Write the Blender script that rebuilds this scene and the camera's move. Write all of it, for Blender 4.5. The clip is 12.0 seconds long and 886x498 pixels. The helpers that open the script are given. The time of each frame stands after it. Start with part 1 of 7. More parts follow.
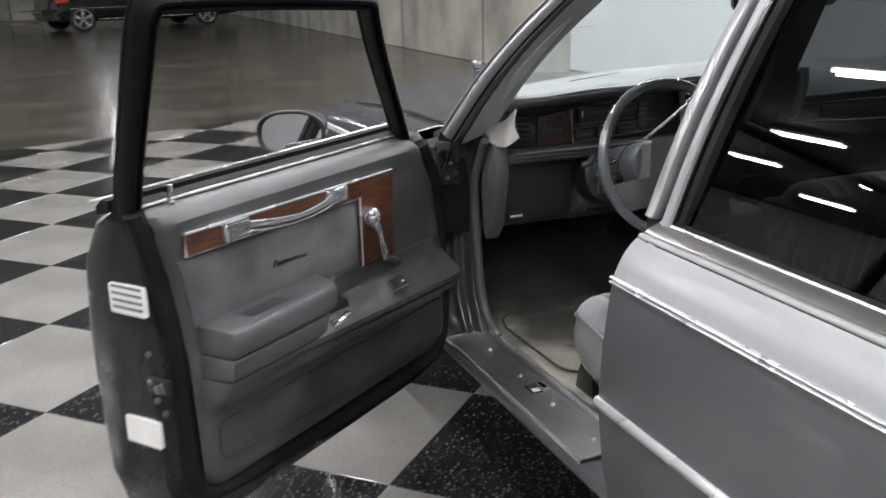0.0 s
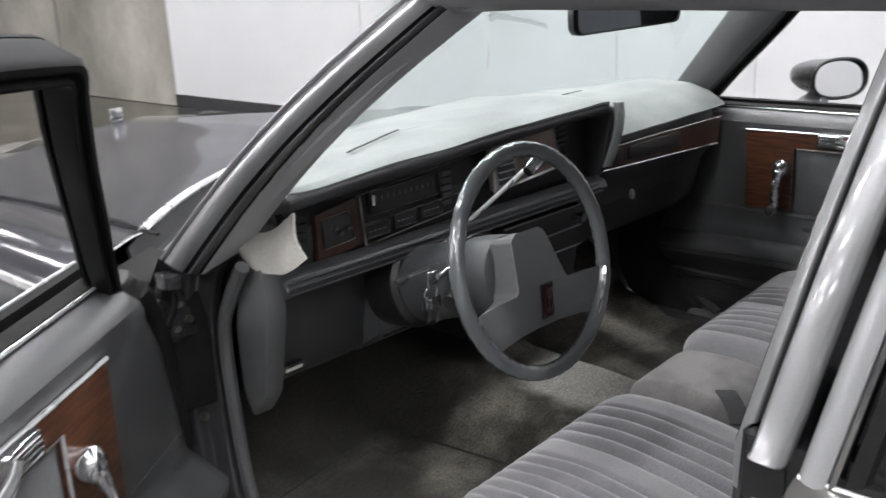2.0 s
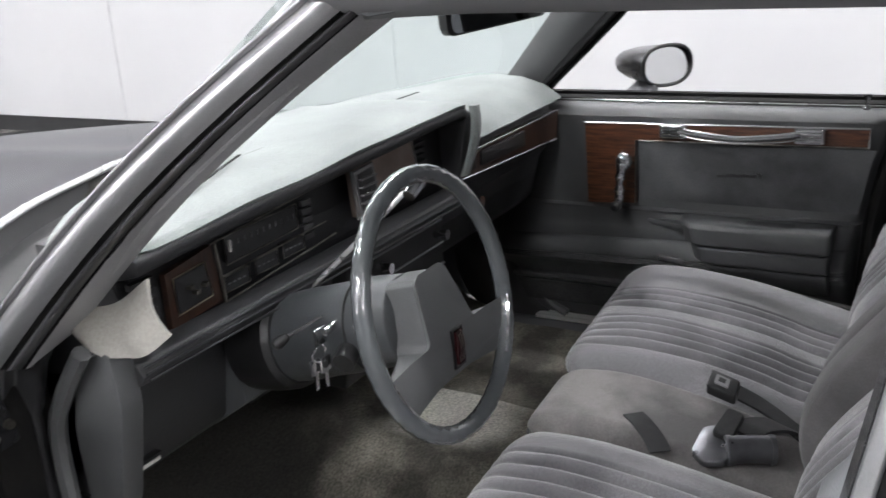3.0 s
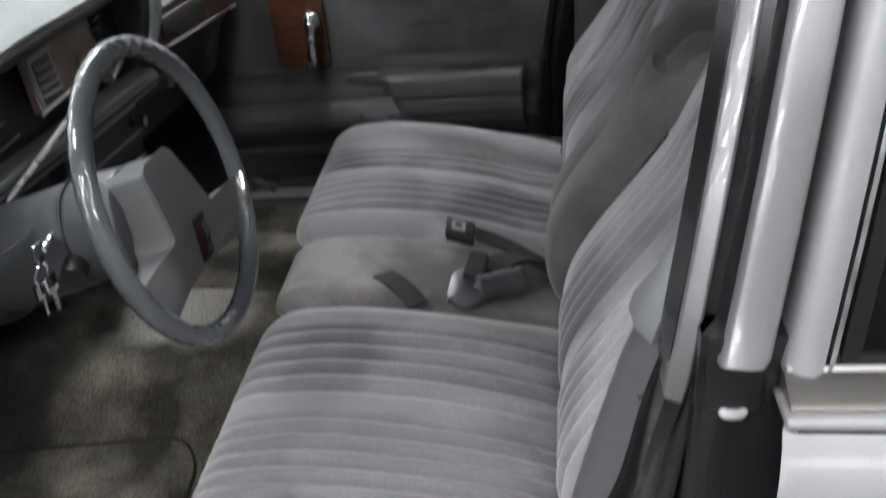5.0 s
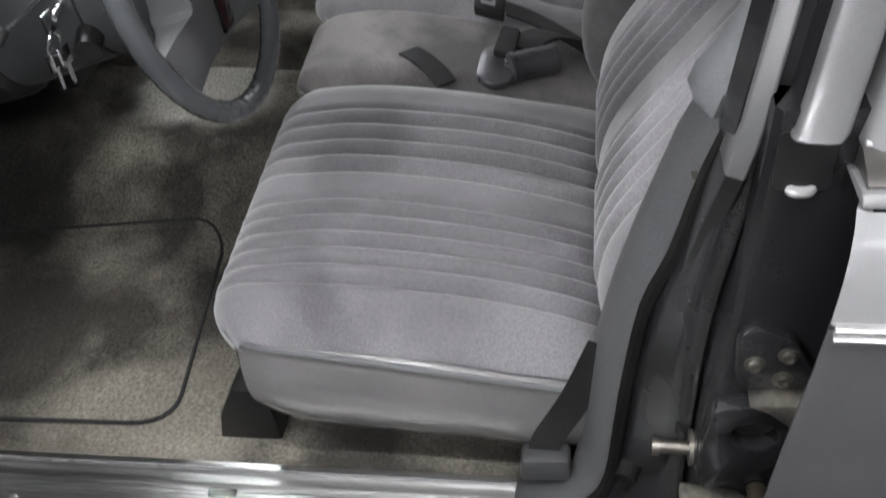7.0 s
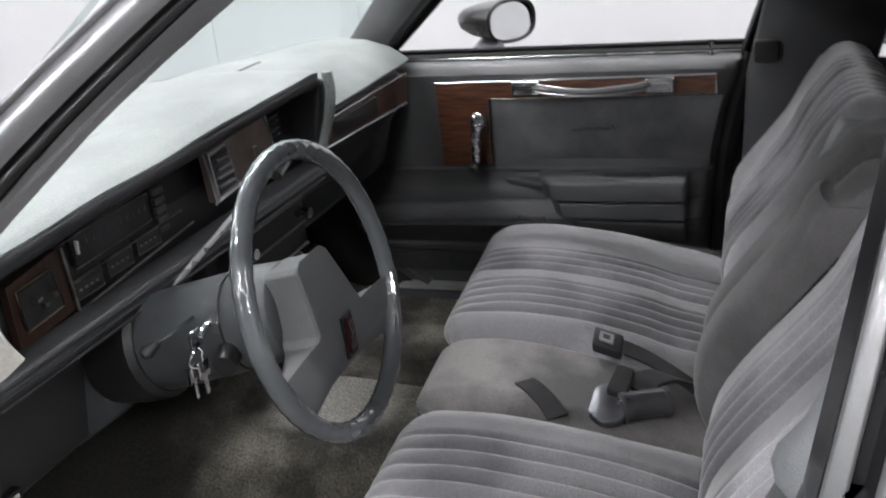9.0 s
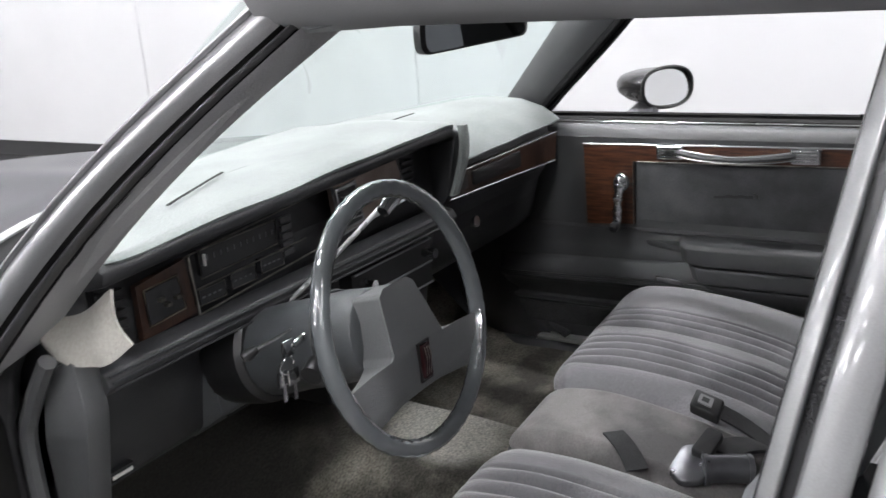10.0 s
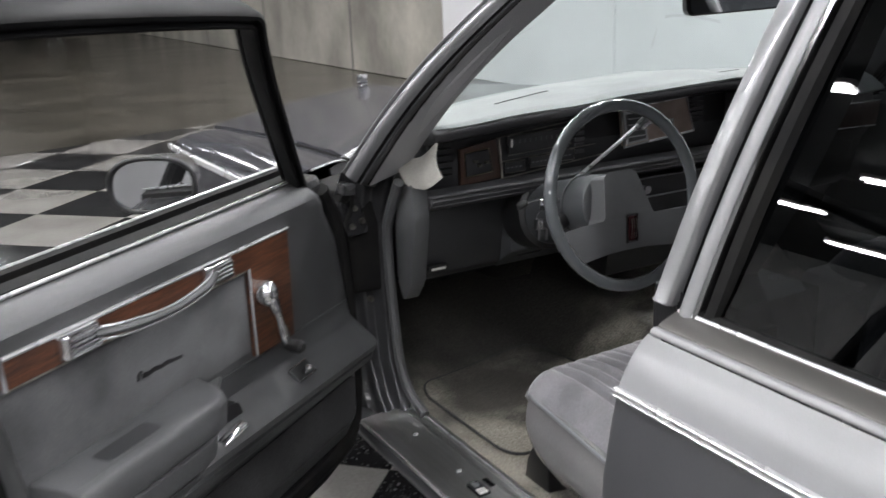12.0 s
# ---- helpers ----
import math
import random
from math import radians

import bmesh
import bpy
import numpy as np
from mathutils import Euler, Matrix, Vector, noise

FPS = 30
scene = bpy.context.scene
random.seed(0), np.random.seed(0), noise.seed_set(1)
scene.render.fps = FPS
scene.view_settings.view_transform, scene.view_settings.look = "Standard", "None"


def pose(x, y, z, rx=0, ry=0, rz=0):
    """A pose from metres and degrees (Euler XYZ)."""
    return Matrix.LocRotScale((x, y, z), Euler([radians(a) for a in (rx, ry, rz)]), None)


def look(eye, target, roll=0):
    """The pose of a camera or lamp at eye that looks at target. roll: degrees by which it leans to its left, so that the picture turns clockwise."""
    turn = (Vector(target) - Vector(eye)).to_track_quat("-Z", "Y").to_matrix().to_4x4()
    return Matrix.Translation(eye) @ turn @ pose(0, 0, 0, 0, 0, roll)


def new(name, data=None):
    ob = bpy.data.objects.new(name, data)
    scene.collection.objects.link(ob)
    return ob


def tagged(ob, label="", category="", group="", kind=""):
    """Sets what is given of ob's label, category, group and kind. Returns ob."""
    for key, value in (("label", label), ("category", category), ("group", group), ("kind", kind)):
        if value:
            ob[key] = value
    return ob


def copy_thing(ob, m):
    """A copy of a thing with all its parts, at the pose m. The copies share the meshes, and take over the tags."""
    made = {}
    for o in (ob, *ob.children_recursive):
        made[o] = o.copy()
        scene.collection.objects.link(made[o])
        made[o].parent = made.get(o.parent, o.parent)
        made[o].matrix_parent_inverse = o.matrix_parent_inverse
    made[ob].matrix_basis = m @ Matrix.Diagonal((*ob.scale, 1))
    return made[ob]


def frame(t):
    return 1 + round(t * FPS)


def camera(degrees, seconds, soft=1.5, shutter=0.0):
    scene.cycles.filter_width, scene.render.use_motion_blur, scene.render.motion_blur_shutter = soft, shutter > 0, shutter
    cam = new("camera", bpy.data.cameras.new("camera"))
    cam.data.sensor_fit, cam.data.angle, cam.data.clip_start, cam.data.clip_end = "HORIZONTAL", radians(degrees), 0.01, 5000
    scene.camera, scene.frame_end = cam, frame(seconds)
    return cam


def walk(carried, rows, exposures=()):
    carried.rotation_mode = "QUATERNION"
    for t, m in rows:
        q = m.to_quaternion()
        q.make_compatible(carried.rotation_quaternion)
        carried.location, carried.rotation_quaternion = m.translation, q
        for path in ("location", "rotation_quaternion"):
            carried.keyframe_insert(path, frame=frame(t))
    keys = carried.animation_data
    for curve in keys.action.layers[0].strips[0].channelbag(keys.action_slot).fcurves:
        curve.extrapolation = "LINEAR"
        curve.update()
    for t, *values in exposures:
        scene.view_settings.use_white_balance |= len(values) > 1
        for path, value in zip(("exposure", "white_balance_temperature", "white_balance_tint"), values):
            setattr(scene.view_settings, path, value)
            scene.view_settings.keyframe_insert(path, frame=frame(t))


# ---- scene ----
cam = camera(50.2, 12.0, shutter=0.4)
PATH = [
    (0, (-1.743, -1.285, 1.315), (-1.059, 0.507, 0.75), -1.5),
    (0.5, (-1.705, -1.012, 1.311), (-0.88, 0.724, 0.757), -1.4),
    (1, (-1.676, -0.769, 1.331), (-0.709, 0.888, 0.767), -1.7),
    (1.5, (-1.619, -0.508, 1.321), (-0.437, 1.006, 0.763), -1.8),
    (2, (-1.568, -0.298, 1.327), (-0.198, 1.043, 0.755), -2.7),
    (2.5, (-1.513, -0.119, 1.321), (0.024, 1.018, 0.734), -3.7),
    (3, (-1.478, 0.001, 1.339), (0.174, 0.944, 0.72), -3.7),
    (3.2, (-1.467, 0.034, 1.341), (0.227, 0.893, 0.714), -3.7),
    (4.8, (-1.442, 0.119, 1.308), (0.365, 0.421, 0.508), -5.5),
    (5, (-1.439, 0.121, 1.3), (0.321, 0.407, 0.393), -5.6),
    (5.5, (-1.428, 0.138, 1.284), (0.19, 0.412, 0.14), -6.1),
    (6, (-1.418, 0.154, 1.269), (0.071, 0.451, -0.033), -6.4),
    (6.5, (-1.413, 0.156, 1.263), (0.037, 0.469, -0.079), -6.9),
    (7, (-1.411, 0.153, 1.268), (0.098, 0.466, -0.006), -6.6),
    (7.5, (-1.413, 0.151, 1.285), (0.242, 0.457, 0.204), -5.9),
    (7.7, (-1.419, 0.151, 1.292), (0.289, 0.455, 0.297), -5.5),
    (9.3, (-1.422, 0.073, 1.328), (0.335, 0.791, 0.697), -4.4),
    (9.5, (-1.424, 0.044, 1.321), (0.305, 0.858, 0.733), -4.4),
    (10, (-1.447, -0.089, 1.319), (0.184, 0.925, 0.761), -4.1),
    (10.5, (-1.485, -0.221, 1.319), (-0.003, 1.002, 0.76), -3.4),
    (11, (-1.529, -0.387, 1.317), (-0.245, 1.04, 0.756), -3.0),
    (11.5, (-1.576, -0.584, 1.315), (-0.479, 0.99, 0.751), -2.5),
    (12, (-1.635, -0.814, 1.315), (-0.709, 0.865, 0.747), -2.3),
]
walk(cam, [(t, look(eye, target, roll)) for t, eye, target, roll in PATH], [(0.0, 0.03), (1.0, -0.01), (1.5, 0.01), (2.0, 0.15), (2.5, 0.21), (3.2, 0.27), (4.8, 0.15), (5.5, 0.04), (7.0, 0.04), (7.7, 0.09), (9.3, 0.26), (10.0, 0.35), (10.5, 0.3), (11.0, 0.16), (11.5, 0.02), (12.0, -0.06)])

# ---- light ----
world = bpy.data.worlds.new("hall_air")
scene.world = world
world.use_nodes = True
world.node_tree.nodes["Background"].inputs[0].default_value = (0.75, 0.8, 0.9, 1)
world.node_tree.nodes["Background"].inputs[1].default_value = 0.02
scene.view_settings.exposure = 0.0

# ---- materials ----


def material(name, color, rough=0.5, metal=0.0, color2=None, scale=8.0, detail=4.0, bump=0.0, bump_scale=60.0, coat=0.0,
             stretch=(1, 1, 1), spec=0.5, rough_var=0.0, lo=0.35, hi=0.65, sheen=0.0, grain=0.0, grain_scale=200.0):
    """A surface: base colour mixed with a second one by noise, with fine grain, relief and uneven gloss."""
    m = bpy.data.materials.new(name)
    m.use_nodes = True
    nt = m.node_tree
    b = nt.nodes["Principled BSDF"]
    b.inputs["Roughness"].default_value = rough
    b.inputs["Metallic"].default_value = metal
    b.inputs["Specular IOR Level"].default_value = spec
    b.inputs["Coat Weight"].default_value = coat
    b.inputs["Coat Roughness"].default_value = 0.06
    b.inputs["Sheen Weight"].default_value = sheen
    b.inputs["Sheen Roughness"].default_value = 0.4
    co = nt.nodes.new("ShaderNodeTexCoord")
    mp = nt.nodes.new("ShaderNodeMapping")
    mp.inputs["Scale"].default_value = stretch
    nt.links.new(co.outputs["Object"], mp.inputs["Vector"])
    c2 = color2 or tuple(c * 0.8 for c in color)
    n1 = nt.nodes.new("ShaderNodeTexNoise")
    n1.inputs["Scale"].default_value = scale
    n1.inputs["Detail"].default_value = detail
    nt.links.new(mp.outputs[0], n1.inputs["Vector"])
    ramp = nt.nodes.new("ShaderNodeValToRGB")
    ramp.color_ramp.elements[0].position, ramp.color_ramp.elements[1].position = lo, hi
    ramp.color_ramp.elements[0].color, ramp.color_ramp.elements[1].color = (*c2, 1), (*color, 1)
    nt.links.new(n1.outputs["Fac"], ramp.inputs["Fac"])
    out = ramp.outputs["Color"]
    if grain:
        g = nt.nodes.new("ShaderNodeTexNoise")
        g.inputs["Scale"].default_value = grain_scale
        g.inputs["Detail"].default_value = 2
        nt.links.new(mp.outputs[0], g.inputs["Vector"])
        mr = nt.nodes.new("ShaderNodeMapRange")
        mr.inputs["From Min"].default_value, mr.inputs["From Max"].default_value = 0.3, 0.7
        mr.inputs["To Min"].default_value, mr.inputs["To Max"].default_value = 1 - grain, 1 + grain
        nt.links.new(g.outputs["Fac"], mr.inputs["Value"])
        mul = nt.nodes.new("ShaderNodeVectorMath")
        mul.operation = "MULTIPLY"
        nt.links.new(out, mul.inputs[0])
        nt.links.new(mr.outputs[0], mul.inputs[1])
        out = mul.outputs[0]
    nt.links.new(out, b.inputs["Base Color"])
    if rough_var:
        mr = nt.nodes.new("ShaderNodeMapRange")
        mr.inputs["To Min"].default_value, mr.inputs["To Max"].default_value = max(0.0, rough - rough_var), rough + rough_var
        nt.links.new(n1.outputs["Fac"], mr.inputs["Value"])
        nt.links.new(mr.outputs[0], b.inputs["Roughness"])
    if bump:
        nb = nt.nodes.new("ShaderNodeTexNoise")
        nb.inputs["Scale"].default_value = bump_scale
        nb.inputs["Detail"].default_value = 3
        nt.links.new(mp.outputs[0], nb.inputs["Vector"])
        bp = nt.nodes.new("ShaderNodeBump")
        bp.inputs["Strength"].default_value = bump
        bp.inputs["Distance"].default_value = 0.002
        nt.links.new(nb.outputs["Fac"], bp.inputs["Height"])
        nt.links.new(bp.outputs[0], b.inputs["Normal"])
    return m


def glass_material(name, tint, rough=0.0):
    """Thin sheet glass: clear or tinted passage, with the gloss of glass over it."""
    m = bpy.data.materials.new(name)
    m.use_nodes = True
    nt = m.node_tree
    nt.nodes.remove(nt.nodes["Principled BSDF"])
    tr = nt.nodes.new("ShaderNodeBsdfTransparent")
    tr.inputs[0].default_value = (*tint, 1)
    gl = nt.nodes.new("ShaderNodeBsdfGlossy")
    gl.inputs["Roughness"].default_value = rough
    lw = nt.nodes.new("ShaderNodeLayerWeight")
    lw.inputs["Blend"].default_value = 0.5
    pw = nt.nodes.new("ShaderNodeMath")
    pw.operation = "POWER"
    pw.inputs[1].default_value = 4.0
    fr = nt.nodes.new("ShaderNodeMapRange")
    fr.inputs["To Min"].default_value, fr.inputs["To Max"].default_value = 0.06, 1.0
    nt.links.new(lw.outputs["Facing"], pw.inputs[0])
    nt.links.new(pw.outputs[0], fr.inputs["Value"])
    mx = nt.nodes.new("ShaderNodeMixShader")
    nt.links.new(fr.outputs[0], mx.inputs[0])
    nt.links.new(tr.outputs[0], mx.inputs[1])
    nt.links.new(gl.outputs[0], mx.inputs[2])
    nt.links.new(mx.outputs[0], nt.nodes["Material Output"].inputs[0])
    return m


def lamp_material(name, color, strength):
    m = bpy.data.materials.new(name)
    m.use_nodes = True
    b = m.node_tree.nodes["Principled BSDF"]
    b.inputs["Emission Color"].default_value = (*color, 1)
    b.inputs["Emission Strength"].default_value = strength
    return m


PAINT_LIGHT = material("silver_paint", (0.285, 0.285, 0.293), 0.48, 0.25, (0.26, 0.26, 0.268), 3, coat=0.32, spec=0.3, grain=0.05, grain_scale=900)
PAINT_LIGHT.node_tree.nodes["Principled BSDF"].inputs["Coat Roughness"].default_value = 0.17
PAINT_GLOSS = material("satin_pillar_paint", (0.235, 0.235, 0.243), 0.36, 0.4, (0.20, 0.20, 0.207), 6, coat=0.7, grain=0.06, grain_scale=700, bump=0.02, bump_scale=18)
# Velour darkened for the shade between the two backrests.
VELOUR_SHADED = material("shaded_velour_side", (0.130, 0.124, 0.127), 0.9, 0, (0.065, 0.062, 0.064), 7, bump=0.4, bump_scale=500, sheen=0.2, grain=0.1, grain_scale=300)
PAINT_MID = material("grey_pillar_paint", (0.33, 0.33, 0.34), 0.30, 0.65, (0.25, 0.25, 0.26), 6, coat=0.6, grain=0.06, grain_scale=700, bump=0.04, bump_scale=12)
PAINT_DARK = material("gunmetal_paint", (0.128, 0.128, 0.135), 0.40, 0.55, (0.112, 0.112, 0.119), 3, coat=0.12, spec=0.2, grain=0.07, grain_scale=900)
PAINT_HOOD = material("gunmetal_bonnet_paint", (0.042, 0.042, 0.047), 0.5, 0.0, (0.037, 0.037, 0.042), 3, coat=0.55, spec=0.0, grain=0.07, grain_scale=900)
PAINT_HOOD.node_tree.nodes["Principled BSDF"].inputs["Coat Roughness"].default_value = 0.11
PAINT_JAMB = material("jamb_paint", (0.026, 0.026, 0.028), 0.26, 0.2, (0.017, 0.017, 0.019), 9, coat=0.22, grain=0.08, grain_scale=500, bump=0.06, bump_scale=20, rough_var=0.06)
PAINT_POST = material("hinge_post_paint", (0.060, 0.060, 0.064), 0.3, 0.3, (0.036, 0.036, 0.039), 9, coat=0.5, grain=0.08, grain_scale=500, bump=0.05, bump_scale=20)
SATIN_BELT = material("satin_brown_grey_metal", (0.25, 0.24, 0.23), 0.28, 0.85, (0.18, 0.172, 0.165), 12, rough_var=0.06, stretch=(1, 0.1, 1))
BRIGHT = material("bright_metal_strip", (0.74, 0.74, 0.75), 0.27, 0.65, (0.68, 0.68, 0.69), 5, rough_var=0.03)
ZINC = material("dull_grey_zinc", (0.30, 0.29, 0.26), 0.42, 0.9, (0.14, 0.13, 0.115), 40, rough_var=0.1)
GUNMETAL = material("dull_buckle_metal", (0.16, 0.16, 0.17), 0.30, 0.7, (0.10, 0.10, 0.11), 20, rough_var=0.08)
CHROME = material("chrome", (0.82, 0.82, 0.83), 0.12, 1.0, (0.72, 0.72, 0.74), 20, rough_var=0.06)
ALU = material("ribbed_aluminium", (0.90, 0.90, 0.895), 0.34, 1.0, (0.84, 0.835, 0.82), 6, rough_var=0.08, stretch=(14, 0.25, 6), grain=0.08, grain_scale=60)
RUBBER = material("black_rubber", (0.008, 0.008, 0.0084), 0.7, 0, (0.015, 0.0145, 0.014), 14, bump=0.2, bump_scale=120, spec=0.1)
FRAME_BLACK = material("black_painted_window_frame", (0.006, 0.006, 0.0064), 0.46, 0, (0.009, 0.009, 0.0094), 10, spec=0.06, rough_var=0.06, bump=0.05, bump_scale=30)
BLACK = material("black_plastic", (0.011, 0.011, 0.012), 0.42, 0, (0.017, 0.017, 0.018), 10, bump=0.2, bump_scale=300)
VINYL = material("grey_vinyl", (0.076, 0.0772, 0.0800), 0.40, 0, (0.060, 0.061, 0.0635), 5, bump=0.5, bump_scale=520, rough_var=0.06, grain=0.06, grain_scale=400)
WHEEL_VINYL = material("wheel_pad_vinyl", (0.114, 0.1165, 0.120), 0.42, 0, (0.096, 0.098, 0.101), 5, bump=0.5, bump_scale=520, grain=0.06, grain_scale=400)
PILLAR_TRIM = material("pale_grey_pillar_plastic", (0.42, 0.42, 0.43), 0.38, 0, (0.36, 0.36, 0.37), 5, bump=0.3, bump_scale=300, grain=0.05, grain_scale=350)
SEAT_VINYL = material("satin_seat_vinyl", (0.205, 0.200, 0.200), 0.24, 0, (0.165, 0.161, 0.163), 4, spec=1.0, bump=0.4, bump_scale=60, grain=0.05, grain_scale=350, rough_var=0.1)
TRIM_VINYL = material("grey_pillar_vinyl", (0.112, 0.114, 0.119), 0.42, 0, (0.090, 0.092, 0.096), 5, bump=0.4, bump_scale=420, grain=0.05, grain_scale=350)
VINYL_LIGHT = material("light_grey_vinyl", (0.19, 0.195, 0.205), 0.45, 0, (0.165, 0.17, 0.18), 5, bump=0.4, bump_scale=420, grain=0.05, grain_scale=350)
VELOUR = material("grey_velour", (0.252, 0.245, 0.261), 0.9, 0, (0.122, 0.118, 0.127), 5.0, 4, lo=0.40, hi=0.58, bump=0.5, bump_scale=700, sheen=0.8, grain=0.17, grain_scale=330, stretch=(1, 1, 1))
VELOUR_FLAT = material("worn_flat_velour", (0.225, 0.211, 0.208), 0.9, 0, (0.095, 0.090, 0.090), 8, 8, lo=0.38, hi=0.62, bump=0.4, bump_scale=500, sheen=0.3, grain=0.12, grain_scale=260)
CARPET = material("worn_carpet", (0.30, 0.280, 0.234), 0.97, 0, (0.068, 0.063, 0.053), 5.5, 9, bump=0.8, bump_scale=520, sheen=0.1, grain=0.45, grain_scale=220, lo=0.40, hi=0.60)
HEADLINER = material("headliner_cloth", (0.46, 0.46, 0.47), 0.9, 0, (0.40, 0.40, 0.41), 5, bump=0.4, bump_scale=300, grain=0.06, grain_scale=300)
DASH = material("dark_grey_dash", (0.030, 0.0304, 0.0328), 0.46, 0, (0.022, 0.0224, 0.0244), 6, bump=0.4, bump_scale=420)
FELT_BACK = material("cream_mat_backing", (0.42, 0.405, 0.37), 0.95, 0, (0.33, 0.318, 0.29), 9, 5, bump=0.5, bump_scale=260, grain=0.08, grain_scale=240)
FELT = material("pale_dash_mat", (0.235, 0.252, 0.248), 0.97, 0, (0.172, 0.187, 0.184), 5, 7, bump=0.6, bump_scale=260, sheen=0.2, grain=0.08, grain_scale=240)
# The walnut again, darkened for the shade under the dash overhang.
DASH_WOOD = material("shaded_dash_veneer", (0.050, 0.024, 0.015), 0.36, 0, (0.020, 0.010, 0.007), 9, 8, stretch=(18, 1.6, 2), coat=0.3, grain=0.25, grain_scale=60)
WOOD = material("walnut_veneer", (0.115, 0.042, 0.020), 0.36, 0, (0.040, 0.015, 0.008), 9, 8, stretch=(2, 1.6, 18), coat=0.4, grain=0.25, grain_scale=60)
PANEL_FABRIC = material("door_fabric", (0.102, 0.103, 0.108), 0.92, 0, (0.052, 0.053, 0.056), 7, 6, lo=0.38, hi=0.62, bump=0.4, bump_scale=600, sheen=0.3, grain=0.1, grain_scale=300)
GLASS = glass_material("windshield_glass", (0.86, 0.95, 0.93))
GLASS_DARK = glass_material("smoked_glass", (0.115, 0.123, 0.13))
MIRROR = material("mirror_silver", (0.85, 0.86, 0.87), 0.02, 1.0, (0.84, 0.85, 0.86), 3)
PAPER = material("white_sticker", (0.74, 0.73, 0.70), 0.6, 0, (0.68, 0.67, 0.64), 20)
INK = material("grey_print", (0.10, 0.10, 0.10), 0.6)
RED = material("red_emblem", (0.045, 0.012, 0.014), 0.25, 0.2)
BRASS = material("dull_zinc", (0.42, 0.38, 0.28), 0.4, 0.9, (0.28, 0.24, 0.17), 30)
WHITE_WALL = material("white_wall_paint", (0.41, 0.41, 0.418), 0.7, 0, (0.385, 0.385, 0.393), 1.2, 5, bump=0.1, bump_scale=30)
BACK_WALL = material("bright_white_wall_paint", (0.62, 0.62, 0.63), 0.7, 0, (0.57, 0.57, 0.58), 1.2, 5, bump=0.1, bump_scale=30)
PALE_WALL = material("pale_grey_wall", (0.30, 0.30, 0.30), 0.8, 0, (0.24, 0.24, 0.24), 0.6, 6, bump=0.2, bump_scale=15)
CONCRETE = material("concrete_wall", (0.235, 0.221, 0.191), 0.85, 0, (0.088, 0.082, 0.070), 0.8, 10, bump=0.5, bump_scale=9, stretch=(1, 1, 0.7), grain=0.07, grain_scale=14)
CONCRETE_FLOOR = material("sealed_concrete", (0.066, 0.059, 0.047), 0.20, 0, (0.034, 0.031, 0.025), 1.1, 10, rough_var=0.09, spec=0.32, grain=0.18, grain_scale=25)
TILE_LIGHT = material("pale_vinyl_tile", (0.215, 0.206, 0.193), 0.09, 0, (0.155, 0.149, 0.14), 2.2, 8, rough_var=0.03, grain=0.10, grain_scale=90, spec=0.4)
TILE_DARK = material("black_speckled_tile", (0.020, 0.020, 0.021), 0.09, 0, (0.010, 0.010, 0.011), 3, 6, rough_var=0.03, grain=0.95, grain_scale=95, spec=0.4)


def speckle(m, scale, color, share, size):
    """Scatters small pale chips over a material, shifted from piece to piece."""
    nt = m.node_tree
    b = nt.nodes["Principled BSDF"]
    base = b.inputs["Base Color"].links[0].from_socket
    co = nt.nodes.new("ShaderNodeTexCoord")
    info = nt.nodes.new("ShaderNodeObjectInfo")
    shift = nt.nodes.new("ShaderNodeVectorMath")
    shift.operation = "MULTIPLY_ADD"
    shift.inputs[1].default_value = (31.0, 17.0, 0.0)
    nt.links.new(info.outputs["Random"], shift.inputs[0])
    nt.links.new(co.outputs["Object"], shift.inputs[2])
    v = nt.nodes.new("ShaderNodeTexVoronoi")
    v.inputs["Scale"].default_value = scale
    nt.links.new(shift.outputs[0], v.inputs["Vector"])
    near = nt.nodes.new("ShaderNodeMapRange")
    near.inputs["From Min"].default_value, near.inputs["From Max"].default_value = size, size * 0.55
    nt.links.new(v.outputs["Distance"], near.inputs["Value"])
    pick = nt.nodes.new("ShaderNodeMapRange")
    pick.inputs["From Min"].default_value, pick.inputs["From Max"].default_value = 1 - share, 1.0
    nt.links.new(v.outputs["Color"], pick.inputs["Value"])
    both = nt.nodes.new("ShaderNodeMath")
    both.operation = "MULTIPLY"
    nt.links.new(near.outputs[0], both.inputs[0])
    nt.links.new(pick.outputs[0], both.inputs[1])
    mix = nt.nodes.new("ShaderNodeMixRGB")
    mix.inputs["Color2"].default_value = (*color, 1)
    nt.links.new(both.outputs[0], mix.inputs["Fac"])
    nt.links.new(base, mix.inputs["Color1"])
    nt.links.new(mix.outputs[0], b.inputs["Base Color"])


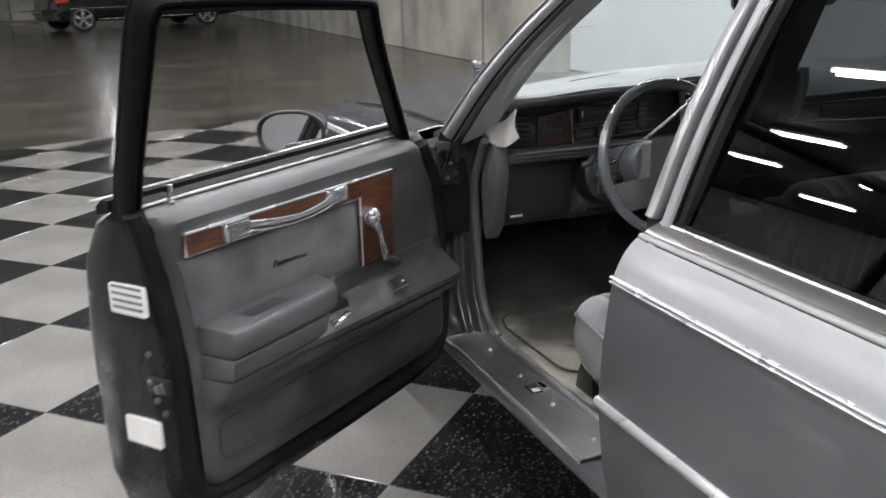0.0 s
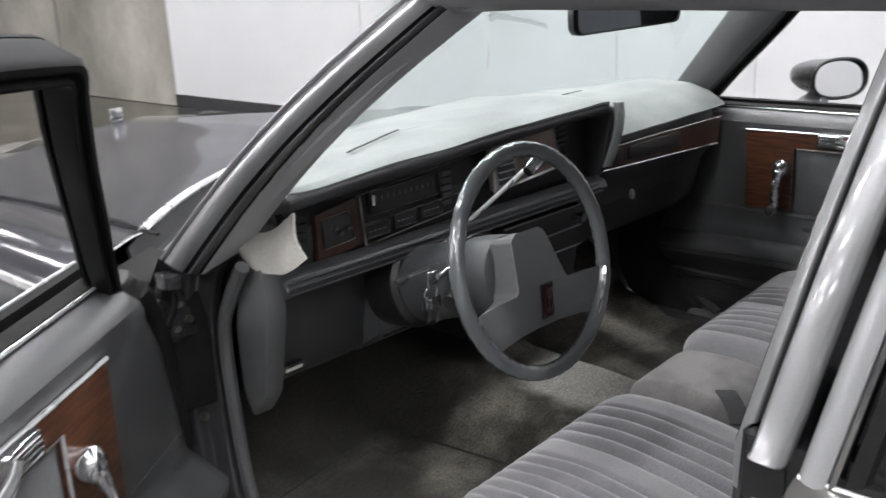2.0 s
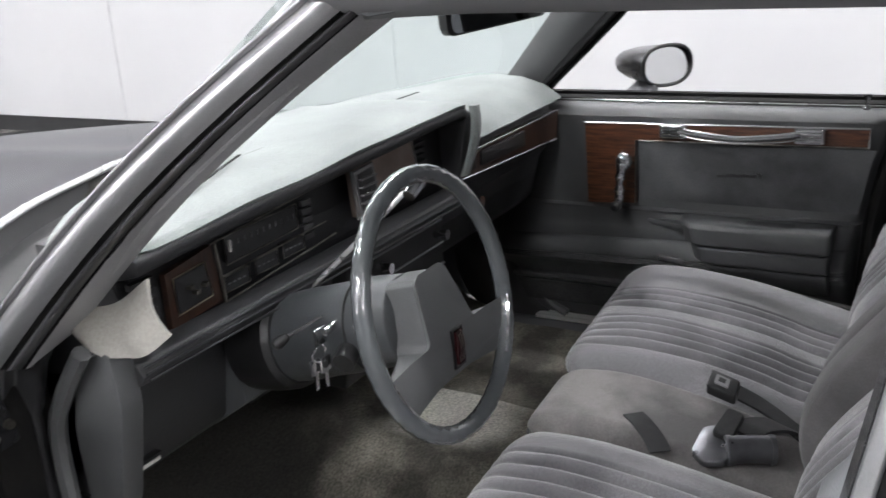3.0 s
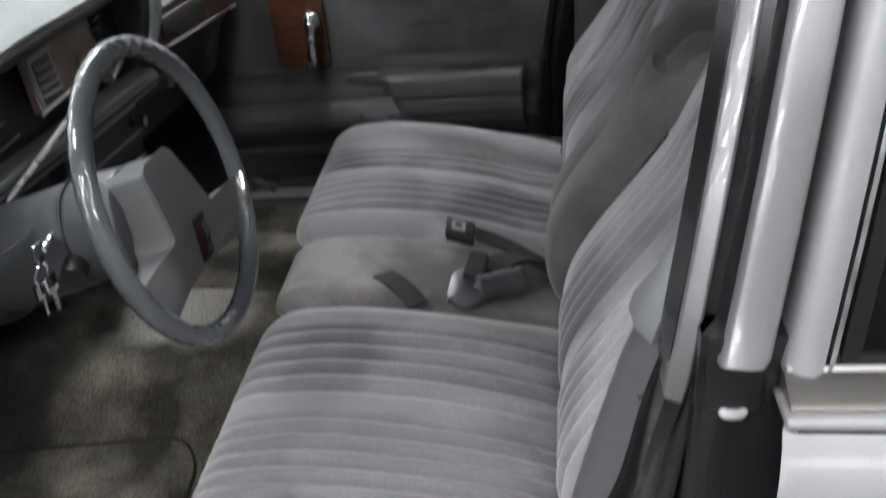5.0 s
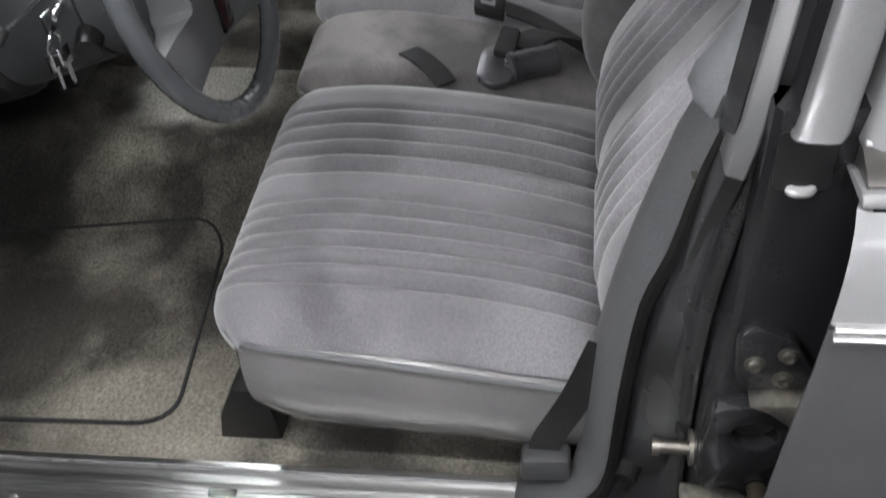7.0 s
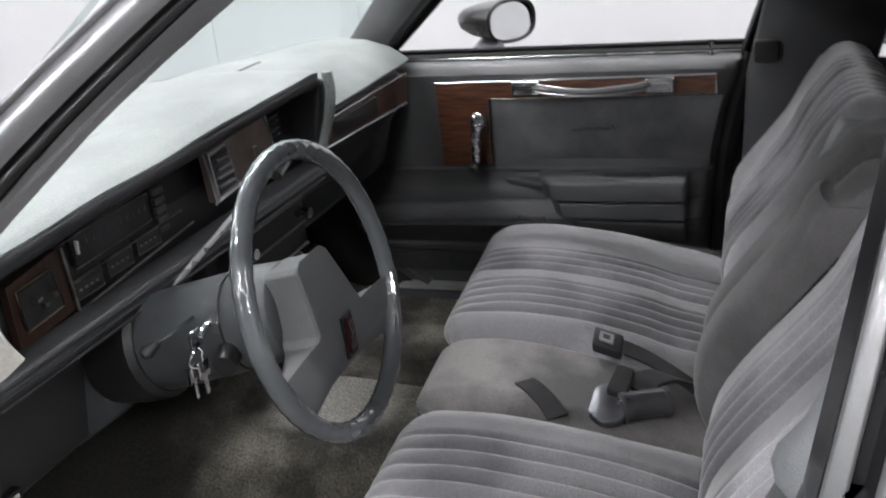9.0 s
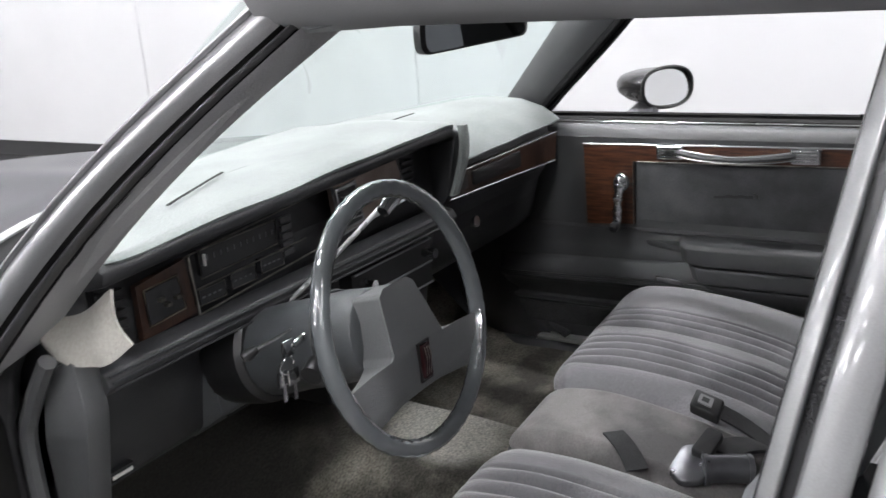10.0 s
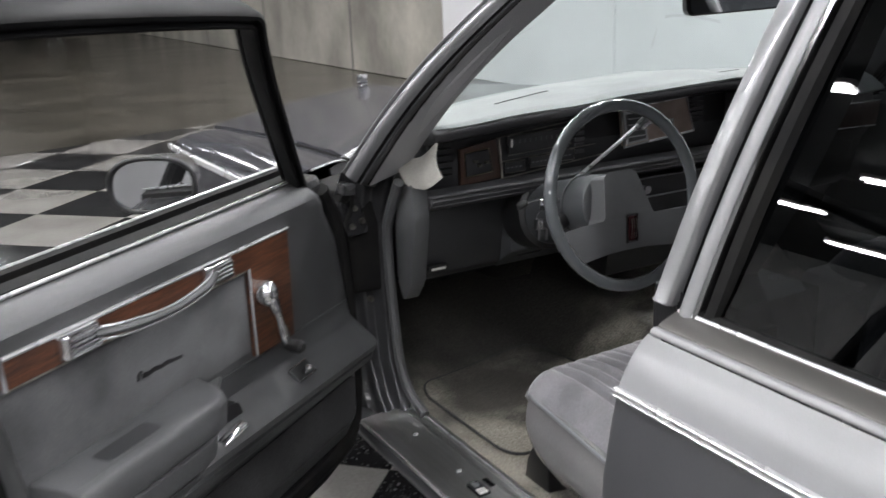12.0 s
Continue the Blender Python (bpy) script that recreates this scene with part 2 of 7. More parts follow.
def tone_patch(m, centre, radii, color, ragged=0.5, pile_depth=0.45):
    """Works a darker or paler patch with a ragged edge, soiling as well as shade and light, into a pile; centre and
    radii seen from above.
    """
    nt = m.node_tree
    b = nt.nodes["Principled BSDF"]
    base = b.inputs["Base Color"].links[0].from_socket
    co = nt.nodes.new("ShaderNodeTexCoord")
    mp = nt.nodes.new("ShaderNodeMapping")
    mp.vector_type = "TEXTURE"
    mp.inputs["Location"].default_value = (*centre, 0)
    mp.inputs["Scale"].default_value = (*radii, 100)
    nt.links.new(co.outputs["Object"], mp.inputs["Vector"])
    far = nt.nodes.new("ShaderNodeVectorMath")
    far.operation = "LENGTH"
    nt.links.new(mp.outputs[0], far.inputs[0])
    n = nt.nodes.new("ShaderNodeTexNoise")
    n.inputs["Scale"].default_value = 6.5
    n.inputs["Detail"].default_value = 8
    nt.links.new(co.outputs["Object"], n.inputs["Vector"])
    add = nt.nodes.new("ShaderNodeMath")
    add.operation = "MULTIPLY_ADD"
    add.inputs[1].default_value = ragged * 2
    nt.links.new(n.outputs["Fac"], add.inputs[0])
    nt.links.new(far.outputs["Value"], add.inputs[2])
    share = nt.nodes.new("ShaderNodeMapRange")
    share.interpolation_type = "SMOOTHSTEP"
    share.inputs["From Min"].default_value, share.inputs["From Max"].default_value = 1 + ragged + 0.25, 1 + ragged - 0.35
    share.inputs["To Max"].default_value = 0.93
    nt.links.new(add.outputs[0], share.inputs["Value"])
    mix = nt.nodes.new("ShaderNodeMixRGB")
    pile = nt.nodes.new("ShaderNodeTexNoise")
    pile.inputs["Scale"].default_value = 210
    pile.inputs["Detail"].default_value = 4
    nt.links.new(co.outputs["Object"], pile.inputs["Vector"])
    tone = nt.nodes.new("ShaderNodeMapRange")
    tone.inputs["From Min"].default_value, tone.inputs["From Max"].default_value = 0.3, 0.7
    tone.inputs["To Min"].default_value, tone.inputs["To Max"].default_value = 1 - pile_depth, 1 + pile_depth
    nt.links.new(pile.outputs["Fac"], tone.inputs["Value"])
    patch_tone = nt.nodes.new("ShaderNodeVectorMath")
    patch_tone.operation = "SCALE"
    patch_tone.inputs[0].default_value = color
    nt.links.new(tone.outputs[0], patch_tone.inputs["Scale"])
    nt.links.new(patch_tone.outputs[0], mix.inputs["Color2"])
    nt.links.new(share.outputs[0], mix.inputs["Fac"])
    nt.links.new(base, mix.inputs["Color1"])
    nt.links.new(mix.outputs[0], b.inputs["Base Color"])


# Shade under the dashboard, along with soiling, is painted into the footwell carpet.
tone_patch(CARPET, (-0.34, 1.46), (0.62, 0.43), (0.024, 0.023, 0.021))
tone_patch(CARPET, (-0.13, 1.22), (0.26, 0.17), (0.032, 0.030, 0.027), 0.6)
# Light by the sill and on the tunnel is painted in as pale patches.
tone_patch(CARPET, (-0.64, 0.74), (0.10, 0.16), (0.36, 0.335, 0.28), 0.9)
tone_patch(CARPET, (0.03, 0.86), (0.13, 0.15), (0.66, 0.64, 0.58), 0.7)
# Darker patches on the footwell carpet and the seat cushions.
tone_patch(CARPET, (-0.50, 0.99), (0.15, 0.12), (0.055, 0.050, 0.042), 0.7)
tone_patch(VELOUR, (-0.42, 0.54), (0.36, 0.10), (0.165, 0.160, 0.171), 0.9, 0.12)
tone_patch(VELOUR, (-0.60, 0.33), (0.14, 0.12), (0.175, 0.170, 0.181), 1.0, 0.12)
tone_patch(VELOUR, (0.20, 0.50), (0.20, 0.12), (0.165, 0.160, 0.171), 0.9, 0.12)
speckle(TILE_DARK, 75, (0.11, 0.11, 0.108), 0.75, 0.42)
speckle(TILE_LIGHT, 60, (0.145, 0.139, 0.128), 0.4, 0.35)
GROUT = material("tile_joint", (0.06, 0.058, 0.055), 0.8)
STEEL_ROOF = material("dark_roof", (0.05, 0.05, 0.052), 0.8, 0, (0.035, 0.035, 0.037), 2)
TYRE = material("tyre_rubber", (0.02, 0.02, 0.02), 0.8)
CAR_BLACK = material("black_car_paint", (0.012, 0.012, 0.014), 0.15, 0.2, coat=1.0)
TUBE_LIGHT = lamp_material("lamp_tube", (0.98, 0.98, 1.0), 155.0)

# ---- mesh tools ----


def grid(bm, rows, close_u=False, close_v=False):
    """Quads over rows of points; u runs along a row, v from row to row."""
    vs = [[bm.verts.new(p) for p in row] for row in rows]
    nv, nu = len(vs), len(vs[0])
    for j in range(nv if close_v else nv - 1):
        for i in range(nu if close_u else nu - 1):
            a, b, c, d = vs[j][i], vs[j][(i + 1) % nu], vs[(j + 1) % nv][(i + 1) % nu], vs[(j + 1) % nv][i]
            if len({a, b, c, d}) == 4:
                bm.faces.new((a, b, c, d))
    return vs


def loft(bm, rings, caps=True):
    """A closed skin over rings of equal length."""
    vs = grid(bm, rings, close_u=True)
    if caps:
        bm.faces.new(vs[0][::-1])
        bm.faces.new(vs[-1])
    return vs


def box(bm, lo, hi):
    (x0, y0, z0), (x1, y1, z1) = lo, hi
    loft(bm, [[(x0, y0, z), (x1, y0, z), (x1, y1, z), (x0, y1, z)] for z in (z0, z1)])


def tube(bm, pts, r, n=8, closed=False, flat=1.0, up=(0, 0, 1)):
    """A round or flattened rod along points; r may be a list."""
    pts = [Vector(p) for p in pts]
    rings = []
    for i, p in enumerate(pts):
        a = pts[i - 1] if i or closed else p
        b = pts[(i + 1) % len(pts)] if i < len(pts) - 1 or closed else p
        d = (b - a).normalized()
        s = d.cross(Vector(up))
        s = s.normalized() if s.length > 1e-4 else Vector((1, 0, 0))
        t = s.cross(d)
        rr = r[i] if isinstance(r, (list, tuple)) else r
        rings.append([p + s * (rr * math.cos(k * math.tau / n)) + t * (rr * flat * math.sin(k * math.tau / n)) for k in range(n)])
    if closed:
        grid(bm, rings, close_u=True, close_v=True)
    else:
        loft(bm, rings)


def sweep(bm, path, sides, profile):
    """A closed profile of (a, b) carried along a path; sides: for each point of the path the two directions of a and b."""
    loft(bm, [[Vector(p) + Vector(u) * a + Vector(v) * b for a, b in profile] for p, (u, v) in zip(path, sides)])


def prism(bm, poly, place, w0, w1):
    """A flat outline of (u, v) given thickness between w0 and w1; place turns (u, v, w) into a point."""
    loft(bm, [[place(u, v, w) for u, v in poly] for w in (w0, w1)])


def rounded(pts, r, n=4):
    """An outline of points with its corners rounded."""
    out = []
    for i, p in enumerate(pts):
        a, p, b = Vector(pts[i - 1]), Vector(p), Vector(pts[(i + 1) % len(pts)])
        ra = min(r, (a - p).length * 0.45, (b - p).length * 0.45)
        s, e = p + (a - p).normalized() * ra, p + (b - p).normalized() * ra
        for k in range(n + 1):
            t = k / n
            out.append(tuple((s * (1 - t) + p * t) * (1 - t) + (p * (1 - t) + e * t) * t))
    return out


def curve(pts, n=6):
    """A smooth line through points."""
    ps = [Vector(p) for p in pts]
    ps = [ps[0] * 2 - ps[1]] + ps + [ps[-1] * 2 - ps[-2]]
    out = []
    for i in range(1, len(ps) - 2):
        a, b, c, d = ps[i - 1:i + 3]
        for k in range(n):
            t = k / n
            out.append(0.5 * (2 * b + (c - a) * t + (2 * a - 5 * b + 4 * c - d) * t * t + (3 * b - a - 3 * c + d) * t ** 3))
    return out + [ps[-2]]


def lerp(table, x):
    """The value at x of a table of (x, value) in rising order."""
    if x <= table[0][0]:
        return table[0][1]
    for (a, va), (b, vb) in zip(table, table[1:]):
        if x <= b:
            return va + (vb - va) * (x - a) / (b - a)
    return table[-1][1]


def part(name, bm, mat, parent=None, label="", bevel=0.0, angle=35, segs=2, smooth=True, thick=0.0):
    """Links a bmesh as one mesh object under a thing or a part."""
    if thick:
        bmesh.ops.recalc_face_normals(bm, faces=bm.faces)
        bmesh.ops.solidify(bm, geom=bm.faces[:], thickness=thick)
    if bevel:
        bmesh.ops.recalc_face_normals(bm, faces=bm.faces)
        edges = [e for e in bm.edges if len(e.link_faces) == 2 and e.calc_face_angle(0) > radians(angle)]
        bmesh.ops.bevel(bm, geom=edges, offset=bevel, segments=segs, profile=0.5, affect="EDGES", clamp_overlap=True)
    bmesh.ops.recalc_face_normals(bm, faces=bm.faces)
    me = bpy.data.meshes.new(name)
    bm.to_mesh(me)
    bm.free()
    me.materials.append(mat)
    if smooth:
        me.polygons.foreach_set("use_smooth", [True] * len(me.polygons))
        me.set_sharp_from_angle(angle=radians(40))
    ob = new(name, me)
    while parent and parent.parent and parent.parent.parent:
        parent = parent.parent
    if parent:
        ob.parent = parent
    if label:
        tagged(ob, label)
    return ob


def made(name, build, mat, parent=None, label="", **kw):
    bm = bmesh.new()
    build(bm)
    return part(name, bm, mat, parent, label, **kw)


def thing(name, label, category, at=(0, 0, 0), kind="", group=""):
    ob = new(name)
    ob.location = at
    ob.empty_display_size = 0.1
    return tagged(ob, label, category, group, kind)

# ---- the hall ----
HX0, HX1, HY0, HY1, HZ = -16.5, 3.88, -12.0, 36.0, 4.7
WHITE_END = 8.97


def edge_y(x):
    """Where the chequered tiles end and the bare concrete begins."""
    return 7.62 + 0.27 * (x + 0.6)


def slab(name, lo, hi, mat, label, category, parent=None, bevel=0.0):
    ob = made(name, lambda bm: box(bm, lo, hi), mat, parent, bevel=bevel, smooth=False)
    return tagged(ob, label, category, "", "structure")


floor = slab("floor", (HX0, HY0, -0.3), (HX1 + 0.3, HY1, -0.008), CONCRETE_FLOOR, "sealed grey-brown concrete floor with a dull polish", "floor")
slab("ceiling", (HX0, HY0, HZ), (HX1 + 0.3, HY1, HZ + 0.2), STEEL_ROOF, "dark steel roof of a storage hall", "ceiling")
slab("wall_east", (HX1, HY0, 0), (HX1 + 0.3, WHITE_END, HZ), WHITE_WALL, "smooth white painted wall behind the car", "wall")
slab("wall_east_concrete", (HX1 + 0.004, WHITE_END, 0), (HX1 + 0.3, HY1, HZ), CONCRETE, "stained bare concrete wall with tall joints", "wall")
slab("wall_north", (HX0, HY1, 0), (HX1 + 0.3, HY1 + 0.3, HZ), CONCRETE, "grey concrete end wall in shade", "wall")
slab("wall_west", (HX0 - 0.3, HY0, 0), (HX0, HY1, HZ), PALE_WALL, "pale grey painted wall on the far side", "wall")
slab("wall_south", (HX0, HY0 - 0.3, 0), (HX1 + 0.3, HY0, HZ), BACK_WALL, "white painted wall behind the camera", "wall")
slab("baseboard", (HX1 - 0.016, HY0, 0), (HX1, WHITE_END, 0.13), BLACK, "dark rubber skirting along the white wall", "baseboard")
for i, y in enumerate((11.6, 15.2, 18.8, 22.4, 26.0, 29.6)):
    slab("trim", (HX1 - 0.002, y - 0.02, 0), (HX1 + 0.004, y + 0.02, HZ), GROUT, "dark panel joint in the concrete wall", "trim")
for y, w in ((3.35, 0.05), (2.35, 0.03), (5.9, 0.03)):
    slab("trim", (HX1 - 0.008, y - w / 2, 0), (HX1, y + w / 2, HZ), WHITE_WALL, "white cover strip on the wall", "trim")

# rows of strip lights under the roof


def strip_light(x, y):
    t = thing("ceiling_light", "long white fluorescent strip light under the roof", "lamp", (x, y, HZ), group="strip lights")
    made("housing", lambda bm: box(bm, (-0.10, -0.82, -0.17), (0.10, 0.82, -0.10)), PAINT_LIGHT, t)
    for y0 in (-0.6, 0.58):
        made("rod", lambda bm: box(bm, (-0.01, y0, -0.10), (0.01, y0 + 0.02, 0)), BLACK, t)
    made("lamp_tube", lambda bm: tube(bm, [(0.05, -0.79, -0.20), (0.05, 0.79, -0.20)], 0.025, 8), TUBE_LIGHT, t)
    made("lamp_tube", lambda bm: tube(bm, [(-0.05, -0.79, -0.20), (-0.05, 0.79, -0.20)], 0.025, 8), TUBE_LIGHT, t)
    return t


first = strip_light(-2.2, -3.0)
# The lamp at x 3.0 is added unseen, to brighten the far seats.
for x in (-2.2, 1.5, 3.0, -5.7, -8.6, -11.0, -13.4):
    for y in (-8.6, -5.8, -3.0, -0.2, 2.6, 5.4, 9.2, 13.0, 18.0, 30.0):
        if (x, y) != (-2.2, -3.0) and (x > -8 or y > 5) and (x < 1 or y < 15) and (x < 2 or 0 < y < 4):
            copy_thing(first, pose(x + (1.5 if x == -2.2 and y > 4 else 0.0), y, HZ))

# ---- the car ----
car = thing("car", "two-tone silver and grey sedan with the driver door open", "car")


def mirrored(s, ox=0.0, oy=0.0):
    """Turns (outward, ahead, up) of one flank into places; s is -1 for the driver's flank and 1 for the other."""
    return lambda X, y, z: Vector((s * X - ox, y - oy, z))


L, R = mirrored(-1), mirrored(1)

# floor pan, tunnel and toe board under carpet


def tunnel(x, y):
    """Height of the flat-topped gearbox tunnel over the floor pan."""
    def ease(t):
        t = min(1.0, max(0.0, t))
        return t * t * (3 - 2 * t)
    return 0.125 * min(ease((x + 0.30) / 0.20), ease((0.185 - x) / 0.085)) * lerp([(-1.3, 0.7), (0.5, 0.95), (1.2, 1.15)], y)


def carpet(bm):
    rows = []
    for j in range(60):
        y = -1.3 + j * 0.05
        row = []
        for i in range(75):
            x = -0.745 + i * 0.0201
            z = 0.285 + tunnel(x, y)
            z += lerp([(1.05, 0), (1.2, 0.05), (1.6, 0.42), (1.7, 0.5)], y)
            z += lerp([(0.62, 0.02), (0.745, 0.05)], abs(x)) - 0.02
            z += 0.004 * noise.noise((x * 9, y * 9, 0))
            row.append((x, y, z))
        rows.append(row)
    grid(bm, rows)


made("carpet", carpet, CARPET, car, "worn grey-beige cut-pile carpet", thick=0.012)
# Dark sheet that stands for the shade under the dashboard.
TOE = material("toe_board_shade", (0.085, 0.078, 0.067), 0.97, 0, (0.012, 0.012, 0.0115), 6, 9, lo=0.46, hi=0.70, bump=0.8, bump_scale=400, grain=0.4, grain_scale=240)


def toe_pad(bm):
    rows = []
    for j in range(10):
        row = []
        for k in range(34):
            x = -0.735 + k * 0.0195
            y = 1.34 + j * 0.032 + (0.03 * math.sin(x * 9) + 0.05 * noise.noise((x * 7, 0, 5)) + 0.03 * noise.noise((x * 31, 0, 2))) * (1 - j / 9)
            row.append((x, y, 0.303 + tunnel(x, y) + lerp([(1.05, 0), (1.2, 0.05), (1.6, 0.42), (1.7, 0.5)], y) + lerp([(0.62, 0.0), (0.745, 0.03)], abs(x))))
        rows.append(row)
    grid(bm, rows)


made("toe_pad", toe_pad, TOE, car, "dark sheet on the toe board for the shade under the dash", thick=0.004)
made("firewall", lambda bm: box(bm, (-0.72, 1.60, 0.3), (0.72, 1.63, 0.83)), BLACK, car)
made("underbody", lambda bm: box(bm, (-0.77, -1.9, 0.20), (0.77, 2.15, 0.235)), BLACK, car)

SILL = [(0.72, 0.315), (0.735, 0.338), (0.755, 0.342), (0.868, 0.337), (0.880, 0.331), (0.884, 0.323), (0.881, 0.312), (0.862, 0.297), (0.842, 0.272), (0.815, 0.242), (0.78, 0.205), (0.74, 0.2)]


def sill(place):
    def build(bm):
        loft(bm, [[place(X, y, z) for X, z in SILL] for y in (-1.2, -0.3, 0.2, 0.8, 1.2)])
    return build


PLATE = [(0.733, 0.343), (0.737, 0.351), (0.744, 0.3515), (0.748, 0.3555), (0.754, 0.3555), (0.757, 0.352), (0.762, 0.352), (0.765, 0.3548), (0.770, 0.3548), (0.773, 0.3515)]
for k in range(16):
    X = 0.776 + k * 0.0059
    PLATE += [(X, 0.3508 - k * 0.0004), (X + 0.0012, 0.3522 - k * 0.0004), (X + 0.0036, 0.3522 - k * 0.0004), (X + 0.0048, 0.3508 - k * 0.0004)]
PLATE += [(0.873, 0.3445), (0.875, 0.338)]


def sill_plate(place):
    return lambda bm: loft(bm, [[place(X, y, z) for X, z in PLATE] for y in (0.237, 0.6, 0.985)], caps=False)


for place in (L, R):
    made("sill", sill(place), PAINT_DARK, car, bevel=0.004)
    plate = made("sill_plate", sill_plate(place), ALU, car, "ribbed aluminium sill plate with screws", smooth=False)
    for y in (0.30, 0.485, 0.66, 0.845):
        made("screw", lambda bm: loft(bm, [[place(0.806 + r * math.cos(a * math.tau / 10), y + r * math.sin(a * math.tau / 10), z) for a in range(10)] for r, z in ((0.006, 0.349), (0.005, 0.3525), (0.0025, 0.3535))]), BRIGHT, plate)
for X, z in ((0.8735, 0.3455), (0.751, 0.3565)):
    made("plate_bead", lambda bm: tube(bm, [L(X, y, z) for y in (0.237, 0.6, 0.985)], 0.0022, 6), BRIGHT, car, "worn bright edge of the sill plate")
badge = made("badge", lambda bm: prism(bm, rounded([(0.797, 0.552), (0.823, 0.552), (0.823, 0.604), (0.797, 0.604)], 0.003), lambda u, v, w: L(u, v, w), 0.346, 0.3535), BLACK, car, "small black maker's plate with a pale coach print")
made("print", lambda bm: (box(bm, (-0.816, 0.581, 0.3534), (-0.806, 0.600, 0.354)), box(bm, (-0.812, 0.585, 0.3534), (-0.802, 0.596, 0.354))), VINYL_LIGHT, badge, "pale coach print")
made("print", lambda bm: box(bm, (-0.820, 0.555, 0.3534), (-0.801, 0.574, 0.354)), PAPER, badge)
for k in range(3):
    made("print_line", lambda bm: box(bm, (-0.817 + k * 0.005, 0.559, 0.3539), (-0.8155 + k * 0.005, 0.570, 0.3543)), INK, badge)
made("rivet_plate", lambda bm: prism(bm, rounded([(0.778, 0.565), (0.790, 0.565), (0.790, 0.60), (0.778, 0.60)], 0.004), lambda u, v, w: L(u, v, w), 0.350, 0.3545), CHROME, car)

# roof, rails and glass
ROOF_Z = 1.42


def roof(bm):
    rows = []
    for j in range(15):
        t = j / 14
        row = []
        for k in range(21):
            x = -0.72 + k * 0.072
            y = -1.5 + (0.60 - 0.36 * (abs(x) / 0.72) ** 3 + 1.5) * t
            row.append((x, y, ROOF_Z - 0.075 * (abs(x) / 0.72) ** 4 - 0.06 * (abs(t - 0.5) / 0.5) ** 4))
        rows.append(row)
    grid(bm, rows)


made("roof", roof, PAINT_LIGHT, car, thick=-0.02)
made("headliner", lambda bm: grid(bm, [[(x, -1.5 + j * (0.157 - 0.012 * (x / 0.68) ** 2), 1.345 - 0.03 * (abs(x) / 0.68) ** 4) for x in [-0.68 + k * 0.068 for k in range(21)]] for j in range(14)]), HEADLINER, car, "pale grey cloth headliner", thick=0.01)

RAIL = [(-0.03, -0.012), (0.0, -0.02), (0.03, -0.006), (0.05, 0.02), (0.045, 0.06), (0.0, 0.075), (-0.035, 0.05)]


def roof_rail(place):
    def build(bm):
        rings = []
        for y, X, z in ((-1.3, 0.70, 1.25), (-0.6, 0.71, 1.285), (0.0, 0.71, 1.293), (0.40, 0.705, 1.295), (0.55, 0.70, 1.29)):
            rings.append([place(X + a, y, z + b) for a, b in RAIL])
        loft(bm, rings)
    return build


for place in (L, R):
    made("roof_rail", roof_rail(place), PAINT_LIGHT, car, bevel=0.003)
made("windshield_header", lambda bm: loft(bm, [[(x, y - 0.02 * (x / 0.7) ** 2 - 0.14 * max(0.0, (-x - 0.45) / 0.27) ** 1.5, z) for y, z in ((0.66, 1.33), (0.72, 1.305), (0.66, 1.275), (0.58, 1.285), (0.55, 1.33))] for x in [-0.72 + k * 0.12 for k in range(13)]]), VINYL_LIGHT, car, bevel=0.004)


def windshield(bm):
    rows = []
    for j in range(9):
        t = j / 8
        a = Vector((-0.845, 1.01, 0.925)) * (1 - t) + Vector((-0.70, 0.60, 1.305)) * t
        b = Vector((0.835, 1.08, 0.935)) * (1 - t) + Vector((0.705, 0.79, 1.295)) * t
        row = []
        for i in range(17):
            u = i / 8 - 1
            q = a * (1 - (u + 1) / 2) + b * ((u + 1) / 2)
            row.append(q + Vector((0, (0.29 - 0.20 * t) * (1 - abs(u) ** 2.2), (0.035 - 0.02 * t) * (1 - u * u))))
        rows.append(row)
    grid(bm, rows)


ws = made("windshield", windshield, GLASS, car, "clear faintly green windshield", smooth=True)
ws.visible_shadow = False

# front pillars: painted outer face, black seals, grey inner trim


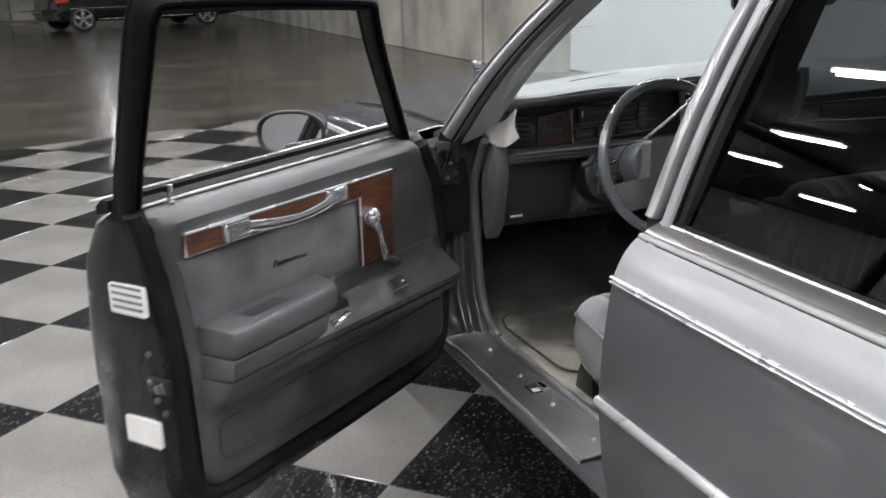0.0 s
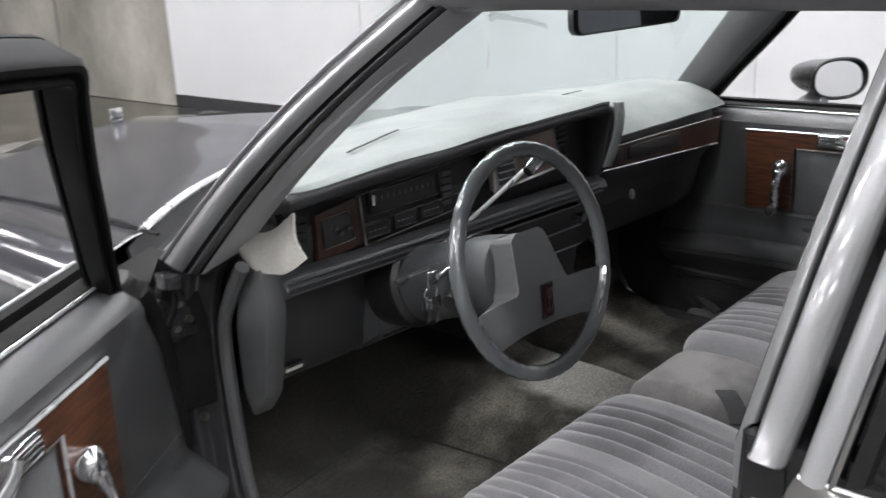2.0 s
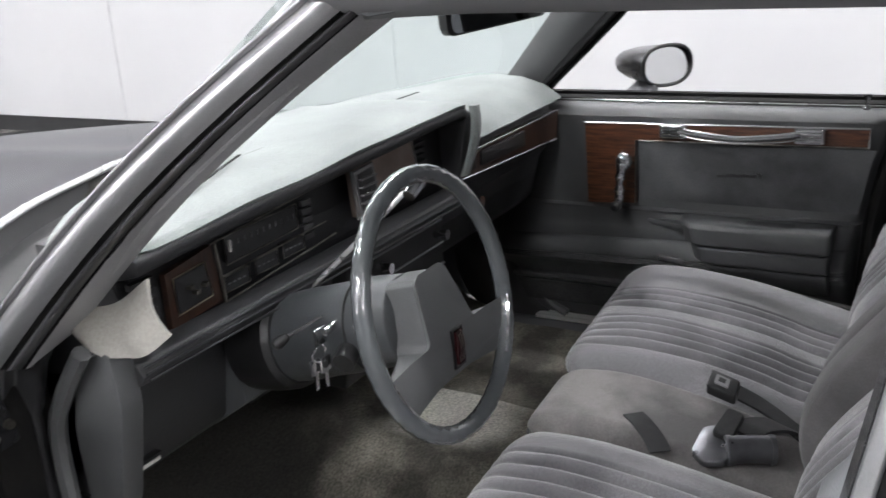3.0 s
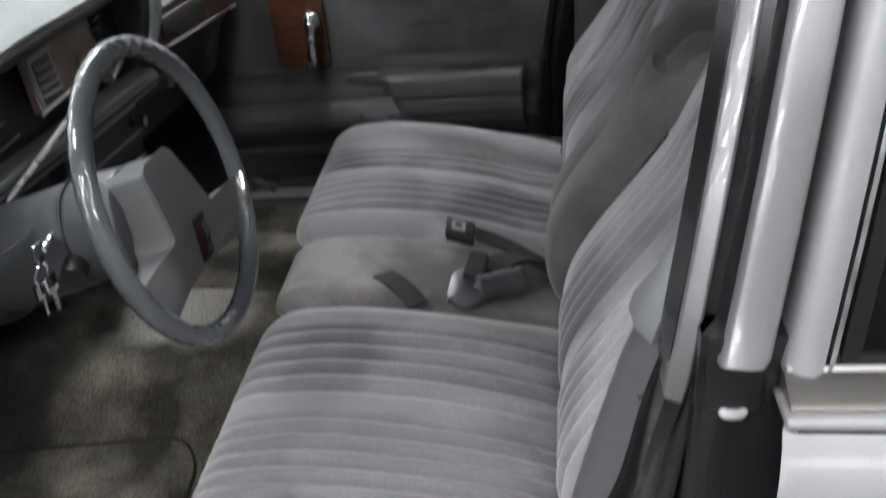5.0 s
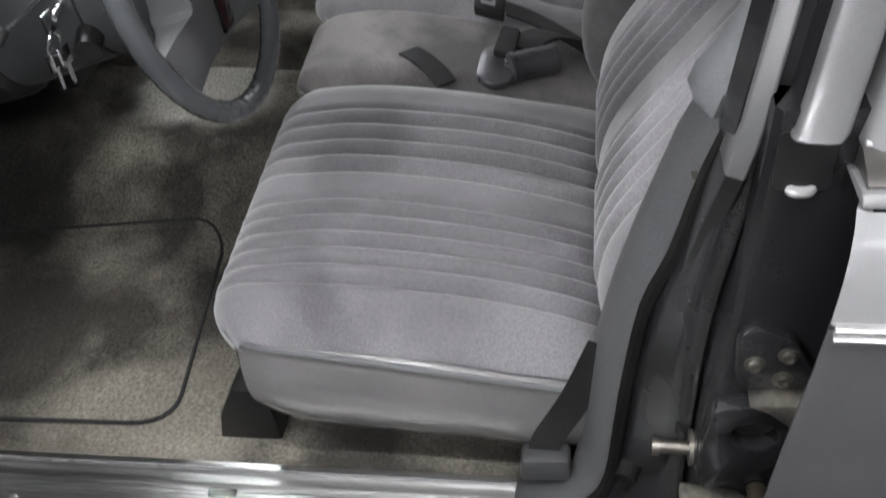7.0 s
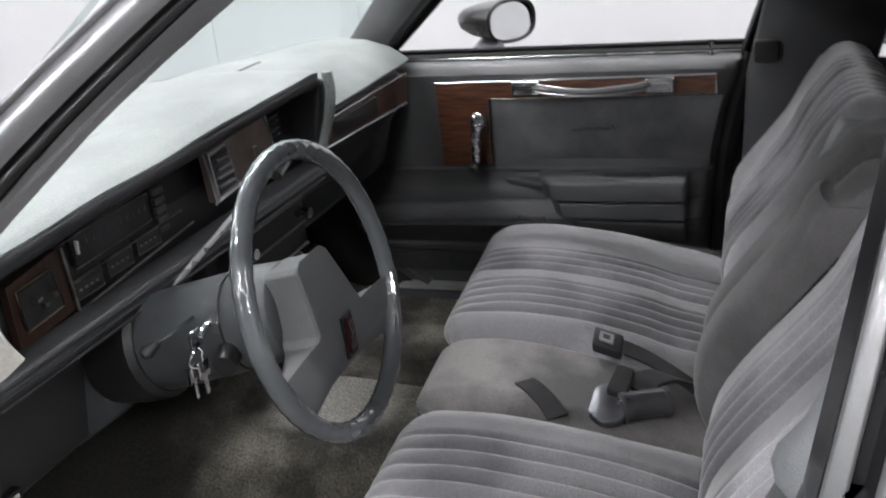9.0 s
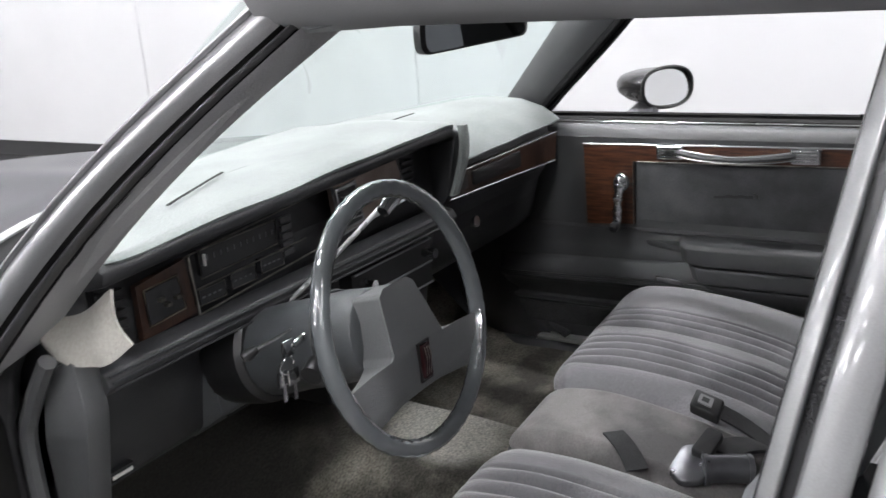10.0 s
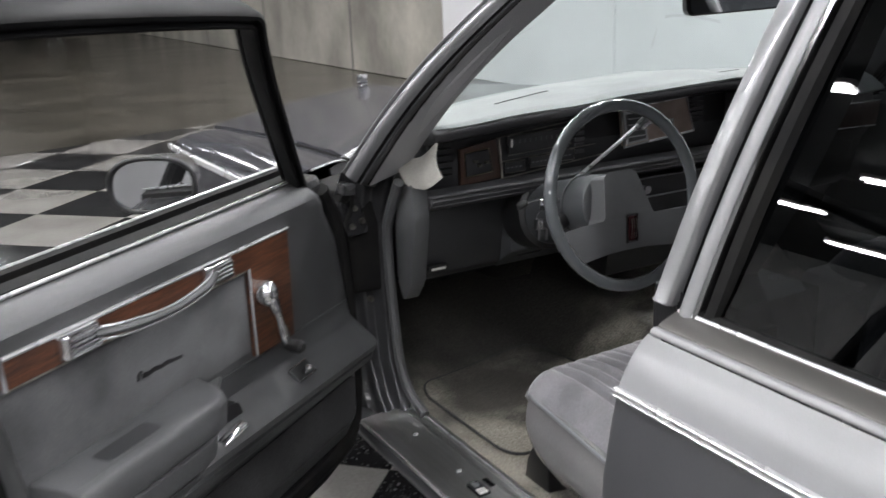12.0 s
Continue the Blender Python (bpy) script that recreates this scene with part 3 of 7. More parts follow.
def front_pillar(place, tag):
    """Bands from the outer drip moulding to the inner trim: each a ridge with its own height between two lines of the pillar."""
    feet = [(0.866, 1.005, 0.912), (0.862, 0.975, 0.900), (0.852, 0.960, 0.892), (0.838, 0.950, 0.890), (0.825, 0.935, 0.888), (0.812, 0.918, 0.886), (0.790, 0.925, 0.896), (0.755, 0.935, 0.916)]
    tops = [(0.728, 0.555, 1.303), (0.729, 0.528, 1.292), (0.722, 0.514, 1.286), (0.714, 0.506, 1.284), (0.707, 0.496, 1.281), (0.700, 0.484, 1.277), (0.682, 0.480, 1.276), (0.6525, 0.4925, 1.283)]

    def line(i, t):
        k = min(int(i), 6)
        foot, top = (Vector(row[k]).lerp(Vector(row[k + 1]), i - k) for row in (feet, tops))
        return foot * (1 - t) + top * t + Vector((0.012, 0.012, 0.012)) * math.sin(t * math.pi)

    def band(bm, i, j, rise, depth=0.03):
        rings = []
        for k in range(13):
            t = k / 12
            a, b = line(i, t), line(j, t)
            out = Vector((0.75, -0.45, 0.35)).normalized()
            back = -out * depth
            rings.append([place(*(a.lerp(b, k / 8) + out * (rise * math.sin(k / 8 * math.pi) ** 0.8))) for k in range(9)] + [place(*(b + back)), place(*(a + back))])
        loft(bm, rings)
    made("drip_moulding", lambda bm: band(bm, 0, 0.3, 0.006), PAINT_MID, car, "grey drip moulding along the pillar")
    made("front_pillar", lambda bm: band(bm, 0.3, 1.75, 0.009), PAINT_MID, car, "grey painted windshield pillar")
    made("pillar_seal", lambda bm: band(bm, 1.75, 2.2, -0.005), RUBBER, car, "black rubber door seal")
    made("pillar_flange", lambda bm: band(bm, 2.2, 3.1, 0.006), PAINT_POST, car)
    made("pillar_seal", lambda bm: band(bm, 3.1, 3.3, -0.002, 0.003), RUBBER, car)
    made("pillar_trim", lambda bm: band(bm, 3.3, 7, 0.020, 0.008), PILLAR_TRIM, car, "moulded pale grey pillar trim")
    made("pillar_core", lambda bm: loft(bm, [[place(*p) for p in ((0.80, 1.03, 0.93), (0.85, 1.02, 0.92), (0.84, 0.975, 0.899), (0.79, 0.957, 0.905), (0.765, 0.957, 0.920))], [place(*p) for p in ((0.67, 0.60, 1.31), (0.715, 0.57, 1.305), (0.71, 0.525, 1.292), (0.68, 0.507, 1.287), (0.664, 0.512, 1.291))]]), PILLAR_TRIM, car)


front_pillar(L, "")
made("far_pillar_trim", lambda bm: loft(bm, [[R(*p) for p in ((0.795 - 0.10 * t + 0.01 * w, 0.99 - 0.36 * t, 0.905 + 0.375 * t), (0.775 - 0.10 * t, 1.03 - 0.34 * t, 0.915 + 0.375 * t), (0.765 - 0.09 * t, 1.08 - 0.32 * t, 0.925 + 0.37 * t), (0.78 - 0.09 * t, 1.115 - 0.325 * t, 0.93 + 0.365 * t), (0.85 - 0.11 * t, 1.09 - 0.34 * t, 0.92 + 0.375 * t), (0.85 - 0.11 * t, 1.005 - 0.36 * t, 0.91 + 0.375 * t))] for t, w in ((0, 0), (0.25, 1), (0.5, 1.3), (0.75, 1), (1, 0))]), VINYL, car, "grey moulded pillar trim")

# hinge post below the front pillar


def hinge_post(place):
    rows = []
    for z, d in ((0.34, 0.09), (0.38, 0.05), (0.45, 0.015), (0.6, 0.0), (0.78, 0.0), (0.855, 0.03), (0.91, 0.07)):
        rows.append([place(X, min(y, 1.30 if z < 0.8 else 1.085) - d, z) for X, y in ((0.745, 1.06), (0.758, 1.035), (0.775, 1.03), (0.79, 1.06), (0.812, 1.055), (0.826, 1.075), (0.83, 1.12), (0.85, 1.15), (0.87, 1.24), (0.74, 1.24))])
    return lambda bm: loft(bm, rows)


for place in (L, R):
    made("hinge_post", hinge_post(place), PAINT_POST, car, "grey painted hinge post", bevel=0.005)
    made("seal_strip", lambda bm: tube(bm, curve([place(0.785, 0.905, 0.895), place(0.782, 0.955, 0.83), place(0.778, 0.99, 0.76), place(0.772, 0.995, 0.6), place(0.766, 0.985, 0.46), place(0.758, 0.955, 0.39), place(0.752, 0.90, 0.358)]), 0.012, 8, up=(1, 0, 0)), VINYL, car, "grey rubber edge seal")
for z in (0.60, 0.64):
    made("post_bolt", lambda bm: tube(bm, [(-0.80, 1.058, z), (-0.80, 1.045, z)], 0.007, 8), ZINC, car)
for z in (0.47, 0.72):
    made("hinge", lambda bm: (box(bm, (-0.93, 1.09, z - 0.05), (-0.83, 1.16, z + 0.05)), tube(bm, [(-0.945, 1.125, z - 0.07), (-0.945, 1.125, z + 0.07)], 0.014, 8)), PAINT_JAMB, car, bevel=0.006)
made("pillar_foot_cap", lambda bm: loft(bm, [[(-X, y, z) for X, y in rounded([(0.852, 0.968), (0.878, 0.976), (0.880, 1.010), (0.852, 1.008)], 0.006)] for z in (0.866, 0.870, 0.886, 0.890)]), PAINT_JAMB, car, "dark cap at the foot of the pillar", bevel=0.003)
bracket = made("post_bracket", lambda bm: (prism(bm, rounded([(0.805, 0.765), (0.865, 0.760), (0.872, 0.842), (0.826, 0.850)], 0.010), lambda u, v, w: (-u, w, v), 1.022, 1.032), prism(bm, rounded([(1.025, 0.765), (1.085, 0.770), (1.08, 0.835), (1.025, 0.842)], 0.010), lambda u, v, w: (-w, u, v), 0.868, 0.876)), PAINT_JAMB, car, "dark pressed bracket on the hinge post", bevel=0.003)
for X, z in ((0.838, 0.825), (0.846, 0.785), (0.822, 0.795)):
    made("bolt", lambda bm: tube(bm, [(-X, 1.024, z), (-X, 1.014, z)], [0.0075, 0.006], 6), ZINC, bracket)
made("rubber_plug", lambda bm: tube(bm, [(-0.862, 1.02, 0.853), (-0.866, 1.008, 0.855), (-0.867, 1.002, 0.855)], [0.012, 0.013, 0.008], 12), RUBBER, bracket)
made("post_cable", lambda bm: tube(bm, curve([(-0.838, 1.03, 0.852), (-0.852, 1.005, 0.828), (-0.868, 1.01, 0.79), (-0.858, 1.025, 0.74), (-0.868, 1.05, 0.70)], 4), 0.0045, 6), RUBBER, car, "thin black cable by the hinge")
made("hinge_arm", lambda bm: (prism(bm, rounded([(-0.965, 1.105), (-0.835, 1.06), (-0.835, 1.09), (-0.955, 1.14)], 0.008), lambda u, v, w: (u, v, w), 0.742, 0.752), prism(bm, rounded([(-0.965, 1.105), (-0.835, 1.06), (-0.835, 1.09), (-0.955, 1.14)], 0.008), lambda u, v, w: (u, v, w), 0.690, 0.700)), PAINT_POST, car, "grey hinge arm of the driver door", bevel=0.002)
made("wiring_boot", lambda bm: tube(bm, curve([(-0.84, 1.12, 0.60), (-0.88, 1.07, 0.585), (-0.93, 1.07, 0.58), (-0.97, 1.08, 0.57)]), [0.02, 0.024] * 9 + [0.02], 8), RUBBER, car, "ribbed black cable boot")

# middle pillar, lower: dark jamb with hinges of the rear door


JAMB = [(0.338, 0.225, 0.135, 0.085), (0.36, 0.170, 0.105, 0.075), (0.39, 0.142, 0.088, 0.068), (0.45, 0.130, 0.076, 0.062), (0.53, 0.124, 0.073, 0.060), (0.60, 0.118, 0.071, 0.060), (0.68, 0.106, 0.068, 0.055), (0.74, 0.090, 0.062, 0.047), (0.82, 0.071, 0.050, 0.044), (0.91, 0.050, 0.036, 0.040), (0.93, 0.045, 0.032, 0.039)]


def jamb(bm):
    ends = curve([(z, yr, yg) for z, yr, yg, yp in JAMB], 5)
    back = curve([(z, yp, 0) for z, yr, yg, yp in JAMB], 5)
    rows = []
    for (z, yr, yg), (_, yp, _) in zip(ends, back):
        rows.append([L(X, y, z) for X, y in ((0.72, yr - 0.03), (0.770, yr - 0.004), (0.774, yr - 0.009), (0.786, yr * 0.75 + yg * 0.25 - 0.004), (0.802, (yr + yg) / 2 - 0.003), (0.818, yg + 0.010), (0.828, yg + 0.004), (0.832, yg - 0.002), (0.832, yg - 0.010), (0.826, yg - 0.014), (0.850, yp), (0.863, yp - 0.001), (0.868, yp - 0.006), (0.868, yp - 0.012), (0.866, -0.02), (0.860, -0.05), (0.855, -0.09), (0.72, -0.09))])
    loft(bm, rows)


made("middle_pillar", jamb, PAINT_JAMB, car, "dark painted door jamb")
TRIM_RUN = [((0.735, 0.243, 0.338), (0.800, 0.240, 0.340)), ((0.730, 0.200, 0.346), (0.788, 0.190, 0.350)), ((0.722, 0.172, 0.370), (0.774, 0.152, 0.376)), ((0.716, 0.162, 0.420), (0.772, 0.135, 0.420)), ((0.715, 0.155, 0.50), (0.772, 0.128, 0.50)), ((0.715, 0.148, 0.580), (0.772, 0.122, 0.57)),
            ((0.715, 0.132, 0.66), (0.772, 0.109, 0.67)), ((0.717, 0.112, 0.735), (0.774, 0.088, 0.735)), ((0.725, 0.085, 0.83), (0.778, 0.068, 0.825)), ((0.742, 0.052, 0.92), (0.790, 0.040, 0.92)), ((0.722, 0.008, 1.02), (0.758, -0.004, 1.02)), ((0.690, -0.022, 1.13), (0.722, -0.036, 1.13)), ((0.655, -0.055, 1.27), (0.690, -0.070, 1.27))]
made("pillar_foot_trim", lambda bm: loft(bm, [[L(*a), L(*(Vector(a) * 0.7 + Vector(b) * 0.3 + Vector((0.004, 0.006, 0.004)))), L(*(Vector(a) * 0.3 + Vector(b) * 0.7 + Vector((0.006, 0.005, 0.004)))), L(*b), L(b[0], b[1] - 0.03, b[2]), L(a[0], a[1] - 0.06, a[2])] for a, b in TRIM_RUN]), TRIM_VINYL, car, "grey moulded pillar trim")
made("pillar_edge_seal", lambda bm: tube(bm, curve([L(b[0] + 0.004, b[1] - 0.005, b[2]) for a, b in TRIM_RUN], 3), 0.007, 6, up=(1, 0, 0)), RUBBER, car, "black rubber edge seal")
UPPER_RUN = [((0.726, 0.076, 0.866), (0.780, 0.062, 0.866)), ((0.732, 0.071, 0.888), (0.784, 0.057, 0.888))] + TRIM_RUN[9:]
made("upper_trim", lambda bm: loft(bm, [[L(*(Vector(a) + Vector((-0.002, 0.006, 0.004)))), L(*(Vector(a) * 0.5 + Vector(b) * 0.5 + Vector((0.008, 0.010, 0.006)))), L(*(Vector(b) + Vector((0.004, 0.004, 0.003)))), L(b[0] - 0.01, b[1] - 0.02, b[2]), L(a[0], a[1] - 0.04, a[2])] for a, b in UPPER_RUN]), VINYL_LIGHT, car, "grey upper pillar trim overlapping the lower one", bevel=0.004)
made("trim_screw", lambda bm: tube(bm, [L(0.772, 0.074, 0.812), L(0.777, 0.073, 0.814)], 0.0035, 8), ZINC, car)


def leaning(bm, strips, z0=0.905, foot=()):
    """A bar from belt height to the roof rail: outline of (outward, ahead) at the belt, carried up leaning in."""
    rings = [[L(X - sink, y, z) for X, y in strips] for z, sink in foot]
    for k in range(9):
        t = (z0 - 0.905) / 0.375 + (1.28 - z0) / 0.375 * k / 8
        rings.append([L(X - 0.125 * t + 0.012 * math.sin(t * math.pi), y - 0.070 * t, 0.905 + 0.375 * t) for X, y in strips])
    loft(bm, rings)


RIB = [(0.842, 0.0545), (0.846, 0.0535), (0.853, 0.0420), (0.850, 0.0390), (0.81, 0.039), (0.81, 0.0545)]


RIB_FOOT = [(0.70, 0.060, 0.030), (0.76, 0.038, 0.022), (0.81, 0.024, 0.014), (0.855, 0.011, 0.006), (0.885, 0.003, 0.002)]


def rib_foot(bm):
    loft(bm, [[L(X - sink - 0.0008, y + ahead - 0.0008, z) for X, y in RIB] for z, sink, ahead in RIB_FOOT[:4]])


def inner_rib(bm):
    rings = []
    for z, sink, ahead in RIB_FOOT[-2:]:
        rings.append([L(X - sink, y + ahead, z) for X, y in RIB])
    for k in range(9):
        t = k / 8
        rings.append([L(X - 0.125 * t + 0.012 * math.sin(t * math.pi), y - 0.070 * t, 0.905 + 0.375 * t) for X, y in RIB])
    loft(bm, rings)


# The ridge's fade in reflected light is put into two paints, upper and lower.
made("middle_pillar_inner_rib", inner_rib, PAINT_GLOSS, car, "grey painted pillar ridge", bevel=0.0012)
made("jamb_ridge", rib_foot, PAINT_JAMB, car, "dark ridge running down into the jamb")
made("middle_pillar_channel", lambda bm: leaning(bm, [(0.840, 0.056), (0.842, 0.029), (0.867, 0.0245), (0.8675, -0.004), (0.82, -0.006), (0.80, 0.06)], 0.905, ((0.85, 0.030), (0.885, 0.008))), PAINT_JAMB, car)
made("middle_pillar_cover", lambda bm: leaning(bm, [(0.877, 0.0275), (0.8825, 0.0255), (0.8850, 0.019), (0.8865, 0.006), (0.8855, -0.001), (0.881, -0.0045), (0.868, -0.0055), (0.868, 0.0275)], 0.918, ((0.912, 0.006), (0.915, 0.001))), PAINT_GLOSS, car, "satin grey painted pillar cover", bevel=0.005, segs=3)
made("striker", lambda bm: (tube(bm, [(-0.845, 0.055, 0.557), (-0.845, 0.095, 0.557)], 0.0062, 10), tube(bm, [(-0.845, 0.060, 0.557), (-0.845, 0.0635, 0.557)], 0.017, 14), tube(bm, [(-0.845, 0.090, 0.557), (-0.845, 0.0965, 0.557)], 0.0085, 10)), ZINC, car, "zinc striker bolt")
made("rubber_bumper", lambda bm: (tube(bm, [(-0.815, 0.112, 0.488), (-0.830, 0.118, 0.484)], 0.011, 10), tube(bm, [(-0.820, 0.114, 0.488), (-0.823, 0.118, 0.460)], 0.0055, 8)), RUBBER, car)
made("belt_slot", lambda bm: prism(bm, rounded([(-0.004, 0.868), (0.034, 0.868), (0.034, 0.915), (-0.004, 0.915)], 0.006), lambda u, v, w: L(w, u, v), 0.862, 0.8695), BLACK, car)
# The highlight on the lip is put into its bright metal.
made("slot_lip", lambda bm: tube(bm, curve([(-0.868, 0.0075, 0.8685), (-0.871, 0.010, 0.868), (-0.871, 0.019, 0.868), (-0.868, 0.0215, 0.8685)], 3), 0.0042, 8), BRIGHT, car, "lip under the slot, its highlight put into bright metal")


def holed_plate(bm):
    outer = rounded([(-0.016, 0.616), (-0.002, 0.582), (0.055, 0.543), (0.060, 0.60), (0.053, 0.655), (0.009, 0.662), (-0.008, 0.645)], 0.012, 3)
    n = len(outer)
    inner = []
    for k in range(n):
        a = math.atan2(outer[k][1] - 0.622, outer[k][0] - 0.018)
        inner.append((0.018 + 0.020 * math.cos(a), 0.624 + 0.015 * math.sin(a)))
    grid(bm, [[L(X, u, v) for u, v in o] for X, o in ((0.866, outer), (0.884, outer), (0.884, inner), (0.862, inner))], close_u=True, close_v=True)


made("check_plate", holed_plate, PAINT_JAMB, car, "dark pressed plate with an oval hole", bevel=0.003)
# Black disc that gives the oval hole its shade.
made("hole_shade", lambda bm: prism(bm, [(0.018 + 0.022 * math.cos(k * math.tau / 16), 0.624 + 0.017 * math.sin(k * math.tau / 16)) for k in range(16)], lambda u, v, w: L(w, u, v), 0.8665, 0.8695), BLACK, car)


def rear_hinge(plate, flange, bolts, worn):
    hg = made("rear_door_hinge", lambda bm: prism(bm, rounded(plate, 0.008), lambda u, v, w: L(w, u, v), 0.866, 0.877), PAINT_JAMB, car, "dark hinge leaf with worn edges", bevel=0.003)
    made("flange", lambda bm: prism(bm, rounded(flange, 0.006), lambda u, v, w: L(w, u, v), 0.866, 0.893), worn, hg, "worn bare hinge flange", bevel=0.004)
    for u, v in bolts:
        made("bolt", lambda bm: loft(bm, [[L(w, u + r * math.cos(a * math.tau / 10), v + r * math.sin(a * math.tau / 10)) for a in range(10)] for r, w in ((0.0085, 0.876), (0.0085, 0.878), (0.0056, 0.8785), (0.0054, 0.882), (0.0036, 0.8825), (0.003, 0.880))]), ZINC, hg)


WORN = material("worn_hinge_steel", (0.30, 0.28, 0.24), 0.5, 0.5, (0.05, 0.048, 0.045), 45, rough_var=0.1)
rear_hinge([(0.042, 0.732), (0.028, 0.742), (-0.002, 0.730), (-0.028, 0.680), (0.033, 0.672), (0.040, 0.69)], [(0.031, 0.672), (-0.026, 0.675), (-0.028, 0.64), (-0.018, 0.62), (-0.006, 0.648), (0.012, 0.664)], [(0.026, 0.704), (0.002, 0.715), (0.003, 0.688)], WORN)
rear_hinge([(0.073, 0.520), (0.045, 0.518), (0.017, 0.506), (0.014, 0.462), (0.060, 0.462)], [(0.072, 0.535), (0.020, 0.528), (0.006, 0.515), (0.004, 0.44), (0.014, 0.44), (0.018, 0.508), (0.05, 0.522), (0.072, 0.524)], [(0.054, 0.501), (0.029, 0.505), (0.033, 0.482)], WORN)
made("rust_bolt", lambda bm: tube(bm, [(-0.868, 0.004, 0.533), (-0.884, 0.004, 0.533)], 0.009, 10), BRASS, car, "rusty round bolt head")
made("lower_bracket", lambda bm: prism(bm, rounded([(0.066, 0.462), (0.012, 0.462), (0.004, 0.40), (0.03, 0.385), (0.07, 0.42)], 0.01), lambda u, v, w: L(w, u, v), 0.866, 0.880), WORN, car, "worn lower hinge bracket", bevel=0.004)

# ---- rear door, driver's flank ----
SKIN = [(0.29, 0.915), (0.36, 0.940), (0.46, 0.955), (0.58, 0.963), (0.70, 0.963), (0.78, 0.959), (0.818, 0.955)]
SKIN_TOP = [(0.822, 0.955), (0.845, 0.948), (0.865, 0.939), (0.880, 0.928), (0.888, 0.919)]
FRONT_EDGE = [(0.29, 0.0), (0.46, 0.022), (0.60, 0.030), (0.70, 0.018), (0.82, 0.003), (0.91, -0.012)]


def skin(bm, table):
    rows = []
    for z, X in table:
        y0 = lerp(FRONT_EDGE, z)
        rows.append([L(X - 0.022, y0 - 0.012, z), L(X - 0.012, y0 - 0.004, z), L(X - 0.003, y0 - 0.001, z), L(X, y0 - 0.008, z)] + [L(X, y0 + (-1.02 - y0) * k / 8, z) for k in range(1, 9)])
    grid(bm, rows)


rear_door = made("rear_door", lambda bm: skin(bm, SKIN), PAINT_DARK, car, "closed rear door, silver above and gunmetal below", thick=0.004)
made("upper_skin", lambda bm: skin(bm, SKIN_TOP), PAINT_LIGHT, rear_door, "silver upper door skin", thick=0.004)
made("belt_ledge", lambda bm: loft(bm, [[L(X, y, z) for X, z in ((0.917, 0.888), (0.9165, 0.893), (0.9125, 0.8968), (0.908, 0.8965), (0.880, 0.893), (0.86, 0.885))] for y in (-0.012, -0.02, -0.5, -1.02)]), PAINT_LIGHT, rear_door, bevel=0.002)
made("belt_moulding", lambda bm: loft(bm, [[L(X, y, z) for X, z in ((0.907, 0.893), (0.9068, 0.8985), (0.902, 0.9015), (0.889, 0.9065), (0.880, 0.9098), (0.872, 0.909), (0.87, 0.89))] for y in (-0.016, -0.5, -1.02)]), SATIN_BELT, rear_door, "dark satin belt moulding")
made("belt_lip", lambda bm: tube(bm, [L(0.877, y, 0.9112) for y in (-0.018, -0.5, -1.02)], 0.0024, 6), BRIGHT, rear_door)
made("glass_seal", lambda bm: loft(bm, [[L(X, y, z) for X, z in ((0.875, 0.909), (0.868, 0.916), (0.858, 0.915), (0.858, 0.90))] for y in (-0.048, -0.5, -1.02)]), RUBBER, rear_door)
for z, X, h in ((0.8235, 0.9565, 0.0027), (0.8155, 0.957, 0.0027)):
    made("side_strip", lambda bm: loft(bm, [[L(X + a, y, z + b) for a, b in ((-0.002, -h), (0.001, -h * 0.85), (0.004, -h * 0.3), (0.0042, h * 0.2), (0.002, h * 0.8), (-0.002, h))] for y in (0.0, -0.5, -1.02)]), BRIGHT, rear_door, "thin bright side strip")
made("side_moulding", lambda bm: loft(bm, [[L(0.962 + a, y, 0.590 + b) for a, b in ((-0.002, -0.011), (0.005, -0.010), (0.009, -0.003), (0.009, 0.003), (0.005, 0.009), (-0.002, 0.010))] for y in (0.026, 0.01, -0.5, -1.02)]), BRIGHT, rear_door, "broad bright side moulding")
made("window_frame", lambda bm: leaning(bm, [(0.872, -0.0155), (0.880, -0.019), (0.8835, -0.026), (0.8845, -0.034), (0.881, -0.0405), (0.83, -0.043), (0.83, -0.0155)], 0.908), PAINT_LIGHT, rear_door)
made("window_moulding", lambda bm: leaning(bm, [(0.872, -0.043), (0.882, -0.0432), (0.880, -0.0475), (0.868, -0.049)], 0.902), CHROME, rear_door)
made("window_seal", lambda bm: leaning(bm, [(0.862, -0.053), (0.874, -0.053), (0.872, -0.066), (0.860, -0.070)], 0.902), RUBBER, rear_door)
rg = made("window_glass", lambda bm: grid(bm, [[L(0.858 - 0.125 * t + 0.007 * math.sin(max(0.0, t) * math.pi) + 0.004 * (1 - ((k - 8) / 8) ** 2), -0.056 - 0.894 * k / 16 - 0.07 * t, 0.925 + 0.355 * t) for k in range(17)] for t in [-0.05 + 1.05 * j / 12 for j in range(13)]]), GLASS_DARK, rear_door, "smoky window glass")
# Black box added for the shade in the gap behind the rear door's edge.
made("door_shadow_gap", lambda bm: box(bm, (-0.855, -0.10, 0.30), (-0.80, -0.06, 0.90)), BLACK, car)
made("rear_panel", lambda bm: grid(bm, [[L(X, y, z) for y in (-1.03, -1.5, -2.3, -3.1)] for z, X in SKIN + SKIN_TOP]), PAINT_DARK, car, thick=0.004)
made("side_panel", lambda bm: grid(bm, [[R(X, y, z) for y in (0.09, -0.5, -1.5, -3.1)] for z, X in SKIN + SKIN_TOP]), PAINT_DARK, car, thick=0.004)
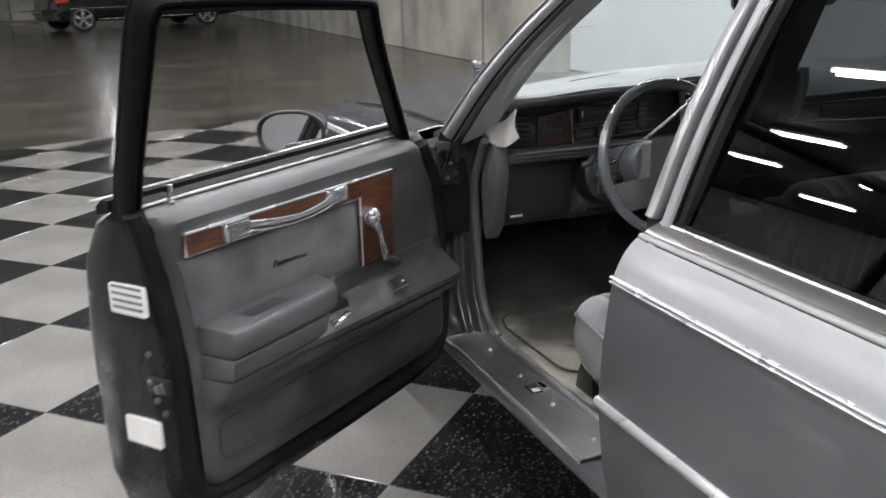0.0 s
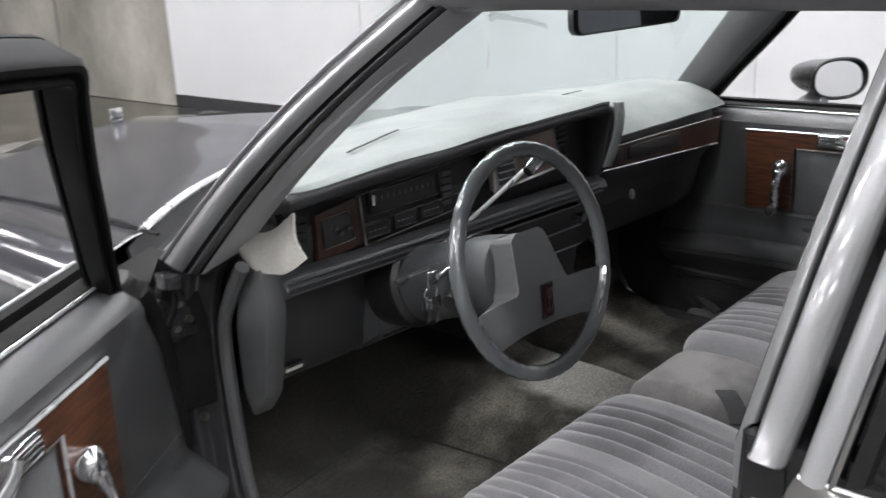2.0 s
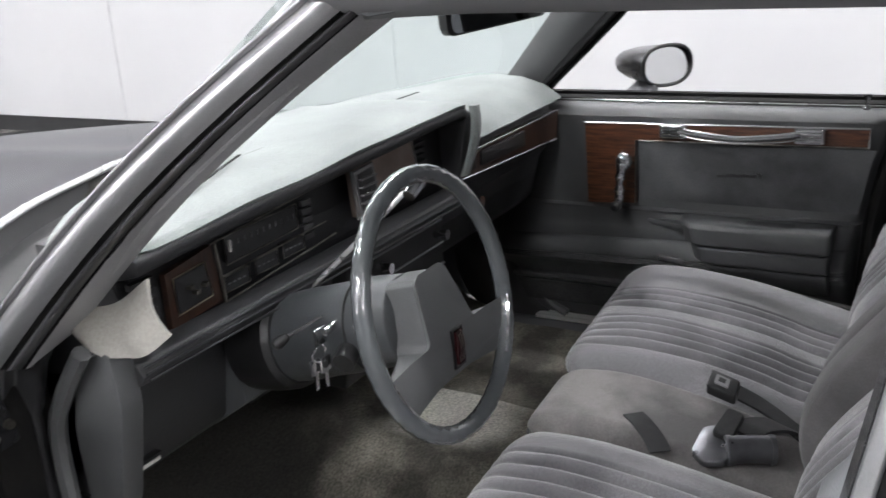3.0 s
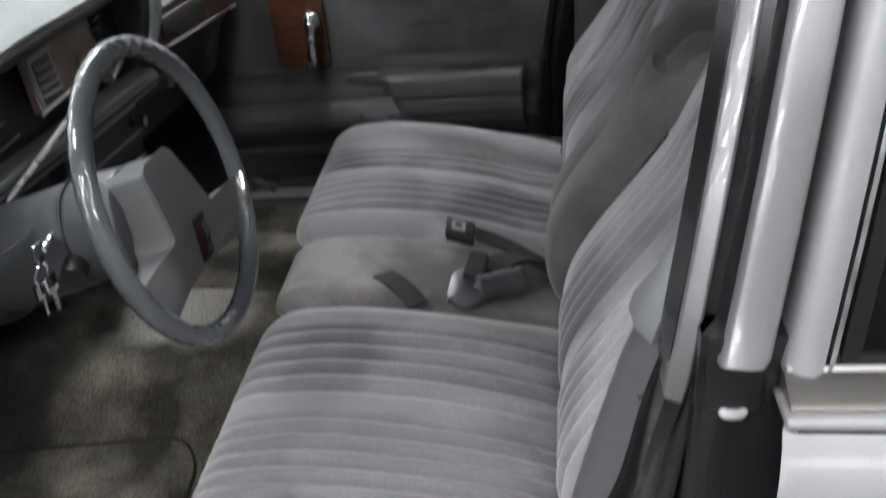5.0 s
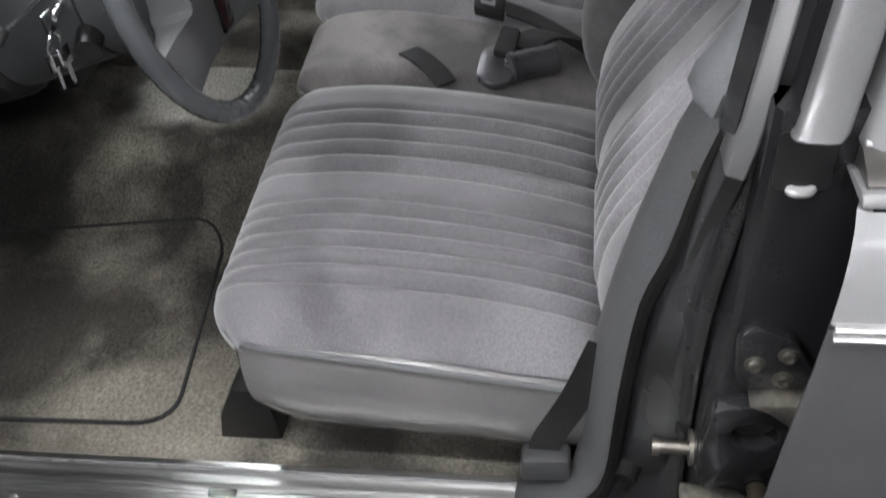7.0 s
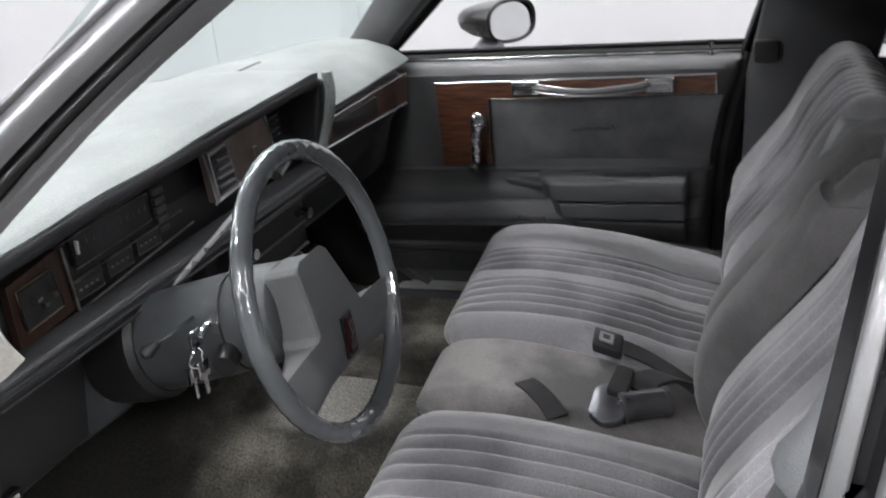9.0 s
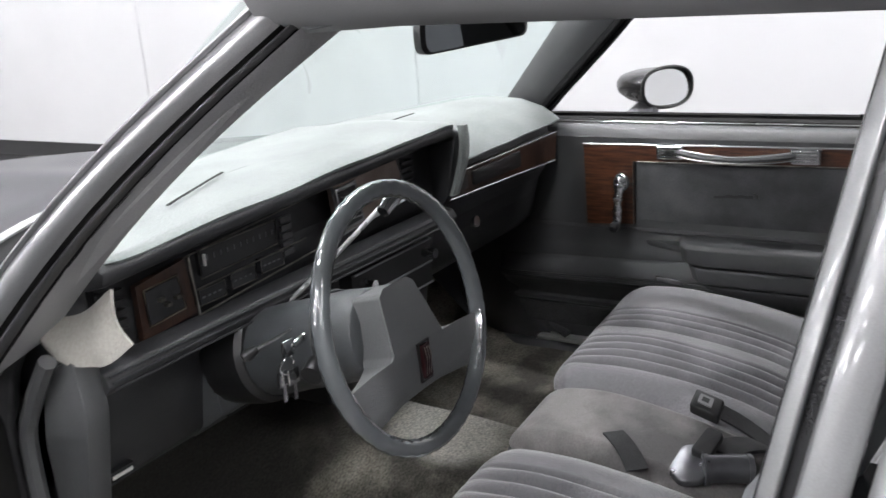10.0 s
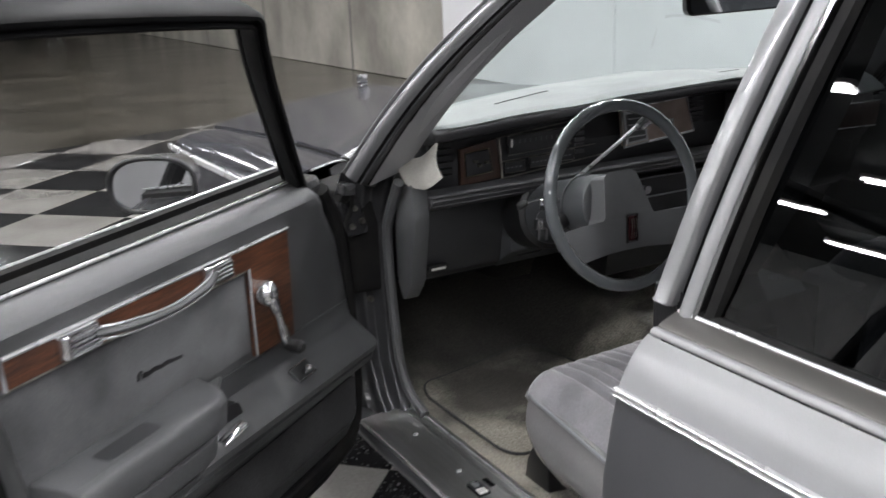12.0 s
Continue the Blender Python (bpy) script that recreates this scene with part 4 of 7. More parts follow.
made("middle_pillar_far", lambda bm: loft(bm, [[R(X - 0.02 * t, y - 0.06 * t, z) for X, y in ((0.77, 0.125), (0.70 , 0.13), (0.67, 0.06), (0.68, -0.12), (0.80, -0.12))] for z, t in ((0.34, 0.0), (0.9, 0.2), (1.05, 0.7), (1.30, 1.3))]), DASH, car, "dark pillar trim", bevel=0.01)
made("belt_guide", lambda bm: box(bm, (0.655, 0.055, 0.93), (0.685, 0.105, 0.975)), BLACK, car, bevel=0.006)

for place in (L, R):
    made("rear_quarter", lambda bm: loft(bm, [[place(X, y, z) for X, y in ((X0, y0), (X0, y1), (X0 - 0.05, y1), (X0 - 0.05, y0))] for X0, y0, y1, z in ((0.93, -0.98, -3.0, 0.90), (0.86, -1.03, -1.75, 0.95), (0.72, -1.20, -1.45, 1.33))]), PAINT_LIGHT, car, bevel=0.01)
made("parcel_shelf", lambda bm: box(bm, (-0.80, -1.80, 0.88), (0.80, -1.18, 0.91)), DASH, car)
made("boot_lid", lambda bm: box(bm, (-0.90, -3.05, 0.86), (0.90, -1.78, 0.92)), PAINT_LIGHT, car, bevel=0.03)
rear_glass = made("rear_window", lambda bm: grid(bm, [[(x, -1.78 + 0.36 * t, 0.92 + 0.41 * t) for x in (-0.78 + 0.08 * t, 0, 0.78 - 0.08 * t)] for t in (0, 0.5, 1)]), GLASS_DARK, car, "smoky rear window")
made("far_rear_glass", lambda bm: grid(bm, [[R(0.862 - 0.125 * t, y - 0.07 * t, 0.925 + 0.355 * t) for y in (-0.07, -0.3, -0.6, -1.05)] for t in (0, 0.5, 1)]), GLASS_DARK, car, "smoky window glass")
# rear seat seen through the rear window
made("rear_seat_cushion", lambda bm: box(bm, (-0.66, -1.15, 0.32), (0.66, -0.62, 0.56)), VELOUR, car, bevel=0.05, segs=4)
made("rear_seat_back", lambda bm: loft(bm, [[(-0.66, y, z), (0.66, y, z), (0.66, y - 0.16, z), (-0.66, y - 0.16, z)] for y, z in ((-1.02, 0.5), (-1.10, 0.75), (-1.18, 0.98))]), VELOUR, car, bevel=0.04, segs=4)

# ---- bonnet and wing ----


def hood_z(x, y):
    return lerp([(1.2, 0.915), (1.6, 0.905), (2.2, 0.88), (2.75, 0.845)], y) - lerp([(1.2, 0.034), (1.9, 0.04), (2.75, 0.062)], y) * (abs(x) / 0.75) ** 2 + 0.012 * math.exp(-(x / 0.10) ** 2)


def bonnet(bm):
    rows = []
    for j in range(19):
        t = j / 18
        row = []
        for k in range(41):
            x = -0.735 + k * 0.03675
            y0 = 1.652 - 0.64 * x * x
            y = y0 + (2.80 - 0.52 * math.sqrt(x * x + 0.006) - y0) * t
            row.append((x, y, hood_z(x, y) + (-0.006 if j == 0 else 0.0)))
        rows.append(row)
    grid(bm, rows)


made("bonnet", bonnet, PAINT_HOOD, car, "gunmetal bonnet", thick=-0.012)
made("bonnet_edge", lambda bm: tube(bm, [(x, 2.804 - 0.52 * math.sqrt(x * x + 0.006), hood_z(x, 2.80 - 0.52 * math.sqrt(x * x + 0.006)) + 0.004) for x in [-0.72 + k * 0.04 for k in range(37)]], 0.006, 6), CHROME, car, "bright strip along the front edge of the bonnet")
for side in (-1, 1):
    made("bonnet_seam", lambda bm: tube(bm, [(side * 0.737, 1.24 + k * 0.1, hood_z(0.735, 1.24 + k * 0.1) + 0.0012) for k in range(11)], 0.0035, 6), RUBBER, car, "dark seam between bonnet and wing")
# Light caught by the rolled edge is put into its bright metal.
made("bonnet_lip", lambda bm: tube(bm, [(x, 1.645 - 0.64 * x * x, hood_z(x, 1.645 - 0.64 * x * x) + 0.001) for x in [-0.735 + k * 0.03675 for k in range(41)]], 0.010, 8, flat=0.8), BRIGHT, car, "rolled rear edge of the bonnet, its shine put into bright metal")


def wing(place):
    def build(bm):
        rows = []
        for j in range(15):
            y = 1.17 + j * 0.075
            dz = lerp([(1.17, 0.0), (1.8, -0.018), (2.25, -0.050)], y)
            dx = lerp([(1.17, 0.0), (1.9, 0.004), (2.25, -0.02)], y)
            rows.append([place(X + dx, max(y, 1.185 + max(0.0, 0.865 - X) * 0.85), z + dz) for X, z in ((0.735, 0.875), (0.78, 0.882), (0.84, 0.884), (0.885, 0.880), (0.925, 0.866), (0.95, 0.845), (0.957, 0.82), (0.962, 0.70), (0.963, 0.58), (0.955, 0.45), (0.93, 0.3))])
        grid(bm, rows)
    return build


for place in (L, R):
    made("wing", wing(place), PAINT_HOOD, car, thick=-0.006)
    # Bright tube added for the shine on the wing's painted edge.
    made("wing_edge", lambda bm: tube(bm, [place(0.735, 1.297, 0.876), place(0.78, 1.258, 0.884), place(0.84, 1.208, 0.886), place(0.865, 1.19, 0.885)], 0.0028, 6), BRIGHT, car)
    made("cowl_side", lambda bm: loft(bm, [[place(0.745, 1.03, z), place(0.86, 1.05, z), place(0.90, 1.16, z), place(0.745, 1.26, z)] for z in (0.62, 0.80, 0.862)]), RUBBER, car, bevel=0.01)
    made("wing_strip", lambda bm: loft(bm, [[place(0.956 + dx + a, y, 0.834 + dz * 0.5 + b) for a, b in ((-0.003, -0.010), (0.005, -0.008), (0.005, 0.006), (-0.003, 0.008))] for y, dx, dz in ((1.17, 0, 0), (1.6, 0.003, -0.010), (1.9, 0.004, -0.022), (2.22, -0.016, -0.048))]), BRIGHT, car, "bright strip along the wing")
made("cowl", lambda bm: grid(bm, [[(x, y - c * x * x, z - 0.03 * (x / 0.8) ** 2) for x in [-0.80 + k * 0.08 for k in range(21)]] for y, c, z in ((1.30, 0.43, 0.905), (1.325, 0.45, 0.862), (1.45, 0.60, 0.85), (1.635, 0.64, 0.852), (1.660, 0.64, 0.898))]), BLACK, car, "black cowl below the windshield", thick=0.006)
made("wiper_arm", lambda bm: tube(bm, curve([(-0.70, 1.125, 0.875), (-0.60, 1.185, 0.885), (-0.45, 1.27, 0.893), (-0.25, 1.34, 0.90)]), 0.008, 6), VINYL_LIGHT, car, "grey wiper arm in the cowl")
orn = made("bonnet_ornament", lambda bm: (tube(bm, [(0, 2.775, 0.845), (0, 2.785, 0.872)], 0.006, 8), box(bm, (-0.021, 2.777, 0.868), (0.021, 2.793, 0.912)), box(bm, (-0.025, 2.745, 0.845), (0.025, 2.825, 0.855))), CHROME, car, "upright bright bonnet ornament", bevel=0.003)
made("grille_top", lambda bm: tube(bm, [(x, 2.752 - 0.52 * math.sqrt(x * x + 0.006), hood_z(x, 2.74 - 0.52 * abs(x)) - 0.006) for x in [-0.70 + 0.07 * k for k in range(21)]], 0.009, 8), CHROME, car, "bright edge moulding at the bonnet front")

for wx, wy in ((-0.78, 2.05), (0.78, 2.05), (-0.78, -0.90), (0.78, -0.90)):
    wh = made("wheel", lambda bm: loft(bm, [[(wx + o, wy + r * math.cos(a * math.tau / 32), 0.335 + r * math.sin(a * math.tau / 32)) for a in range(32)] for o, r in ((-0.10, 0.20), (-0.105, 0.30), (-0.08, 0.335), (0.08, 0.335), (0.105, 0.30), (0.10, 0.20))]), TYRE, car, "black road tyre on a steel rim")
    made("rim", lambda bm: loft(bm, [[(wx + o, wy + r * math.cos(a * math.tau / 24), 0.335 + r * math.sin(a * math.tau / 24)) for a in range(24)] for o, r in ((-0.095, 0.198), (-0.05, 0.17), (0.05, 0.17), (0.095, 0.198))]), CHROME, wh)
# ---- front doors ----
KICK = material("dark_kick_carpet", (0.05, 0.05, 0.052), 0.95, 0, (0.032, 0.032, 0.034), 9, bump=0.8, bump_scale=420, grain=0.3, grain_scale=300)
HINGE_X, HINGE_Y, SWING = 0.963, 1.148, -52.2
TRIM_X = [(0.335, 0.785), (0.36, 0.762), (0.40, 0.753), (0.496, 0.751), (0.506, 0.744), (0.524, 0.714), (0.532, 0.703), (0.544, 0.700), (0.5475, 0.704), (0.5505, 0.700), (0.556, 0.691), (0.566, 0.690), (0.574, 0.696), (0.612, 0.742), (0.620, 0.751), (0.645, 0.756), (0.70, 0.756), (0.80, 0.756), (0.865, 0.755), (0.885, 0.748), (0.903, 0.746), (0.918, 0.756), (0.928, 0.782), (0.930, 0.80)]


TRIM_X_FAR = [(0.335, 0.785), (0.36, 0.762), (0.40, 0.753), (0.452, 0.751), (0.458, 0.743), (0.468, 0.742), (0.474, 0.750), (0.482, 0.748), (0.516, 0.722), (0.524, 0.710), (0.530, 0.703), (0.5325, 0.706), (0.535, 0.702), (0.5375, 0.705), (0.540, 0.701), (0.5425, 0.704), (0.546, 0.699), (0.556, 0.700), (0.584, 0.718), (0.588, 0.7245), (0.592, 0.724), (0.662, 0.746), (0.668, 0.744), (0.674, 0.754), (0.70, 0.756), (0.80, 0.756), (0.865, 0.755), (0.885, 0.748), (0.903, 0.746), (0.918, 0.756), (0.928, 0.782), (0.930, 0.80)]


def rear_of_trim(z):
    return lerp([(0.33, 0.215), (0.40, 0.195), (0.55, 0.189), (0.68, 0.183), (0.80, 0.162), (0.93, 0.122)], z)


def front_of_trim(z):
    return lerp([(0.33, 1.03), (0.38, 1.085), (0.65, 1.082), (0.80, 1.05), (0.88, 1.0), (0.93, 0.955)], z)


def front_door(s, swing, label, mirror_at, mirror_turn):
    place = mirrored(s, s * HINGE_X, HINGE_Y)
    shell_rings = []
    for z, X, y0, y1 in ((0.285, 0.89, 0.16, 1.08), (0.30, 0.92, 0.135, 1.11), (0.40, 0.942, 0.118, 1.125), (0.58, 0.945, 0.112, 1.125), (0.70, 0.945, 0.112, 1.12), (0.82, 0.937, 0.115, 1.11), (0.90, 0.905, 0.125, 1.08), (0.925, 0.87, 0.135, 1.05)):
        shell_rings.append([place(*p, z) for p in ((X, y0), (X - 0.015, y0 - 0.006), (0.86, y0), (0.80, y0 + 0.004), (0.785, y0 + 0.03), (0.775, 0.30), (0.775, 0.95), (0.785, y1 - 0.04), (0.80, y1 - 0.01), (X - 0.03, y1), (X, y1 - 0.02), (X, 0.6))])
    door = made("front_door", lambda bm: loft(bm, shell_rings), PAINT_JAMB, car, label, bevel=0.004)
    door.location = (s * HINGE_X, HINGE_Y, 0)
    door.rotation_euler = (0, 0, radians(swing))

    def add(name, build, mat, tag="", **kw):
        return made(name, build, mat, door, tag, **kw)

    up = 0.013 if s > 0 else 0.0
    ay, az = (0.045, -0.034) if s > 0 else (0.0, 0.0)
    profile = TRIM_X if s < 0 else TRIM_X_FAR

    def high(X, y, z):
        return place(X, y, z + up)

    def arm_at(X, y, z):
        return place(X, y + ay, z + az)

    def rise(y):
        return 0.034 * (1.07 - y) / 0.88

    def trim(bm):
        rows = []
        zs = sorted({z for z, _ in profile} | {0.38, 0.47, 0.52, 0.58, 0.62, 0.75, 0.84})
        for z in zs:
            row = []
            for t in [0.0, 0.008, 0.014, 0.022, 0.034, 0.05] + [0.08 + 0.046 * k for k in range(20)] + [0.985, 1.0]:
                zz = z + (rise(0.19 + 0.89 * t) * lerp([(0.49, 0.0), (0.53, 0.6), (0.566, 1.0), (0.61, 0.7), (0.66, 0.1), (0.70, 0)], z))
                y = rear_of_trim(zz) * (1 - t) + front_of_trim(zz) * t
                X = lerp(profile, z)
                if z > 0.44 and z < 0.65:
                    X = X + (max(X, 0.752) - X) * lerp([(0.008, 1.0), (0.024, 0.0)], t)
                e = min(t, 1 - t)
                X += lerp([(0, 0.022), (0.015, 0.008), (0.04, 0)], e)
                row.append(place(X, y, zz))
            rows.append(row)
        grid(bm, rows)
    add("trim_panel", trim, VINYL, "padded grey vinyl trim panel", thick=0.006)
    add("kick_carpet", lambda bm: prism(bm, rounded([(0.222, 0.408), (0.222, 0.494 if s < 0 else 0.448), (1.055, 0.492 if s < 0 else 0.448), (1.045, 0.392), (0.50, 0.396)], 0.025), lambda u, v, X: place(X, u, v), 0.756, 0.7475), KICK, "dark carpeted lower panel", bevel=0.002)
    if s < 0:
        add("piping", lambda bm: tube(bm, [place(0.7555, y, 0.658 + 0.02 * (1.07 - y)) for y in (0.20, 0.4, 0.7, 1.05)], 0.0022, 6), VINYL)
    # wood veneer with bright edge
    wood = [(0.181, 0.878), (0.181, 0.838), (0.708, 0.832), (0.706, 0.672), (0.832, 0.666), (0.838, 0.872)]
    w = add("wood_panel", lambda bm: prism(bm, wood, lambda u, v, X: high(X, u, v), 0.756, 0.7475), WOOD, "walnut veneer panel with bright edging")
    made("edging", lambda bm: tube(bm, [high(0.747, u, v) for u, v in ((0.838, 0.872), (0.181, 0.879), (0.181, 0.837))], 0.0036 if s < 0 else 0.0024, 6), BRIGHT, w)
    made("edging", lambda bm: tube(bm, [high(0.747, u, v) for u, v in ((0.181, 0.836), (0.70, 0.831))], 0.0016, 6), ZINC, w)
    made("edging", lambda bm: tube(bm, [high(0.747, 0.708, v) for v in (0.832, 0.672)], 0.0028 if s < 0 else 0.0012, 6), BRIGHT if s < 0 else ZINC, w)
    # padded cloth insert
    def insert(bm):
        rows = []
        for j in range(9):
            z = 0.682 + j * 0.0184
            row = []
            for k in range(17):
                y0 = rear_of_trim(z) + 0.012
                y = y0 + (0.702 - y0) * k / 16
                e = min(k, 16 - k, 2 * j, 2 * (8 - j)) / 5
                row.append(high(0.755 - 0.010 * min(1, e) ** 0.5 - 0.0015 * noise.noise((y * 14, z * 14, 1)), y, z))
            rows.append(row)
        grid(bm, rows)
    add("cloth_insert", insert, PANEL_FABRIC, "brushed grey cloth insert", thick=0.004)
    add("script_badge", lambda bm: [prism(bm, o, lambda u, v, X: high(X, u, v), 0.7462, 0.7440) for o in ([(0.404, 0.754), (0.406, 0.764), (0.413, 0.768), (0.419, 0.766), (0.412, 0.763), (0.410, 0.756)], [(0.416, 0.763), (0.430, 0.761), (0.444, 0.763), (0.458, 0.760), (0.472, 0.762), (0.488, 0.758), (0.508, 0.757), (0.508, 0.751), (0.488, 0.752), (0.472, 0.754), (0.458, 0.753), (0.444, 0.755), (0.430, 0.754), (0.416, 0.755)])], BLACK, "small dark script badge")
    # pull strap on two bright brackets
    strap = add("pull_handle", lambda bm: tube(bm, curve([high(0.734, 0.325, 0.861), high(0.718, 0.375, 0.856), high(0.713, 0.46, 0.851), high(0.718, 0.545, 0.856), high(0.734, 0.595, 0.861)]), 0.009, 10, flat=0.7), VINYL, "grey pull strap with bright brackets")
    for dz in (0.009, -0.009):
        made("bright_edge", lambda bm: tube(bm, curve([high(0.731, 0.325, 0.861 + dz), high(0.714, 0.375, 0.856 + dz), high(0.709, 0.46, 0.851 + dz * 0.8), high(0.714, 0.545, 0.856 + dz), high(0.731, 0.595, 0.861 + dz)]), 0.0017, 6), BRIGHT, strap)
    for y in (0.304, 0.613):
        br = made("bracket", lambda bm: loft(bm, [[high(X, u, v) for u, v in rounded([(y - h, 0.842), (y + h, 0.842), (y + h, 0.876), (y - h, 0.876)], 0.005)] for X, h in ((0.750, 0.036), (0.736, 0.034), (0.729, 0.029))]), CHROME, strap, "bright ribbed bracket", bevel=0.003)
        for k in range(4):
            made("rib", lambda bm: box(bm, *[tuple(f(a, b) for a, b in zip(high(0.7295, y - 0.027, 0.847 + 0.007 * k), high(0.7265, y + 0.027, 0.850 + 0.007 * k))) for f in (min, max)]), CHROME, br)
    # arm rest with lower pocket
    def block(levels):
        return lambda bm: loft(bm, [[arm_at(X, y, z) for X, y in ((0.752, 0.192), (0.735, 0.193), (xi + 0.012, 0.195), (xi + 0.003, 0.199), (xi, 0.212), (xi, yf - 0.05), (xi + 0.006, yf - 0.022), (xi + 0.03, yf), (0.752, yf + 0.02))] for z, xi, yf in levels])
    arm = add("armrest", block(((0.648, 0.668, 0.515), (0.654, 0.662, 0.522), (0.690, 0.662, 0.53), (0.699, 0.668, 0.526), (0.702, 0.680, 0.52))), VINYL, "padded grey armrest with stepped side", bevel=0.002)
    made("armrest_middle", block(((0.600, 0.678, 0.49), (0.606, 0.672, 0.50), (0.640, 0.669, 0.508), (0.645, 0.673, 0.51))), VINYL, arm, bevel=0.002)
    made("armrest_base", block(((0.535, 0.727, 0.40), (0.56, 0.702, 0.44), (0.588, 0.681, 0.475), (0.597, 0.679, 0.48))), VINYL, arm, bevel=0.002)
    made("armrest_front", lambda bm: loft(bm, [[arm_at(X, y, z) for X, y in ((0.753, 0.5), (0.690, 0.5), (0.745, 0.60 + ay))] for z in (0.668, 0.685)]), VINYL, arm, bevel=0.006)
    made("recess", lambda bm: prism(bm, rounded([(0.275, 0.690), (0.385, 0.690), (0.385, 0.725), (0.275, 0.725)], 0.008), lambda u, v, w: arm_at(v, u, w), 0.7000, 0.7026), DASH, arm, "dark pull recess")
    release = add("release_cup", lambda bm: prism(bm, rounded([(0.515, 0.580), (0.615, 0.585), (0.615, 0.630), (0.515, 0.640)], 0.01), lambda u, v, X: arm_at(X - 0.3 * (0.61 - v), u, v), 0.748, 0.722), BLACK)
    made("door_release", lambda bm: loft(bm, [[arm_at(X, y, z + 0.10 * (y - 0.54)) for X, z in ((0.712, 0.588), (0.698, 0.586), (0.695, 0.600), (0.712, 0.606))] for y in (0.525, 0.555, 0.592)]), CHROME, release, "bright inner door release", bevel=0.003)
    # window winder
    ky = 0.765 if s < 0 else 0.742
    crank = add("window_crank", lambda bm: tube(bm, curve([high(0.728, 0.735, 0.775), high(0.718, 0.737, 0.750), high(0.722, (0.735 + ky) / 2 + 0.002, 0.715), high(0.722, ky, 0.680)]), [0.0125, 0.0135, 0.013, 0.012, 0.011, 0.010, 0.0095, 0.009, 0.009, 0.009, 0.009, 0.0095, 0.010, 0.011, 0.011, 0.011, 0.011, 0.010, 0.010] if s < 0 else [0.016, 0.018, 0.017, 0.014, 0.012, 0.0105, 0.012, 0.014, 0.013, 0.0105, 0.0095, 0.0105, 0.013, 0.014, 0.012, 0.012, 0.013, 0.012, 0.010], 10), CHROME, "bright window winder with a black knob")
    made("hub", lambda bm: loft(bm, [[high(X, 0.734 + r * math.cos(a * math.tau / 18), 0.781 + 1.2 * r * math.sin(a * math.tau / 18)) for a in range(18)] for X, r in ((0.748, 0.018), (0.738, 0.0205), (0.730, 0.021), (0.722, 0.018), (0.715, 0.011), (0.712, 0.003))]), CHROME, crank)
    made("knob", lambda bm: loft(bm, [[high(X, ky + 0.002 + r * math.cos(a * math.tau / 12), 0.672 + r * math.sin(a * math.tau / 12)) for a in range(12)] for X, r in ((0.724, 0.009), (0.712, 0.0125), (0.694, 0.0125), (0.688, 0.007))]), BLACK, crank)
    if s < 0:
        sw = add("switch_plate", lambda bm: prism(bm, rounded([(0.775, 0), (0.832, 0), (0.832, 0.030), (0.775, 0.030)], 0.004), lambda u, v, w: place(0.733 - v * 0.77 - w * 0.64, u, 0.6135 - v * 0.64 + w * 0.77), -0.002, 0.004), BLACK, "small switch plate with a bright lever")
        made("switch_rim", lambda bm: tube(bm, [place(0.733 - v * 0.77 - 0.003, u, 0.6135 - v * 0.64 + 0.004) for u, v in ((0.775, 0.0), (0.832, 0.0), (0.832, 0.030), (0.775, 0.030))], 0.002, 6, closed=True), CHROME, sw)
        made("switch_lever", lambda bm: tube(bm, [place(0.716, 0.803, 0.605), place(0.702, 0.80, 0.618), place(0.698, 0.80, 0.620)], [0.005, 0.007, 0.004], 8), CHROME, sw)
    add("lock_knob", lambda bm: (tube(bm, [place(0.79, 0.195, 0.925), place(0.79, 0.195, 0.952)], 0.004, 8), tube(bm, [place(0.79, 0.195, 0.950), place(0.79, 0.195, 0.962)], 0.008, 8), tube(bm, [place(0.79, 0.195, 0.924), place(0.79, 0.195, 0.932)], 0.011, 10)), CHROME, "bright lock plunger")
    add("door_seal", lambda bm: tube(bm, curve([place(0.782, y, z) for y, z in ((0.105, 0.93), (0.135, 0.82), (0.160, 0.68), (0.168, 0.50), (0.175, 0.38), (0.24, 0.335), (0.5, 0.322), (0.9, 0.315), (1.06, 0.33), (1.105, 0.42), (1.10, 0.62), (1.075, 0.80), (1.02, 0.90))], 4), 0.019, 8, up=(1, 0, 0)), RUBBER, "black rubber seal round the door")
    add("front_seal", lambda bm: tube(bm, curve([place(0.835, y, z) for y, z in ((1.085, 0.31), (1.118, 0.36), (1.128, 0.48), (1.128, 0.66), (1.12, 0.78), (1.095, 0.88))], 4), 0.008, 8, up=(1, 0, 0)), RUBBER, "black rubber seal on the front edge")
    for z in (0.46, 0.52, 0.70, 0.75):
        add("hinge_bolt", lambda bm: tube(bm, [place(0.885, 1.118, z), place(0.885, 1.131, z)], 0.008, 6), ZINC)
    # window opening
    add("belt_seal", lambda bm: loft(bm, [[place(X, y, z) for X, z in ((0.800, 0.922), (0.800, 0.938), (0.825, 0.942), (0.84, 0.922))] for y in (0.13, 0.5, 0.98)]), RUBBER, "black window slot seal")
    add("belt_moulding", lambda bm: loft(bm, [[place(X, y, z) for X, z in ((0.842, 0.925), (0.840, 0.947), (0.852, 0.950), (0.870, 0.935), (0.87, 0.92))] for y in (0.10, 0.5, 1.0)]), RUBBER, "black outer window seal")
    if s < 0:
        add("belt_moulding", lambda bm: tube(bm, [place(0.858, y, 0.949) for y in (0.08, 0.5, 1.0)], 0.0032, 8), BRIGHT, "bright belt moulding")
